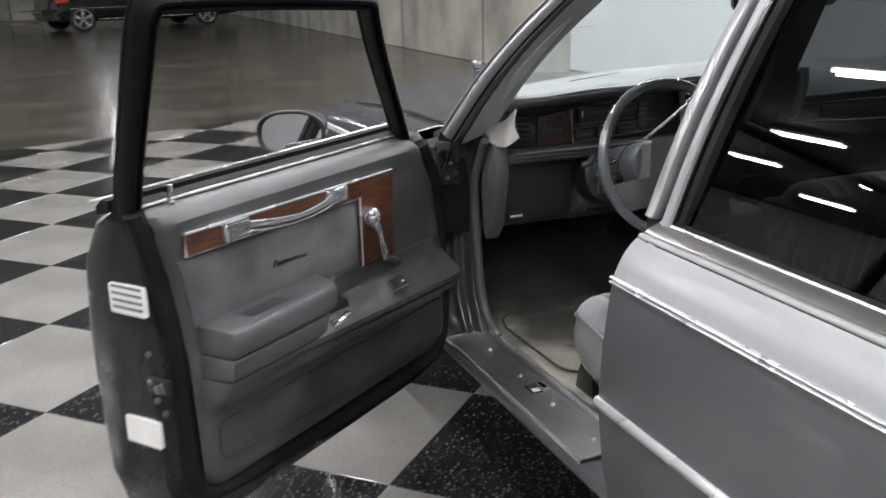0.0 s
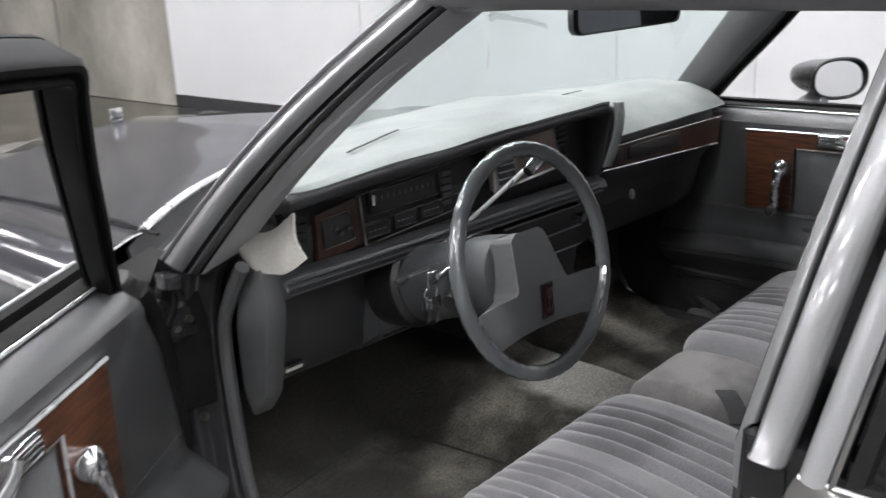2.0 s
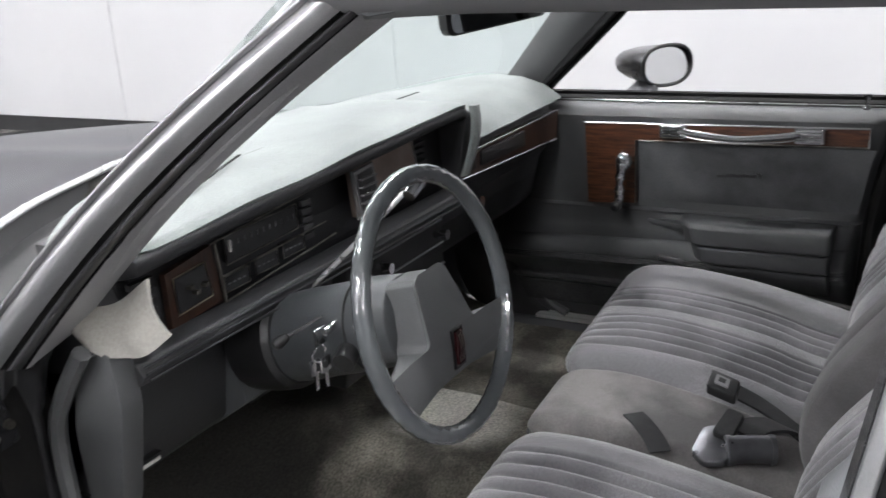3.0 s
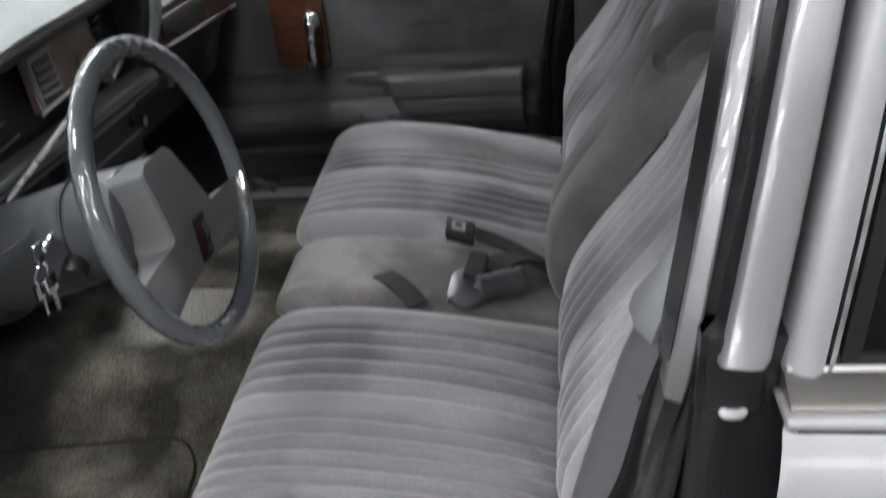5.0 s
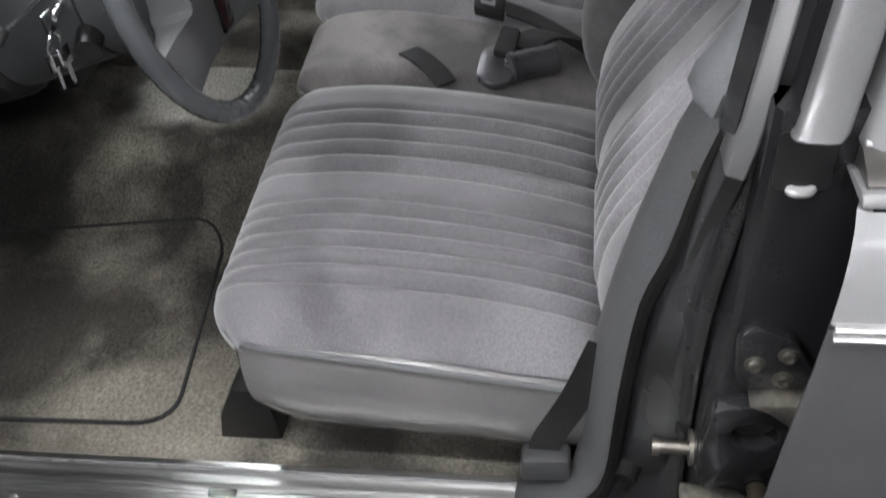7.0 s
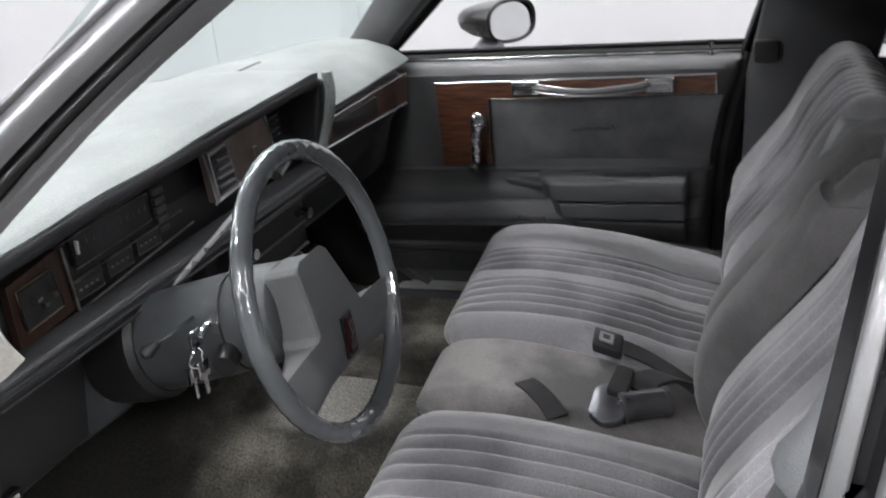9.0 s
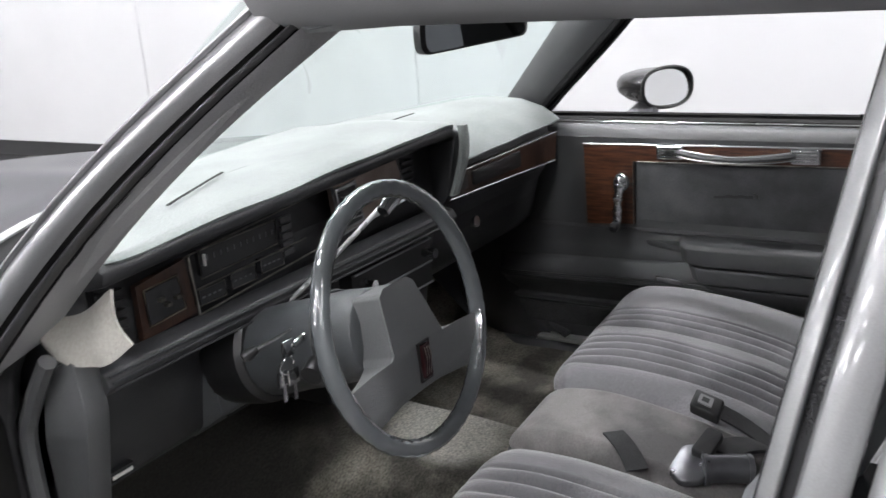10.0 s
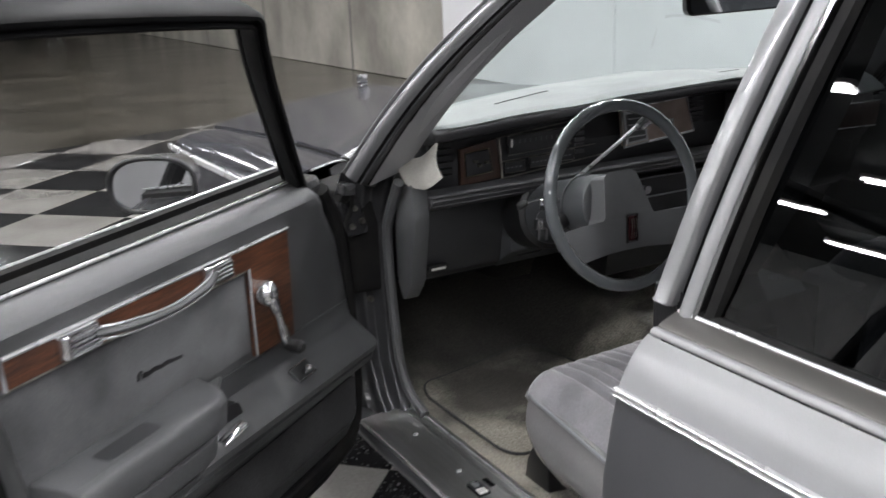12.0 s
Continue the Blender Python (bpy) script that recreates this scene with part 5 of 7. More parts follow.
    add("bright_bead", lambda bm: tube(bm, [place(0.797, y, 0.934) for y in (0.13, 0.5, 0.98)], 0.0032 if s < 0 else 0.0018, 6), BRIGHT)
    path = [(0.815, 0.125, 0.905), (0.77, 0.100, 0.99), (0.71, 0.070, 1.09), (0.65, 0.042, 1.19), (0.618, 0.029, 1.248), (0.602, 0.030, 1.275), (0.597, 0.052, 1.281), (0.597, 0.20, 1.279), (0.599, 0.40, 1.271), (0.601, 0.535, 1.263), (0.605, 0.572, 1.256), (0.622, 0.602, 1.230), (0.66, 0.675, 1.160), (0.72, 0.800, 1.055), (0.77, 0.905, 0.968), (0.80, 0.970, 0.912), (0.815, 1.0, 0.89)]
    nrm = Vector((0.87, 0.0, 0.5)).normalized()
    if s > 0:
        path = [(X, y + lerp([(1.225, 0.045), (1.26, 0.0)], z) if y > 0.5 else y, z) for X, y, z in path]
    pts = curve(path, 3)
    def frame_build(profile):
        def build(bm):
            rings = []
            for i, p in enumerate(pts):
                d = (pts[min(i + 1, len(pts) - 1)] - pts[max(i - 1, 0)]).normalized()
                side = d.cross(nrm).normalized()
                rings.append([place(*(p + side * a + nrm * b)) for a, b in profile])
            loft(bm, rings)
        return build
    add("window_frame", frame_build([(-0.015, -0.012), (-0.010, -0.018), (-0.004, -0.018), (-0.001, -0.010), (0.004, -0.010), (0.007, -0.017), (0.011, -0.016), (0.013, -0.010), (0.013, 0.012), (0.0, 0.026), (-0.015, 0.020)]), FRAME_BLACK, "black window frame with rubber run")
    add("frame_cap", frame_build([(-0.015, 0.0225), (0.0, 0.0285), (0.011, 0.020), (0.011, 0.0255), (0.0, 0.034), (-0.015, 0.028)]), FRAME_BLACK)
    
    # outside mirror
    mx, my, mz = mirror_at
    oval = [(0.077 * math.copysign(abs(math.cos(a * math.tau / 32)) ** 0.8, math.cos(a * math.tau / 32)), 0.050 * math.copysign(abs(math.sin(a * math.tau / 32)) ** 0.8, math.sin(a * math.tau / 32))) for a in range(32)]
    turn = radians(mirror_turn)
    def mp(u, v, w):
        return place(mx + u * math.cos(turn) - w * math.sin(turn), my + u * math.sin(turn) + w * math.cos(turn), mz + v)
    mir = add("door_mirror", lambda bm: loft(bm, [[mp(u * k + o, v * k, w) for u, v in oval] for k, w, o in ((0.94, 0.010, 0), (1.03, -0.004, 0), (1.03, 0.01, 0), (0.97, 0.05, -0.002), (0.86, 0.095, -0.006), (0.66, 0.135, -0.010), (0.40, 0.160, -0.014), (0.12, 0.172, -0.016))]), PAINT_JAMB, "bullet-shaped door mirror")
    made("mirror_rim", lambda bm: tube(bm, [mp(u * 1.03, v * 1.03, -0.004) for u, v in oval], 0.005, 8, closed=True, up=tuple(mp(0, 0, 1) - mp(0, 0, 0))), BLACK, mir)
    made("mirror_glass", lambda bm: bm.faces.new([bm.verts.new(mp(u * 0.985, v * 0.985, 0.001 + v * 0.11)) for u, v in oval]), MIRROR, mir)
    made("mirror_foot", lambda bm: loft(bm, [[place(a, b, c) for a, b, c in ((mx - 0.03, my + 0.02, z), (mx + 0.02, my + 0.02, z), (mx + 0.02, my + 0.07, z), (mx - 0.03, my + 0.07, z))] for z in (mz - 0.035,)] + [[place(a, b, mz - 0.09) for a, b in ((0.85, my + 0.0), (0.91, my + 0.0), (0.91, my + 0.12), (0.85, my + 0.12))]]), PAINT_DARK, mir, bevel=0.008)
    return door, place


driver_door, DP = front_door(-1, SWING, "open driver's door with grey vinyl trim and walnut panel", (1.01, 0.80, 0.947), -27)
passenger_door, PP = front_door(1, 0, "closed passenger door with grey vinyl trim and walnut panel", (0.985, 0.70, 0.995), -34)
# stickers and latch on the driver's door edge
for z0, z1, rows in ((0.737, 0.793, 4), (0.479, 0.532, 0)):
    st = made("sticker", lambda bm: prism(bm, rounded([(0.785, z0), (0.876, z0), (0.876, z1), (0.785, z1)], 0.006), lambda u, v, w: DP(u, w, v), 0.1165, 0.1095), PAPER, driver_door, "white paper sticker on the door edge")
    for k in range(rows):
        made("print", lambda bm: box(bm, *[tuple(f(a, b) for a, b in zip(DP(0.792, 0.1093, z0 + 0.010 + k * 0.013), DP(0.869, 0.1088, z0 + 0.015 + k * 0.013))) for f in (min, max)]), INK, st)
made("latch_hole", lambda bm: box(bm, *[tuple(f(a, b) for a, b in zip(DP(0.752, 0.122, 0.590), DP(0.808, 0.1115, 0.622))) for f in (min, max)]), BLACK, driver_door, bevel=0.004)
made("door_latch", lambda bm: (prism(bm, [(0.760, 0.596), (0.785, 0.592), (0.790, 0.606), (0.775, 0.612), (0.768, 0.618)], lambda u, v, w: DP(u, w, v), 0.118, 0.108), prism(bm, [(0.792, 0.608), (0.806, 0.606), (0.804, 0.618), (0.795, 0.617)], lambda u, v, w: DP(u, w, v), 0.118, 0.109)), ZINC, driver_door, "zinc door latch", bevel=0.002)
for u, v in ((0.795, 0.667), (0.785, 0.578), (0.768, 0.556)):
    made("latch_screw", lambda bm: tube(bm, [DP(u, 0.115, v), DP(u, 0.109, v)], 0.006, 8), ZINC, driver_door)

# ---- dashboard ----
def clear(x, y):
    """Keeps the dashboard behind the glass."""
    return min(y, 1.265 - 0.43 * x * x)


dash = made("dashboard", lambda bm: loft(bm, [[(x, clear(x, y) if z > 0.7 else y, z) for y, z in ((0.93, 0.945), (0.99, 0.975), (1.25, 0.975), (1.40, 0.93), (1.40, 0.66), (1.02, 0.66), (0.98, 0.70), (0.955, 0.80), (0.93, 0.835), (0.92, 0.90))] for x in (-0.735, -0.6, -0.45, -0.25, 0, 0.25, 0.45, 0.6, 0.735)]), DASH, car, "dark grey dashboard", bevel=0.01)
BIN_L, BIN_R = -0.70, 0.165
COLUMN = material("column_grey_vinyl", (0.062, 0.066, 0.071), 0.38, 0, (0.050, 0.053, 0.057), 6, bump=0.4, bump_scale=420)
COVER = material("dark_grey_vinyl", (0.066, 0.069, 0.074), 0.45, 0, (0.052, 0.055, 0.059), 6, bump=0.4, bump_scale=420)


def hood(bm):
    outer = []
    for x, dz, dy in ((BIN_L - 0.02, -0.012, 0.0), (-0.5, 0.0, 0.0), (-0.2, 0.012, 0.0), (0.05, 0.022, 0.0), (0.14, 0.022, 0.0), (BIN_R + 0.005, 0.010, 0.002)):
        outer.append([(x, clear(x, y) + dy, z + dz) for y, z in ((0.862, 0.985), (0.858, 1.003), (0.875, 1.012), (1.05, 1.012), (1.28, 0.985), (1.28, 0.96), (1.0, 0.97), (0.90, 0.975))])
    loft(bm, outer)


made("binnacle_hood", hood, DASH, dash, bevel=0.006)
made("binnacle_cheek", lambda bm: prism(bm, rounded([(0.855, 1.02), (1.2, 1.02), (1.2, 0.84), (0.93, 0.84), (0.885, 0.875)], 0.03), lambda u, v, w: (w, u, v), BIN_R - 0.012, BIN_R + 0.018), DASH, dash, bevel=0.006)
made("lower_ledge", lambda bm: loft(bm, [[(x, y, z) for y, z in ((0.905, 0.868), (0.872, 0.862), (0.862, 0.845), (0.872, 0.832), (0.93, 0.822), (0.97, 0.83))] for x in (-0.735, -0.3, 0.15)]), DASH, dash, bevel=0.004)
made("ledge_rib", lambda bm: [tube(bm, [(-0.73, 0.866 - 0.004 * k, 0.858 - 0.008 * k), (0.12, 0.866 - 0.004 * k, 0.858 - 0.008 * k)], 0.0018, 6) for k in range(3)], DASH, dash)
# cluster face, wood bezel and headlamp switch at the driver's end
made("cluster_face", lambda bm: box(bm, (-0.70, 0.925, 0.865), (0.16, 0.94, 0.99)), BLACK, dash)
made("wood_bezel", lambda bm: prism(bm, [(-0.636, 0.866), (-0.535, 0.872), (-0.545, 0.957), (-0.636, 0.944)], lambda u, v, w: (u, w, v), 0.915, 0.905), DASH_WOOD, dash)
made("lamp_switch", lambda bm: prism(bm, rounded([(-0.624, 0.885), (-0.560, 0.890), (-0.568, 0.938), (-0.626, 0.934)], 0.003), lambda u, v, w: (u, w, v), 0.908, 0.899), BLACK, dash, "black headlamp switch plate", bevel=0.002)
made("switch_edge", lambda bm: tube(bm, [(-0.626, 0.900, 0.883), (-0.558, 0.900, 0.888), (-0.566, 0.900, 0.940), (-0.628, 0.900, 0.936)], 0.0012, 6, closed=True), BRASS, dash)
for dx, dz in ((-0.608, 0.914), (-0.598, 0.904), (-0.580, 0.909)):
    made("switch_knob", lambda bm: box(bm, (dx, 0.890, dz), (dx + 0.008, 0.9, dz + 0.005)), ZINC, dash)
made("end_vent", lambda bm: [box(bm, (-0.695, 0.905, 0.885 + 0.014 * k), (-0.655, 0.915, 0.893 + 0.014 * k)) for k in range(6)], BLACK, dash)
made("cluster_bezel", lambda bm: (tube(bm, [(-0.532, 0.902, 0.868), (-0.540, 0.902, 0.958)], 0.0025, 6), tube(bm, [(-0.532, 0.902, 0.868), (-0.255, 0.902, 0.888)], 0.0016, 6), tube(bm, [(-0.53, 0.905, 0.905), (-0.275, 0.905, 0.914)], 0.0012, 6), tube(bm, [(-0.55, 0.902, 0.959), (-0.205, 0.902, 0.985)], 0.0014, 6)), ZINC, dash, "thin bright cluster edging")
made("speedometer", lambda bm: box(bm, (-0.505, 0.915, 0.917), (-0.340, 0.926, 0.957)), BLACK, dash, "black speedometer strip")
for k in range(3):
    made("gauge_window", lambda bm: box(bm, (-0.520 + k * 0.068, 0.912, 0.876 + 0.004 * k), (-0.466 + k * 0.068, 0.926, 0.900 + 0.004 * k)), DASH, dash)
for k in range(3):
    x, z = -0.520 + k * 0.068, 0.876 + 0.004 * k
    made("gauge_edge", lambda bm: tube(bm, [(x, 0.911, z), (x + 0.054, 0.911, z), (x + 0.054, 0.911, z + 0.024), (x, 0.911, z + 0.024)], 0.0011, 6, closed=True), ZINC, dash)
    made("gauge_print", lambda bm: [box(bm, (x + 0.006 + 0.011 * j, 0.9108, z + 0.010), (x + 0.012 + 0.011 * j, 0.9118, z + 0.0125)) for j in range(4)], VINYL_LIGHT, dash)
made("speedometer_edge", lambda bm: tube(bm, [(-0.508, 0.914, 0.914), (-0.337, 0.914, 0.920), (-0.337, 0.914, 0.960), (-0.508, 0.914, 0.957)], 0.0012, 6, closed=True), ZINC, dash)
made("speed_scale", lambda bm: [box(bm, (-0.492 + 0.0145 * j, 0.9142, 0.938), (-0.4905 + 0.0145 * j, 0.9152, 0.946)) for j in range(11)], VINYL_LIGHT, dash, "row of fine pale marks")
made("needle", lambda bm: box(bm, (-0.501, 0.910, 0.932), (-0.498, 0.914, 0.950)), PAPER, dash)
made("warning_light", lambda bm: [box(bm, (-0.325, 0.912, 0.895 + 0.014 * k), (-0.300, 0.918, 0.904 + 0.014 * k)) for k in range(5)], VINYL, dash)
# centre vents, clock panel
made("clock_panel", lambda bm: prism(bm, [(-0.195, 0.898), (0.020, 0.914), (-0.006, 0.996), (-0.205, 0.985)], lambda u, v, w: (u, w, v), 0.908, 0.897), material("satin_clock_panel", (0.30, 0.235, 0.20), 0.34, 0.35, (0.22, 0.17, 0.145), 20), dash, "satin grey clock panel with bright edging")
made("panel_edge", lambda bm: tube(bm, [(-0.195, 0.896, 0.896), (0.022, 0.896, 0.912), (-0.004, 0.896, 0.998), (-0.207, 0.896, 0.987)], 0.0030, 6, closed=True), BRIGHT, dash)
vent = made("centre_vent", lambda bm: prism(bm, [(-0.190, 0.902), (-0.125, 0.907), (-0.142, 0.984), (-0.202, 0.979)], lambda u, v, w: (u, w, v), 0.899, 0.892), BRIGHT, dash, "bright-edged air vent")
made("vent_hole", lambda bm: prism(bm, [(-0.185, 0.908), (-0.133, 0.912), (-0.148, 0.977), (-0.196, 0.973)], lambda u, v, w: (u, w, v), 0.893, 0.8905), BLACK, vent)
for k in range(4):
    made("vent_slat", lambda bm: box(bm, (-0.190, 0.884, 0.920 + 0.014 * k), (-0.142, 0.891, 0.923 + 0.014 * k)), BRIGHT, vent)
for k in range(6):
    made("side_vent_slat", lambda bm: box(bm, (0.022, 0.902, 0.928 + 0.012 * k), (0.06, 0.915, 0.932 + 0.012 * k)), DASH, dash)
made("clock_mark", lambda bm: box(bm, (-0.060, 0.893, 0.935), (-0.046, 0.897, 0.950)), CHROME, dash)
# radio block below the centre
made("radio", lambda bm: box(bm, (-0.17, 0.90, 0.72), (0.10, 0.96, 0.815)), BLACK, dash, "dark radio and heater controls", bevel=0.006)
made("radio_trim", lambda bm: [tube(bm, [(-0.165, 0.898, z), (0.095, 0.898, z)], 0.0022, 6) for z in (0.722, 0.765, 0.812)], VINYL_LIGHT, dash)
for x in (-0.14, 0.07):
    made("radio_knob", lambda bm: tube(bm, [(x, 0.90, 0.79), (x, 0.872, 0.79)], 0.010, 10), CHROME, dash)
made("console_block", lambda bm: loft(bm, [[(-0.20, y, z), (0.13, y, z), (0.13, 1.1, z), (-0.20, 1.1, z)] for y, z in ((0.955, 0.56), (0.93, 0.70), (0.93, 0.84))]), DASH, dash, bevel=0.01)
# knee panel and steering column cover
made("knee_panel", lambda bm: loft(bm, [[(x, y, z) for y, z in ((0.93, 0.83), (0.945, 0.76), (0.962, 0.665), (0.985, 0.642), (1.1, 0.64), (1.1, 0.83))] for x in (-0.735, -0.6, -0.48)]), DASH, dash, bevel=0.006)
made("column_cover", lambda bm: loft(bm, [[(x, y, z) for y, z in ((0.93, 0.83), (0.928, 0.785), (0.916, 0.690), (0.99, 0.638), (1.1, 0.62), (1.1, 0.83))] for x in (-0.505, -0.43, -0.32, -0.28)]), COVER, dash, "dark grey column surround", bevel=0.006)
slot = made("column_slot", lambda bm: box(bm, (-0.472, 0.938, 0.668), (-0.404, 0.958, 0.698)), BLACK, dash, "dark slotted grille with bright lips", bevel=0.003)
for z in (0.676, 0.688):
    made("slot_lip", lambda bm: tube(bm, [(-0.468, 0.9375, z), (-0.409, 0.9375, z + 0.003)], 0.0019, 6), BRIGHT, slot)
made("slot_tab", lambda bm: box(bm, (-0.420, 0.934, 0.690), (-0.409, 0.940, 0.700)), BRIGHT, slot, bevel=0.002)
# Unseen panel, added to keep light off the footwell.
made("hush_panel", lambda bm: grid(bm, [[(x, y, z) for x in (-0.735, -0.5, -0.2)] for y, z in ((0.99, 0.645), (1.2, 0.60), (1.5, 0.56))]), BLACK, dash, thick=0.006)
made("fuse_pull", lambda bm: (box(bm, (-0.702, 0.946, 0.668), (-0.652, 0.966, 0.684)), ), BLACK, dash, bevel=0.003)
made("pull_print", lambda bm: box(bm, (-0.695, 0.944, 0.674), (-0.66, 0.9465, 0.679)), PAPER, dash)
made("brake_release", lambda bm: loft(bm, [[(x, 0.955 - 0.02 * t, 0.672 + 0.012 * t + dz) for x, dz in ((-0.483, -0.004), (-0.427, 0.014), (-0.430, 0.026), (-0.486, 0.008))] for t in (0, 1, 1.3)]), CHROME, dash, "bright brake release handle", bevel=0.004)
# passenger end: wood strip, slot and glove box
made("glove_box", lambda bm: loft(bm, [[(x, y, z) for y, z in ((0.945, 0.835), (0.965, 0.76), (0.99, 0.69), (1.02, 0.67), (1.1, 0.67), (1.1, 0.84))] for x in (0.20, 0.4, 0.70)]), DASH, dash, "dark glove box door", bevel=0.006)
made("glove_lock", lambda bm: tube(bm, [(0.385, 0.985, 0.763), (0.385, 0.952, 0.768)], 0.013, 12), CHROME, dash)
made("wood_strip", lambda bm: prism(bm, [(0.19, 0.868), (0.72, 0.848), (0.735, 0.915), (0.19, 0.915)], lambda u, v, w: (u, w, v), 0.935, 0.905), DASH_WOOD, dash, "walnut strip along the passenger dash")
made("strip_edge", lambda bm: (tube(bm, [(0.19, 0.905, 0.866), (0.72, 0.905, 0.846)], 0.002, 6), tube(bm, [(0.19, 0.905, 0.916), (0.735, 0.905, 0.916)], 0.0015, 6)), BRIGHT, dash)
made("slot_vent", lambda bm: prism(bm, rounded([(0.29, 0.876), (0.52, 0.870), (0.52, 0.908), (0.29, 0.908)], 0.006), lambda u, v, w: (u, w, v), 0.906, 0.900), BLACK, dash, bevel=0.002)
made("slot_vent", lambda bm: prism(bm, rounded([(0.20, 0.877), (0.265, 0.876), (0.265, 0.908), (0.20, 0.908)], 0.006), lambda u, v, w: (u, w, v), 0.906, 0.900), BLACK, dash, bevel=0.002)
# side kick panel beside the driver's feet
made("end_panel", lambda bm: prism(bm, rounded([(0.880, 0.895), (0.872, 0.815), (0.902, 0.668), (0.938, 0.620), (0.958, 0.66), (0.962, 0.77), (0.940, 0.87)], 0.014), lambda u, v, w: (w - 0.05 * (u - 0.93), u, v), -0.772, -0.735), VINYL, dash, "padded grey end panel of the dashboard", bevel=0.008)

# pale dash mat lying over the top


def mat_z(x, y):
    hump = lerp([(BIN_R - 0.02, 1.0), (BIN_R + 0.05, 0.0)], x)
    z = 1.018 + lerp([(-0.72, -0.012), (-0.2, 0.012), (0.14, 0.024)], x)
    z2 = lerp([(0.89, 0.944 + 0.02 * max(0.0, x - 0.3)), (0.905, 0.957), (0.94, 0.98), (1.0, 1.0), (1.1, 1.008), (1.3, 1.002)], y)
    z = z - lerp([(1.0, 0.0), (1.28, 0.024)], y)
    return z * hump + z2 * (1 - hump) + 0.003 * noise.noise((x * 7, y * 7, 0))


def dash_mat(bm):
    rows = []
    for j in range(22):
        t = j / 21
        row = []
        for i in range(61):
            x = -0.735 + i * 0.0245
            y0 = lerp([(-0.735, 0.90), (-0.70, 0.862), (BIN_R - 0.01, 0.858), (BIN_R + 0.03, 0.893), (0.735, 0.895)], x)
            y1 = 1.268 - lerp([(-0.735, 0.27), (0.0, 0.13), (0.735, 0.13)], x) * (abs(x) / 0.735) ** 2.4
            y = y0 + (y1 - y0) * t
            row.append((x, y, mat_z(x, y) + (0.0 if j else -0.006)))
        rows.append(row)
    grid(bm, rows)


mat = made("dash_mat", dash_mat, FELT, None, "", thick=0.006)
tagged(mat, "pale grey-green felt dash mat draped over the dashboard", "dash mat")


def flap(bm):
    top = curve([(-0.735, 0.830, 0.982), (-0.742, 0.885, 0.946), (-0.75, 0.955, 0.934)], 6)
    low = curve([(-0.741, 0.798, 0.916), (-0.756, 0.825, 0.894), (-0.768, 0.86, 0.884), (-0.772, 0.905, 0.892), (-0.765, 0.965, 0.93)], 3)
    n = len(top)
    rows = []
    for j in range(9):
        t = j / 8
        rows.append([top[i] * (1 - t) + low[i] * t + Vector((-0.010 * math.sin(t * math.pi) + 0.012 * t * math.exp(-((i / n - 0.45) / 0.12) ** 2), 0, 0)) for i in range(n)])
    grid(bm, rows)


made("cheek_drape", lambda bm: sweep(bm, curve([(BIN_R + 0.004, 0.848, 1.030), (BIN_R + 0.006, 0.846, 1.0), (BIN_R + 0.006, 0.850, 0.965), (BIN_R + 0.006, 0.862, 0.925), (BIN_R + 0.006, 0.878, 0.885)], 4), [((1, 0, 0), (0, 1, 0))] * 17, [(-0.012, 0.0), (-0.006, -0.006), (0.006, -0.006), (0.014, 0.0), (0.014, 0.012), (-0.012, 0.008)]), FELT, mat)
made("hanging_flap", flap, FELT_BACK, mat, "cream backing of the mat folded over its end", thick=0.005)
for x0, x1, y0, y1 in ((-0.515, -0.315, 0.955, 1.035), (0.204, 0.38, 1.105, 1.10)):
    made("vent_slot", lambda bm: grid(bm, [[(x0 + (x1 - x0) * k / 6, y0 + (y1 - y0) * k / 6 + dy, mat_z(x0 + (x1 - x0) * k / 6, y0 + (y1 - y0) * k / 6) + 0.007) for k in range(7)] for dy in (-0.003, 0.003)]), RUBBER, mat, thick=0.001)

# ---- steering wheel and column ----
WC = Vector((-0.439, 0.602, 0.872))
TILT = radians(13.3)
AX = Vector((0, -math.cos(TILT), math.sin(TILT)))
UP = Vector((0, math.sin(TILT), math.cos(TILT)))
RT = Vector((1, 0, 0))


def wp(u, v, w):
    """A place by the wheel: u across, v up in its plane, w along the column towards the driver."""
    return WC + RT * u + UP * v + AX * w


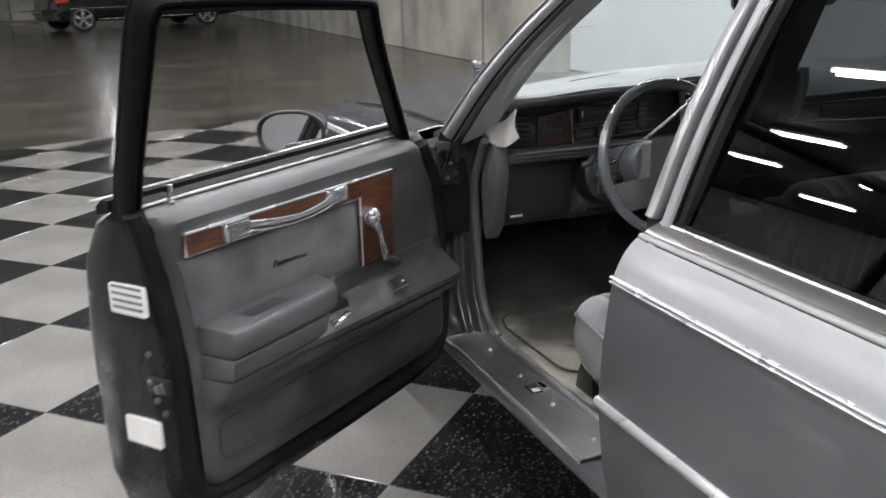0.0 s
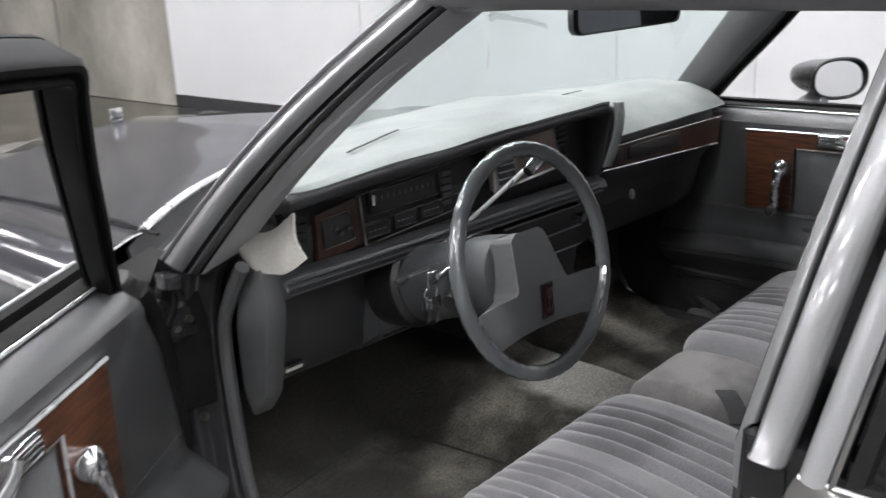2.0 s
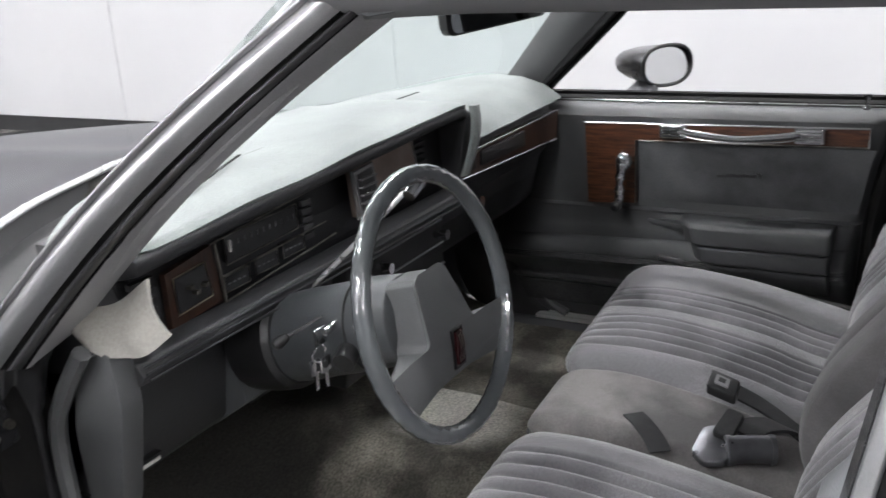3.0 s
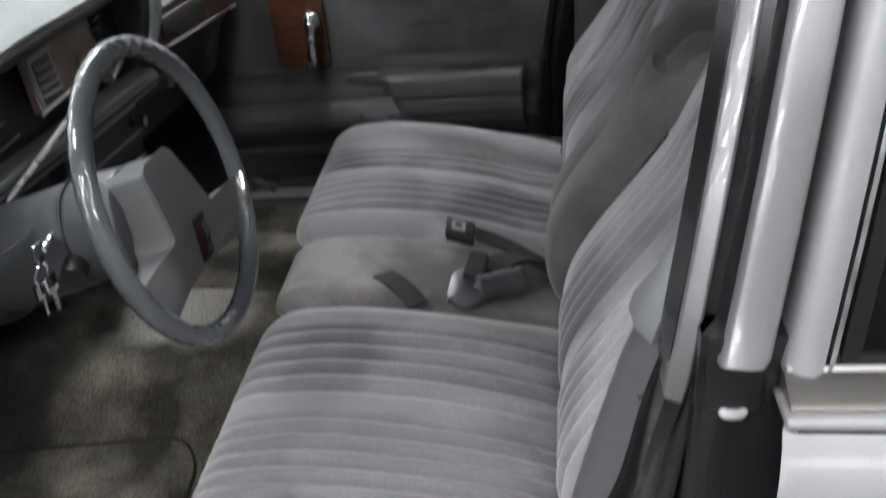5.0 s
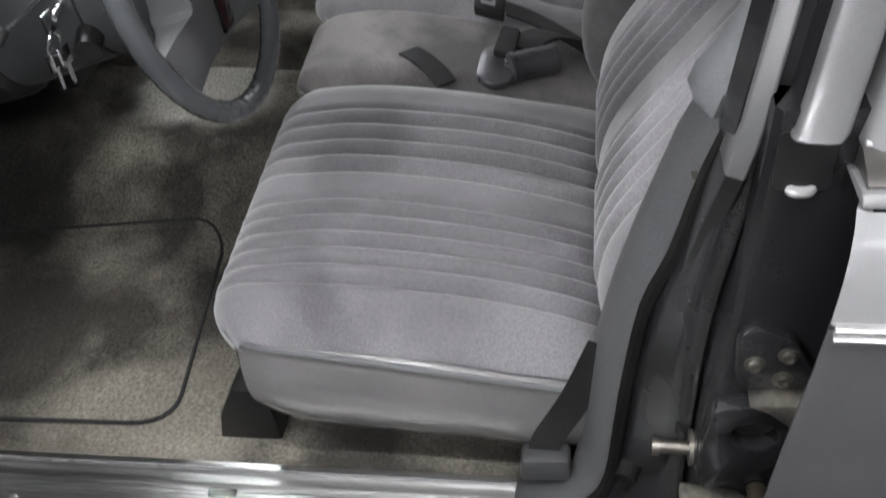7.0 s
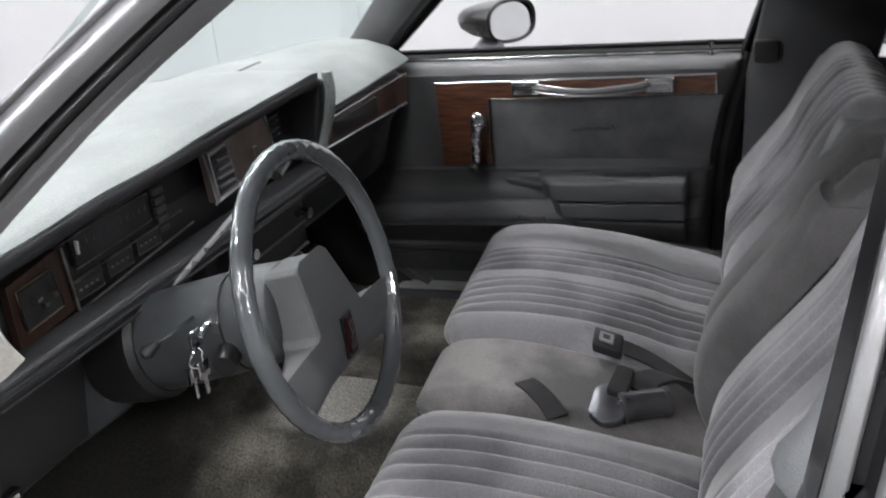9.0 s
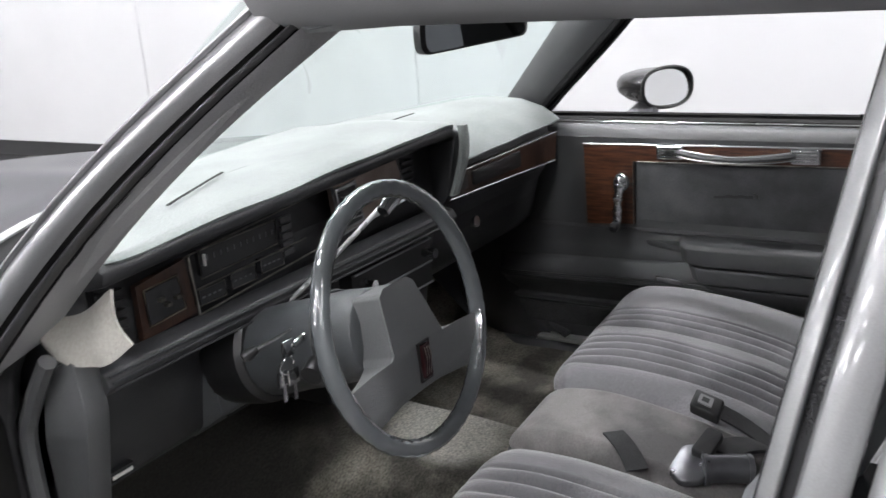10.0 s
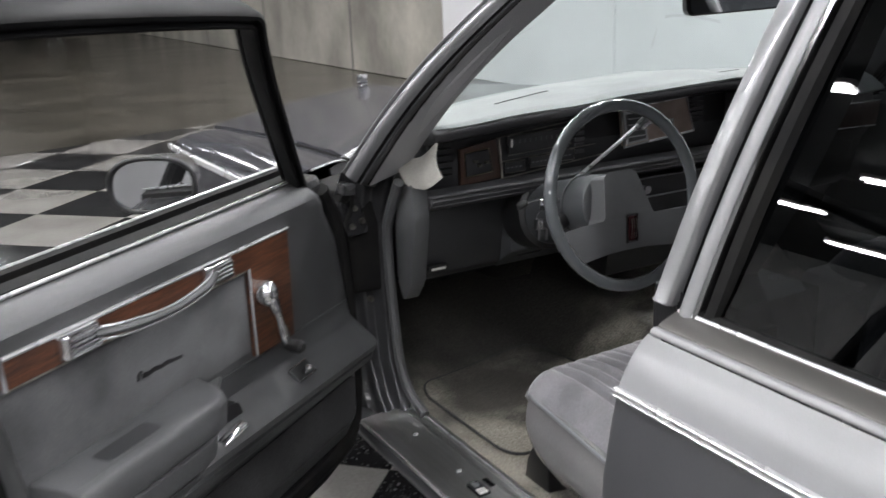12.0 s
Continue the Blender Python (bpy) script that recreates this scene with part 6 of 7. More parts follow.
wheel = made("steering_wheel", lambda bm: tube(bm, [wp(0.178 * math.cos(a * math.tau / 192), 0.178 * math.sin(a * math.tau / 192), 0) for a in range(192)], [0.0130 - 0.0008 * math.sin(k * math.pi / 4) ** 8 for k in range(192)], 14, closed=True, up=tuple(AX)), material("grey_rim_plastic", (0.095, 0.103, 0.107), 0.2, 0, (0.076, 0.082, 0.088), 8, coat=0.9, bump=0.1, bump_scale=60), car, "grey plastic steering wheel with bright rim inlays")
def pad(bm):
    """Horn pad and both spokes in one moulding: a tower over a broad crossbar, its front edge chamfered."""
    half = [(0.026, 0.043), (0.035, 0.037), (0.044, 0.0), (0.053, -0.040), (0.062, -0.049), (0.110, -0.051), (0.168, -0.057), (0.162, -0.086), (0.140, -0.114), (0.100, -0.108), (0.050, -0.103), (0.018, -0.102)]
    line = [Vector(p) for p in half + [(-u, v) for u, v in half[::-1]]]

    def inset(d):
        out = []
        for i, p in enumerate(line):
            a, b = (p - line[i - 1]).normalized(), (line[(i + 1) % len(line)] - p).normalized()
            n = Vector((a.y + b.y, -a.x - b.x)).normalized()
            out.append(p - n * -d / max(0.5, math.sqrt((1 + a.dot(b)) / 2)))
        return out

    def face(u, v):
        return lerp([(-0.11, -0.012), (-0.06, 0.004), (-0.03, 0.006), (0.045, -0.006)], v) * lerp([(0.06, 1.0), (0.15, 0.2)], abs(u))

    rings = []
    for d, w in ((0.004, None), (0.0, None), (0.0, -0.009), (-0.008, 0.0)):
        ring = []
        for (u, v), (iu, iv) in zip(line, inset(d)):
            back = lerp([(0.045, -0.064), (0.09, -0.034), (0.16, -0.014)], abs(u)) + (0.0 if d else 0.004)
            ring.append(wp(iu, iv, back if w is None else face(iu, iv) + w * lerp([(0.06, 1.0), (0.16, 0.5)], abs(u))))
        rings.append(ring)
    loft(bm, rings)


made("horn_pad", pad, WHEEL_VINYL, wheel, "padded grey horn pad with two spokes", bevel=0.0022, segs=2, angle=18)
made("emblem", lambda bm: prism(bm, rounded([(-0.007, -0.090), (0.012, -0.090), (0.012, -0.042), (-0.007, -0.042)], 0.003), lambda u, v, w: wp(u, v, w - (0.008 if v < -0.06 else 0.0)), -0.004, 0.0145), RED, wheel, "dark red maker's emblem", bevel=0.001)
made("emblem_edge", lambda bm: tube(bm, [wp(u, v, w) for u, v, w in ((-0.010, -0.093, 0.001), (0.015, -0.093, 0.001), (0.015, -0.039, 0.010), (-0.010, -0.039, 0.010))], 0.0028, 6, closed=True), BLACK, wheel)
made("emblem_bars", lambda bm: [tube(bm, [wp(u, -0.086, 0.0068), wp(u, -0.061, 0.0148), wp(u, -0.046, 0.0150)], 0.0008, 6) for u in (-0.003, 0.0025, 0.008)], ZINC, wheel)
for a0, a1 in ((-0.80, -0.28), (math.pi + 0.28, math.pi + 0.80)):
    made("rim_inlay", lambda bm: tube(bm, [wp(0.1715 * math.cos(a0 + (a1 - a0) * k / 10), 0.1715 * math.sin(a0 + (a1 - a0) * k / 10), 0.008) for k in range(11)], 0.0035, 6), CHROME, wheel)
made("column", lambda bm: loft(bm, [[wp(r * math.cos(a * math.tau / 24), r * math.sin(a * math.tau / 24) - 0.018 - d, w) for a in range(24)] for r, w, d in ((0.050, -0.05, 0), (0.064, -0.058, 0), (0.066, -0.10, 0), (0.067, -0.16, 0.004), (0.067, -0.20, 0.006), (0.068, -0.215, 0.007), (0.068, -0.26, 0.010), (0.066, -0.33, 0.016))]), COLUMN, car, "grey steering column shroud", bevel=0.002)
made("column_bowl", lambda bm: loft(bm, [[wp(r * math.cos(a * math.tau / 24), r * math.sin(a * math.tau / 24) - 0.026, w) for a in range(24)] for r, w in ((0.072, -0.262), (0.080, -0.27), (0.082, -0.30), (0.078, -0.345))]), BLACK, car, "dark collar round the column")
made("column_joint", lambda bm: tube(bm, [wp(0.0675 * math.cos(a * math.tau / 24), 0.0675 * math.sin(a * math.tau / 24) - 0.018, -0.125) for a in range(24)], 0.002, 6, closed=True, up=tuple(AX)), BLACK, car)
made("gear_lever", lambda bm: tube(bm, curve([(-0.385, 0.872, 0.835), (-0.367, 0.852, 0.856), (-0.325, 0.795, 0.918), (-0.285, 0.738, 0.982)]), [0.0042] * 19, 8), BRIGHT, car, "bright column gear lever")
made("lever_knob", lambda bm: tube(bm, [(-0.300, 0.727, 0.976), (-0.272, 0.727, 0.992), (-0.255, 0.727, 1.0)], [0.010, 0.014, 0.011], 10), CHROME, car)
made("indicator_stalk", lambda bm: tube(bm, [(-0.498, 0.762, 0.852), (-0.525, 0.777, 0.843), (-0.548, 0.788, 0.837)], 0.0027, 8), CHROME, car, "thin bright indicator stalk")
made("stalk_knob", lambda bm: tube(bm, [(-0.546, 0.787, 0.8375), (-0.560, 0.793, 0.832), (-0.566, 0.796, 0.830)], [0.006, 0.0095, 0.006], 10), BLACK, car)
key = thing("car_keys", "bunch of bright keys hanging from the ignition", "keys", (-0.513, 0.738, 0.812))
made("lock_barrel", lambda bm: tube(bm, [wp(0.0, -0.02, -0.13) + Vector((-0.02, 0, 0)), wp(-0.085, -0.045, -0.125)], 0.016, 12), BLACK, car)
made("key", lambda bm: (tube(bm, [(0.02, 0, 0.035), (-0.015, 0, 0.03)], 0.006, 6), box(bm, (-0.035, -0.002, 0.018), (-0.012, 0.002, 0.042))), CHROME, key, bevel=0.001)
made("ring", lambda bm: tube(bm, [(-0.028 + 0.014 * math.cos(a * math.tau / 14), 0.004 * math.sin(a), 0.008 + 0.014 * math.sin(a * math.tau / 14)) for a in range(14)], 0.0015, 5, closed=True, up=(0, 1, 0)), CHROME, key)
for dx, rz in ((-0.036, 0.2), (-0.022, -0.15)):
    made("key", lambda bm: (box(bm, (dx - 0.010, -0.0015 + rz * 0.02, -0.022), (dx + 0.010, 0.0015 + rz * 0.02, 0.0)), box(bm, (dx - 0.003, -0.0012 + rz * 0.02, -0.045), (dx + 0.003, 0.0012 + rz * 0.02, -0.022))), CHROME, key)

# interior mirror
mirror_outline = rounded([(-0.138, -0.028), (0.138, -0.028), (0.138, 0.028), (-0.138, 0.028)], 0.02, 4)
mi = pose(-0.062, 0.685, 1.232, 0, -1.5, -9)
rv = made("rear_view_mirror", lambda bm: loft(bm, [[mi @ Vector((u * k, w, v * k)) for u, v in mirror_outline] for k, w in ((0.95, -0.012), (1.03, -0.010), (1.03, 0.004), (0.9, 0.02), (0.5, 0.03))]), BLACK, car, "black-cased interior mirror")
made("mirror_glass", lambda bm: bm.faces.new([bm.verts.new(mi @ Vector((u * 0.96, -0.0125, v * 0.92))) for u, v in mirror_outline]), MIRROR, rv)
made("mirror_stem", lambda bm: tube(bm, [mi @ Vector((0, 0.025, 0)), mi @ Vector((0, 0.05, 0.03)), (-0.05, 0.76, 1.285)], 0.009, 8), BLACK, rv)

# ---- seats ----


def seat_profile(x, x0, x1, ridges, edge=0.050, deep=1.0):
    """Height of the padding across the seat: rounded edges and sewn channels."""
    w = x1 - x0
    e = min(x - x0, x1 - x) / w
    z = 0.0
    for r in ridges:
        z -= 0.013 * deep * math.exp(-((x - r) / 0.0055) ** 2)
    z += 0.006 * deep * sum(math.exp(-((x - (a + b) / 2) / 0.011) ** 2) for a, b in zip(ridges, ridges[1:]) if b - a < 0.05)
    z -= edge * max(0.0, 1 - e / 0.13) ** 2.2
    return z


def tuck(h, e, lean):
    """Keeps the cushion's front hem short towards its corners."""
    hem = -0.040 - 0.018 * min(1.0, e / 0.10)
    return hem + 0.35 * (h - hem) if lean == 1.0 and h < hem else h


def cushion(x0, x1, ridges, z_top=0.575, y_front=0.655, y_back=0.10, sag=0.0, slant=0.0):
    """Padded seat top: rolls over the front edge and both sides."""
    def build(bm):
        n = max(40, int((x1 - x0) / 0.0026))
        xs = [x0 + (x1 - x0) * k / n for k in range(n + 1)]
        line = [(y_front - 0.010, -0.056), (y_front - 0.003, -0.050), (y_front, -0.042), (y_front - 0.010, -0.024), (y_front - 0.035, -0.008), (y_front - 0.08, 0.0), (y_front - 0.16, 0.003), (y_front - 0.28, -0.010), (y_front - 0.38, -0.030), (y_front - 0.45, -0.052), (y_back, -0.078)]
        line = [tuple(p) for p in curve([(a, b, 0) for a, b in line], 3)]
        rows = []
        for y, dz, _ in line:
            dz -= sag * min(1.0, max(0.0, (y_front - 0.10 - y) / 0.30))
            lean = 1.0 if dz < -0.040 and y > y_front - 0.02 else min(1.0, max(0.0, (y - (y_front - 0.09)) / 0.085))
            row = []
            deep = lerp([(y_front - 0.10, 1.0), (y_front - 0.035, 0.35), (y_front - 0.01, 0.12)], y)
            for x in xs:
                f = seat_profile(x, x0, x1, ridges, max(0.0, 0.036 + dz) if lean == 1.0 else lerp([(y_front - 0.46, 0.020), (y_front - 0.36, 0.040), (y_front - 0.12, 0.040), (y_front - 0.06, 0.032), (y_front - 0.01, 0.012)], y), deep)
                f0 = seat_profile(x, x0, x1, ridges, 0.0, deep)
                e = min(x - x0, x1 - x) / (x1 - x0)
                corner = max(0.0, 1 - e / 0.16) ** 2 * 0.045
                swing = slant * (x - (x0 + x1) / 2) * min(1.0, max(0.0, (y - y_back) / 0.3))
                row.append((x, y + swing + f0 * 0.8 * lean - corner * lean, z_top + tuck(dz + f, e, lean) - f0 * 0.8 * lean + 0.003 * noise.noise((x * 6, y * 6, 3))))
            rows.append(row)
        grid(bm, rows)
    return build


def backrest(x0, x1, ridges, z_top=0.97, back=0.0, plump=0.0, low=0.0):
    def build(bm):
        n = max(40, int((x1 - x0) / 0.0026))
        xs = [x0 + (x1 - x0) * k / n for k in range(n + 1)]
        line = curve([(y + back * min(1.0, (z - 0.44) / 0.3) - low * max(0.0, 1 - (z - 0.46) / 0.25), z, 0) for y, z in ((0.02, 0.46), (0.105, 0.49), (0.138, 0.54), (0.148, 0.59), (0.136, 0.65), (0.100, 0.71), (0.046, 0.78), (0.002, 0.84), (-0.028, 0.90), (-0.055, z_top - 0.03), (-0.085, z_top), (-0.125, z_top), (-0.155, z_top - 0.04), (-0.11, 0.75), (-0.03, 0.5))], 3)
        rows = []
        for p in line:
            front = min(1.0, max(0.0, (p.x + 0.16) / 0.08))
            rows.append([(x, p.x + (seat_profile(x, x0, x1, ridges) * min(1.0, max(0.12, (p.y - 0.52) / 0.09)) - plump * abs((2 * x - x0 - x1) / (x1 - x0)) ** 3) * front * 0.9, p.y - 0.05 * max(0.0, 1 - min(x - x0, x1 - x) / (x1 - x0) / 0.12) ** 2 * (p.y > 0.9)) for x in xs])
        grid(bm, rows)
    return build


def seat(name, x0, x1, ridges, label, y_front, z_top, back, slant=0.0):
    t = made(name, cushion(x0, x1, ridges, z_top, y_front, slant=slant), VELOUR, car, label)
    y_front += slant * (x0 - x1) / 2
    table = ((0.10, -0.088, 0.0, 0.362), (0.25, -0.068, 0.0, 0.366), (0.40, -0.045, 0.0, 0.372), (y_front - 0.12, -0.036, 0.0, 0.378), (y_front - 0.07, -0.034, 0.002, 0.388), (y_front - 0.045, -0.034, 0.010, 0.400), (y_front - 0.032, -0.037, 0.032, 0.412), (y_front - 0.024, -0.044, 0.065, 0.420))

    def base(bm):
        """Stuffed vinyl skirt below the cushion: swells under its seam, draws in above its hem and is a little creased."""
        rings = []
        ys = [0.10 + (y_front - 0.124) * k / 26 for k in range(24)] + [y_front - 0.045, y_front - 0.038, y_front - 0.032, y_front - 0.027, y_front - 0.024]
        for y in sorted(ys):
            top, d, zb = (lerp([(row[0], row[c]) for row in table], y) for c in (1, 2, 3))
            zt = z_top + top
            walls = []
            for k in range(9):
                h = k / 8
                z = zb + (zt - zb) * h
                swell = 0.013 * math.sin(min(1.0, h * 1.12) * math.pi) ** 0.8 - 0.030 * (1 - h) ** 2.4
                swell += 0.0045 * noise.noise((y * 11, z * 17, 2)) + 0.002 * noise.noise((y * 34 + z * 20, z * 24, 6))
                walls.append((swell, z))
            rings.append([(x0 + 0.05 + d, y - d * 0.6, zb)] + [(x0 - 0.002 + d - o, y, z) for o, z in walls] + [(x0 + 0.02 + d, y, zt + 0.012), (x1 - 0.02 - d, y, zt + 0.012)] + [(x1 + 0.002 - d + o, y, z) for o, z in walls[::-1]] + [(x1 - 0.05 - d, y - d * 0.6, zb)])
        loft(bm, rings)

    made("seat_base", base, SEAT_VINYL, t, "smooth grey vinyl seat side")
    side = [(0.004, 0.10, -0.092), (0.005, 0.25, -0.071), (0.005, 0.40, -0.048), (0.004, y_front - 0.12, -0.039), (0.0, y_front - 0.075, -0.037), (-0.010, y_front - 0.047, -0.037), (-0.034, y_front - 0.029, -0.042), (-0.075, y_front - 0.020, -0.050)]
    round_front = [(x0 - a, y, z_top + dz) for a, y, dz in side] + [(x1 + a, y, z_top + dz) for a, y, dz in side[::-1]]
    made("piping", lambda bm: tube(bm, curve(round_front, 4), 0.0036, 6), VINYL_LIGHT, t)
    made("backrest", backrest(x0, x1, ridges, 0.97, back, low=back * 2.2), VELOUR, t, "pleated grey velour backrest")
    made("back_shell", lambda bm: loft(bm, [[(x0 + 0.006, y, z), (x1 - 0.006, y, z), (x1 - 0.006, y - 0.085, z), (x0 + 0.006, y - 0.085, z)] for y, z in ((0.045, 0.48), (0.03 + back, 0.75), (-0.06 + back, 0.945))]), VINYL_LIGHT, t, bevel=0.01)
    return t


DRIVER_PLEATS = [-0.648, -0.618, -0.588, -0.558, -0.528, -0.498, -0.436, -0.400, -0.362, -0.323, -0.286]
PASSENGER_PLEATS = [0.166, 0.203, 0.240, 0.277, 0.314, 0.374, 0.409, 0.444, 0.480]
driver_seat = seat("driver_seat", -0.722, -0.178, DRIVER_PLEATS, "driver's seat in pleated grey velour", 0.602, 0.577, 0.0, 0.05)
passenger_seat = seat("passenger_seat", 0.072, 0.70, PASSENGER_PLEATS, "passenger seat in pleated grey velour", 0.678, 0.566, 0.035, 0.06)
made("armrest_cushion", cushion(-0.150, 0.078, [], 0.562, 0.634, sag=0.020, slant=0.06), VELOUR_FLAT, passenger_seat, "worn flat velour middle cushion")
made("armrest_back", backrest(-0.186, -0.052, [], 0.93, 0.050, 0.022), VELOUR_SHADED, passenger_seat, "folded velour centre armrest")
made("seat_bolster", backrest(-0.050, 0.074, [], 0.955, 0.040, 0.028), VELOUR_SHADED, passenger_seat, "velour bolster beside the armrest, darkened for shade")
made("middle_base", lambda bm: loft(bm, [[(-0.146, y, 0.40), (-0.150, y, z), (0.06, y, z), (0.06, y, 0.40)] for y, z in ((0.10, 0.42), (0.25, 0.44), (0.45, 0.495), (0.60, 0.50))]), VELOUR_FLAT, passenger_seat, bevel=0.008)
made("piping", lambda bm: tube(bm, curve([(-0.152, 0.12, 0.437), (-0.153, 0.25, 0.465), (-0.153, 0.45, 0.508), (-0.152, 0.58, 0.515), (-0.138, 0.618, 0.512), (-0.09, 0.63, 0.51)], 4), 0.0035, 6), VINYL, passenger_seat)
made("seat_rail", lambda bm: loft(bm, [[(-0.665, y0, z), (-0.60, y0 + 0.01, z), (-0.60, y1, z), (-0.665, y1, z)] for z, y0, y1 in ((0.285, 0.548, 0.640), (0.35, 0.552, 0.626), (0.40, 0.556, 0.60))]), BLACK, driver_seat, "black seat rail cover", bevel=0.005)

# floor mat
MAT = rounded([(-0.650, 0.712), (-0.228, 0.765), (-0.275, 1.165), (-0.66, 1.115)], 0.06, 6)


def mat_height(x, y):
    return 0.292 + tunnel(x, y) + lerp([(0.60, 0.0), (0.745, 0.03)], abs(x)) + lerp([(1.05, 0), (1.2, 0.05)], y)


def floor_mat(bm):
    cx, cy = -0.45, 0.94
    rings = [[(cx + (u - cx) * k, cy + (v - cy) * k, mat_height(cx + (u - cx) * k, cy + (v - cy) * k) + h) for u, v in MAT] for k, h in ((1.0, 0.0), (1.0, 0.009), (0.96, 0.011), (0.8, 0.010), (0.6, 0.010), (0.4, 0.010), (0.2, 0.010))]
    loft(bm, rings)


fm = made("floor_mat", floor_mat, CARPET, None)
tagged(fm, "worn beige carpet floor mat with a dark bound edge", "floor mat")
made("binding", lambda bm: tube(bm, [(u, v, mat_height(u, v) + 0.007) for u, v in MAT], 0.0034, 6, closed=True), KICK, fm)

# seat belts and buckles


def strap(bm, pts, width=0.046, across=(0, 1, 0)):
    a = Vector(across).normalized() * (width / 2)
    grid(bm, [[Vector(p) - a, Vector(p) + a] for p in curve(pts, 5)])


WEB = material("dark_belt_webbing", (0.034, 0.034, 0.036), 0.65, 0, (0.012, 0.012, 0.013), 8, bump=0.5, bump_scale=500, sheen=0.05, spec=0.25)
b1 = made("lap_belt", lambda bm: strap(bm, [(-0.735, 0.205, 0.395), (-0.735, 0.20, 0.42), (-0.733, 0.168, 0.49), (-0.732, 0.140, 0.57)], 0.034, (0.1, 1, 0.3)), WEB, car, "dark seat belt webbing", thick=0.0015)
made("belt_anchor", lambda bm: prism(bm, rounded([(0.173, 0.368), (0.232, 0.365), (0.230, 0.400), (0.175, 0.404)], 0.008), lambda u, v, w: (w, u, v), -0.752, -0.722), VINYL, b1, "grey belt anchor cover", bevel=0.005)


def buckle_at(u, v, w):
    return (v + 0.066, u + 0.018, w + (u - 0.31) * 0.30 + v * 0.25)


bk = made("belt_buckle", lambda bm: prism(bm, rounded([(0.288, -0.022), (0.338, -0.022), (0.338, 0.022), (0.288, 0.022)], 0.005), buckle_at, 0.550, 0.568), BLACK, car, "black belt buckle with a bright button", bevel=0.003)
made("button", lambda bm: prism(bm, rounded([(0.303, -0.011), (0.327, -0.011), (0.327, 0.011), (0.303, 0.011)], 0.002), buckle_at, 0.567, 0.5705), BRIGHT, bk)
made("button_mark", lambda bm: prism(bm, [(0.309, -0.005), (0.321, -0.005), (0.321, 0.005), (0.309, 0.005)], buckle_at, 0.570, 0.5715), BLACK, bk)
made("buckle_strap", lambda bm: strap(bm, [(0.064, 0.305, 0.557), (0.060, 0.270, 0.545), (0.044, 0.235, 0.535), (0.030, 0.20, 0.520), (0.020, 0.15, 0.49)], 0.046, (1, 0.2, 0.1)), WEB, bk, thick=0.004)
roll = made("belt_sleeve", lambda bm: tube(bm, curve([(-0.128, 0.282, 0.548), (-0.112, 0.250, 0.549), (-0.094, 0.216, 0.546)], 4), 0.0225, 16), GUNMETAL, car, "dull metal belt reel sleeve on the cushion")
for t in (0.0, 0.9):
    made("sleeve_rim", lambda bm: tube(bm, [Vector((-0.128, 0.282, 0.548)).lerp(Vector((-0.094, 0.216, 0.546)), t), Vector((-0.128, 0.282, 0.548)).lerp(Vector((-0.094, 0.216, 0.546)), t + 0.10)], 0.0245, 16), GUNMETAL, roll)
made("sleeve_strap", lambda bm: strap(bm, [(-0.075, 0.262, 0.552), (-0.045, 0.258, 0.552), (-0.015, 0.248, 0.545), (0.012, 0.225, 0.535), (0.030, 0.19, 0.515)], 0.050, (0.5, 1, 0.1)), WEB, roll, thick=0.006)
tg = made("belt_tongue", lambda bm: prism(bm, rounded([(-0.150, 0.278), (-0.098, 0.270), (-0.070, 0.300), (-0.082, 0.330), (-0.140, 0.335), (-0.160, 0.310)], 0.010), lambda u, v, w: (u, v, w + (u + 0.11) * 0.25), 0.540, 0.552), GUNMETAL, car, "dull metal belt tongue", bevel=0.003)
made("tongue_grip", lambda bm: prism(bm, rounded([(-0.110, 0.278), (-0.050, 0.270), (-0.040, 0.300), (-0.100, 0.312)], 0.008), lambda u, v, w: (u, v, w + (u + 0.11) * 0.25), 0.548, 0.562), WEB, tg, bevel=0.004)
made("loose_strap", lambda bm: strap(bm, [(-0.088, 0.446, 0.562), (-0.110, 0.424, 0.562), (-0.140, 0.396, 0.556), (-0.165, 0.376, 0.546)], 0.036, (-0.67, 0.74, 0.05)), WEB, car, "loose dark belt lying on the cushion", thick=0.003)

# ---- parked cars and a trolley at the far end ----


def wheel_at(name, x, y, parent, facing):
    w = made(name, lambda bm: loft(bm, [[(x + r * math.cos(a * math.tau / 28), y + facing * o, 0.335 + r * math.sin(a * math.tau / 28)) for a in range(28)] for o, r in ((0.0, 0.335), (0.11, 0.335), (0.125, 0.31), (0.125, 0.25), (0.10, 0.24))]), TYRE, parent, "black tyre on a five-spoke alloy rim")
    rim = made("rim", lambda bm: loft(bm, [[(x + r * math.cos(a * math.tau / 28), y + facing * o, 0.335 + r * math.sin(a * math.tau / 28)) for a in range(28)] for o, r in ((0.05, 0.235), (0.06, 0.06), (0.07, 0.05))]), BLACK, w)
    made("rim_edge", lambda bm: tube(bm, [(x + 0.24 * math.cos(a * math.tau / 28), y + facing * 0.118, 0.335 + 0.24 * math.sin(a * math.tau / 28)) for a in range(28)], 0.016, 6, closed=True, up=(0, 1, 0)), BRIGHT, w)
    for k in range(5):
        c, s5 = math.cos(k * math.tau / 5 + 0.3), math.sin(k * math.tau / 5 + 0.3)
        made("spoke", lambda bm: loft(bm, [[(x + c * r - s5 * a, y + facing * o, 0.335 + s5 * r + c * a) for a, o in ((-h, 0.07), (h, 0.07), (h * 0.8, 0.115), (-h * 0.8, 0.115))] for r, h in ((0.02, 0.035), (0.12, 0.032), (0.235, 0.05))]), BRIGHT, w)
    return w


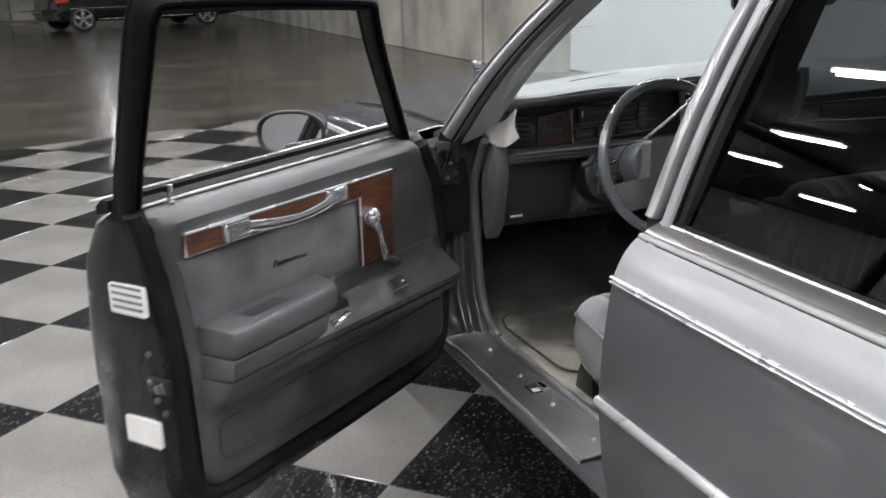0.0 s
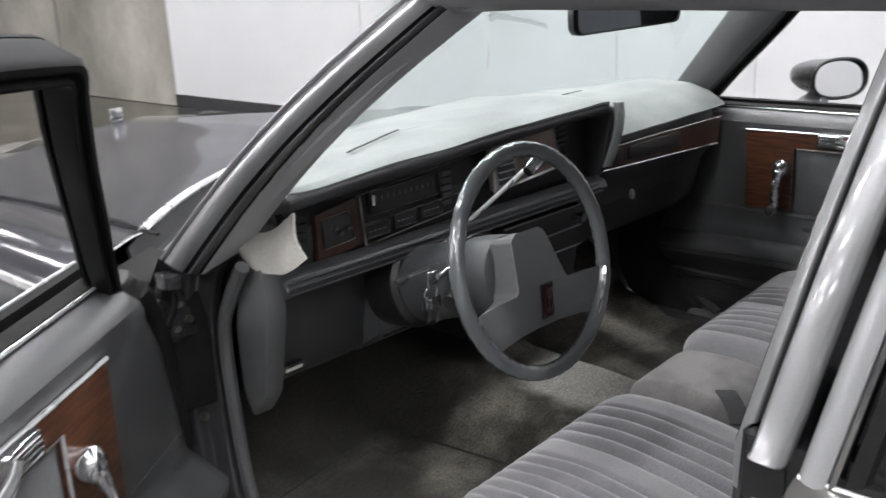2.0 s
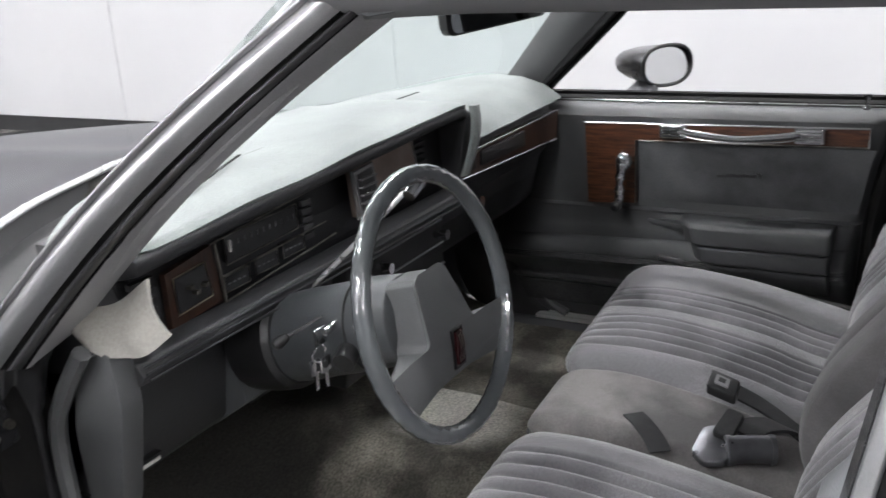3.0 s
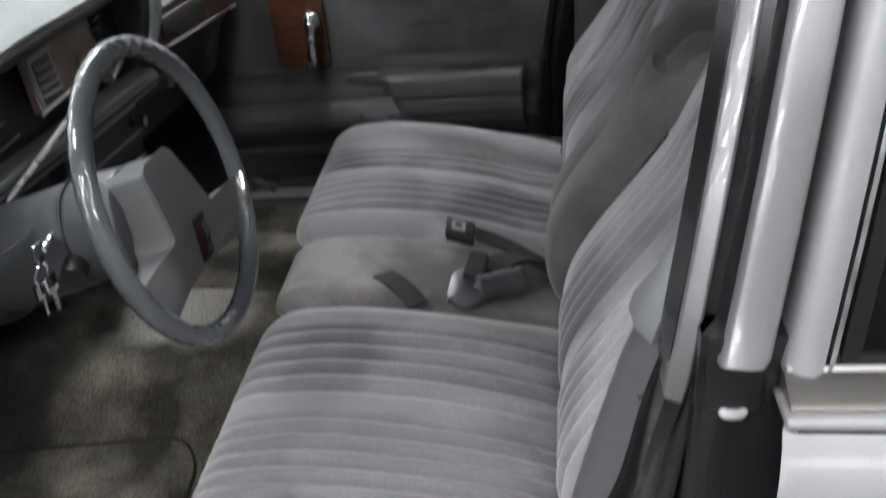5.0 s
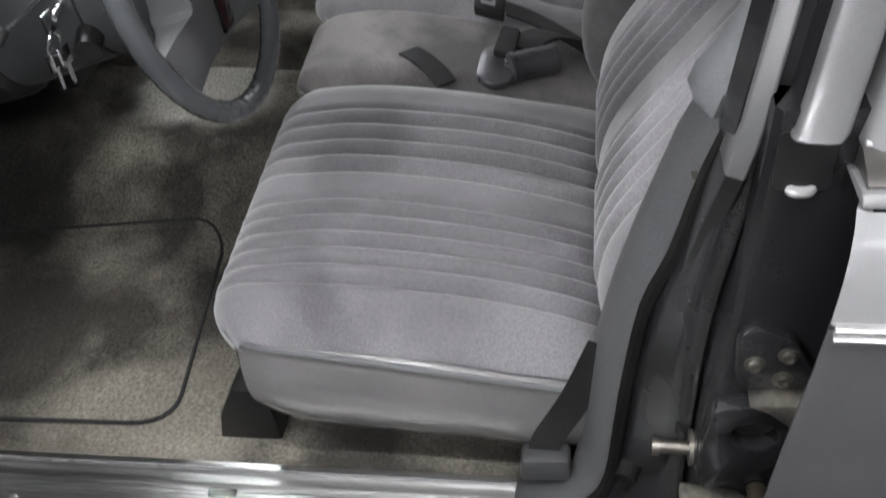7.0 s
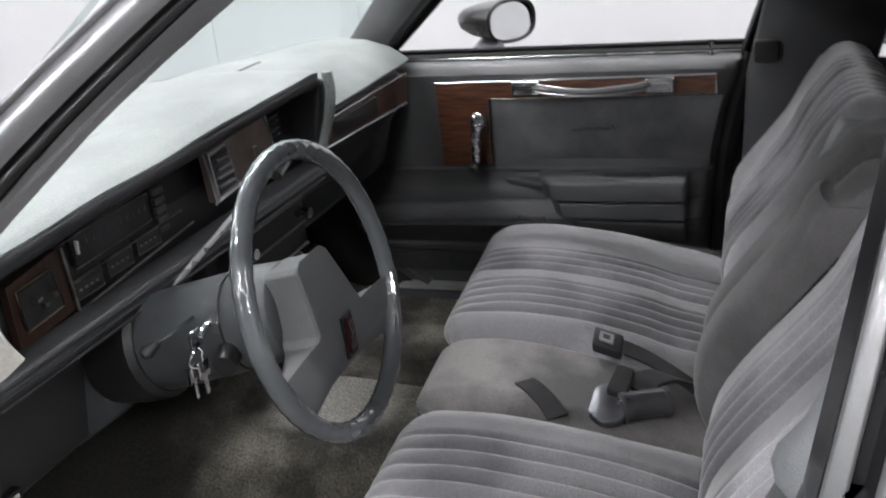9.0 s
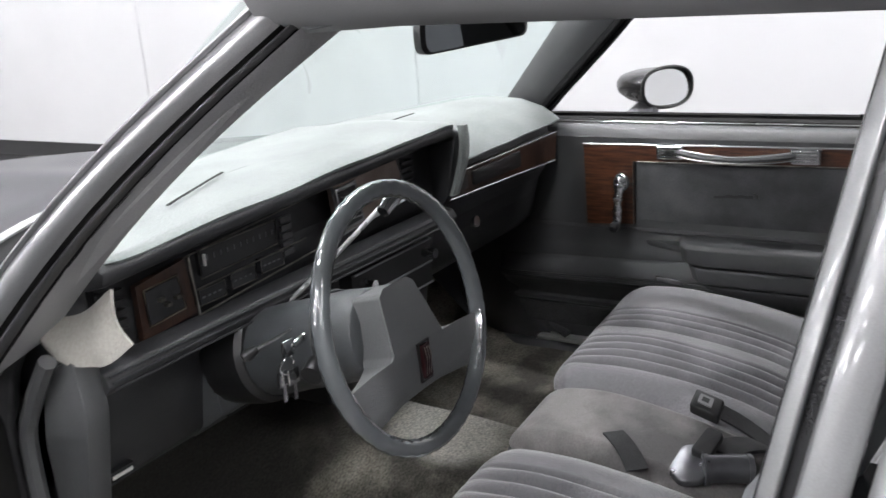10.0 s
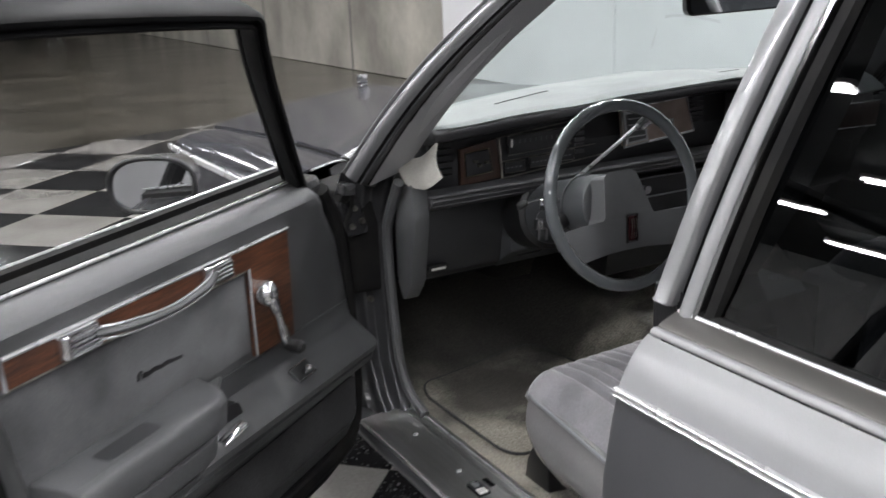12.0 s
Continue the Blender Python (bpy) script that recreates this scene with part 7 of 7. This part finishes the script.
def parked_car(x, y, label):
    """A dark saloon standing across the hall, its flank to the camera; x is the middle of its tail wheel."""
    t = thing("parked_car", label, "car", (x, y, 0))
    body = [(-0.62, 0.30, 0.62), (-0.60, 0.28, 0.92), (-0.45, 0.27, 1.0), (0.55, 0.26, 1.02), (2.4, 0.24, 0.98), (3.9, 0.26, 0.92), (4.45, 0.30, 0.80), (4.52, 0.34, 0.60)]
    made("body", lambda bm: loft(bm, [[(px, 0.0, lo), (px, -0.04, lo + (hi - lo) * 0.5), (px, 0.04, hi - 0.03), (px, 0.12, hi), (px, 1.68, hi), (px, 1.78, hi - 0.05), (px, 1.82, lo + 0.2), (px, 1.78, lo)] for px, lo, hi in body]), CAR_BLACK, t, bevel=0.01)
    made("cabin", lambda bm: loft(bm, [[(0.15 + 0.55 * k, 0.10 + 0.16 * k, 0.98 + 0.45 * k), (3.05 - 0.75 * k, 0.10 + 0.16 * k, 0.98 + 0.45 * k), (3.05 - 0.75 * k, 1.68 - 0.16 * k, 0.98 + 0.45 * k), (0.15 + 0.55 * k, 1.68 - 0.16 * k, 0.98 + 0.45 * k)] for k in (0, 0.5, 0.92, 1.0)]), CAR_BLACK, t, bevel=0.02)
    for x0, x1 in ((0.45, 1.35), (1.42, 2.4)):
        made("side_window", lambda bm: prism(bm, [(x0, 1.03), (x1, 1.03), (x1 - 0.12, 1.36), (x0 + 0.12, 1.36)], lambda u, v, w: (u, 0.10 + 0.16 * (v - 0.98) / 0.45 - w, v), -0.01, 0.012), GLASS_DARK, t)
    made("side_strip", lambda bm: box(bm, (-0.3, -0.052, 0.60), (4.1, -0.036, 0.615)), BRIGHT, t)
    made("sill_strip", lambda bm: box(bm, (0.42, -0.03, 0.30), (3.1, -0.012, 0.325)), BRIGHT, t)
    made("tail_lamp", lambda bm: box(bm, (-0.64, -0.01, 0.74), (-0.30, 0.10, 0.86)), material("red_lamp_glass", (0.5, 0.05, 0.02), 0.2, 0, (0.4, 0.04, 0.02), 10), t, "red tail lamp glass", bevel=0.02)
    made("bumper", lambda bm: box(bm, (-0.70, 0.02, 0.42), (-0.52, 1.76, 0.58)), CAR_BLACK, t, bevel=0.04)
    made("bright_trim", lambda bm: box(bm, (-0.66, -0.004, 0.88), (-0.40, 0.05, 0.92)), BRIGHT, t, bevel=0.005)
    for px in (0.0, 3.55):
        made("wheel_arch", lambda bm: loft(bm, [[(px + r * math.cos(a * math.pi / 14), o, 0.335 + r * math.sin(a * math.pi / 14)) for a in range(15)] for o, r in ((-0.05, 0.39), (0.0, 0.40), (0.2, 0.38))], caps=False), BLACK, t)
        wheel_at("wheel", px, 0.08, t, -1)
        wheel_at("wheel", px, 1.70, t, 1)
    return t


far_car = parked_car(-1.30, 25.75, "black saloon with bright five-spoke rims at the far end")
far_car.rotation_euler = (0, 0, radians(20))
trolley = thing("trolley", "dark wheeled trolley with shelves at the hall's far end", "trolley", (-3.05, 25.9, 0))
for z in (0.25, 0.55, 0.85, 1.15):
    made("shelf", lambda bm: box(bm, (0, 0, z), (0.75, 0.5, z + 0.025)), BLACK, trolley)
    made("shelf_edge", lambda bm: box(bm, (0.0, -0.012, z + 0.005), (0.32, -0.002, z + 0.02)), ZINC, trolley)
for x, y in ((0, 0), (0.72, 0), (0, 0.47), (0.72, 0.47)):
    made("post", lambda bm: box(bm, (x, y, 0.12), (x + 0.03, y + 0.03, 1.3)), BLACK, trolley)
    made("castor", lambda bm: tube(bm, [(x + 0.005, y + 0.015, 0.06), (x + 0.03, y + 0.015, 0.06)], 0.06, 12), TYRE, trolley)

# ---- chequered tiles ----
TILE, OX, OY = 0.61, -1.955, 1.735
D = TILE / math.sqrt(2)


def clip(poly, keep):
    """Cuts an outline by a line: keep gives a signed distance."""
    out = []
    for a, b in zip(poly, poly[1:] + poly[:1]):
        da, db = keep(a), keep(b)
        if da >= 0:
            out.append(a)
        if da * db < 0:
            t = da / (da - db)
            out.append((a[0] + (b[0] - a[0]) * t, a[1] + (b[1] - a[1]) * t))
    return out


def tile_mesh(name, poly, mat):
    bm = bmesh.new()
    cx, cy = sum(p[0] for p in poly) / len(poly), sum(p[1] for p in poly) / len(poly)
    rings = [[(cx + (x - cx) * k, cy + (y - cy) * k, z) for x, y in poly] for k, z in ((0.9975, -0.007), (0.9975, -0.0006), (0.993, 0.0))]
    loft(bm, rings)
    me = bpy.data.meshes.new(name)
    bmesh.ops.recalc_face_normals(bm, faces=bm.faces)
    bm.to_mesh(me)
    bm.free()
    me.materials.append(mat)
    return me


diamond = [(D, 0), (0, D), (-D, 0), (0, -D)]
whole = {0: tile_mesh("tile", diamond, TILE_LIGHT), 1: tile_mesh("tile", diamond, TILE_DARK)}
bed = made("tile_bed", lambda bm: prism(bm, [(HX0, HY0), (HX1, HY0), (HX1, edge_y(HX1)), (HX0, edge_y(HX0))], lambda u, v, w: (u, v, w), -0.009, -0.0045), GROUT, floor, smooth=False)
rest = {0: bmesh.new(), 1: bmesh.new()}
for i in range(-34, 15):
    for j in range(-40, 22):
        if (i + j) % 2 == 0:
            continue
        cx, cy = OX + D * i, OY + D * j
        kind = 0 if i % 2 == 0 else 1
        poly = [(cx + a, cy + b) for a, b in diamond]
        full = clip(clip(poly, lambda p: edge_y(p[0]) - 0.004 - p[1]), lambda p: HX1 - 0.002 - p[0])
        full = clip(full, lambda p: p[1] - HY0) if full else full
        full = clip(full, lambda p: p[0] - HX0) if full else full
        if len(full) < 3:
            continue
        near = -3.6 < cx < 3.9 and -1.0 < cy < 8.6
        if not near:
            b = rest[kind]
            vs = [b.verts.new((x * 0.9965 + sum(p[0] for p in full) / len(full) * 0.0035, y * 0.9965 + sum(p[1] for p in full) / len(full) * 0.0035, 0.0)) for x, y in full]
            b.faces.new(vs)
            continue
        if len(full) == 4 and full == poly:
            ob = new("tile", whole[kind])
            ob.location = (cx, cy, 0)
        else:
            ob = new("tile", tile_mesh("tile", full, TILE_LIGHT if kind == 0 else TILE_DARK))
        ob.parent = floor
for kind in (0, 1):
    ob = part("tile_field", rest[kind], TILE_DARK if kind else TILE_LIGHT, floor, smooth=False)
    tagged(ob, "", "", "", "stuff")
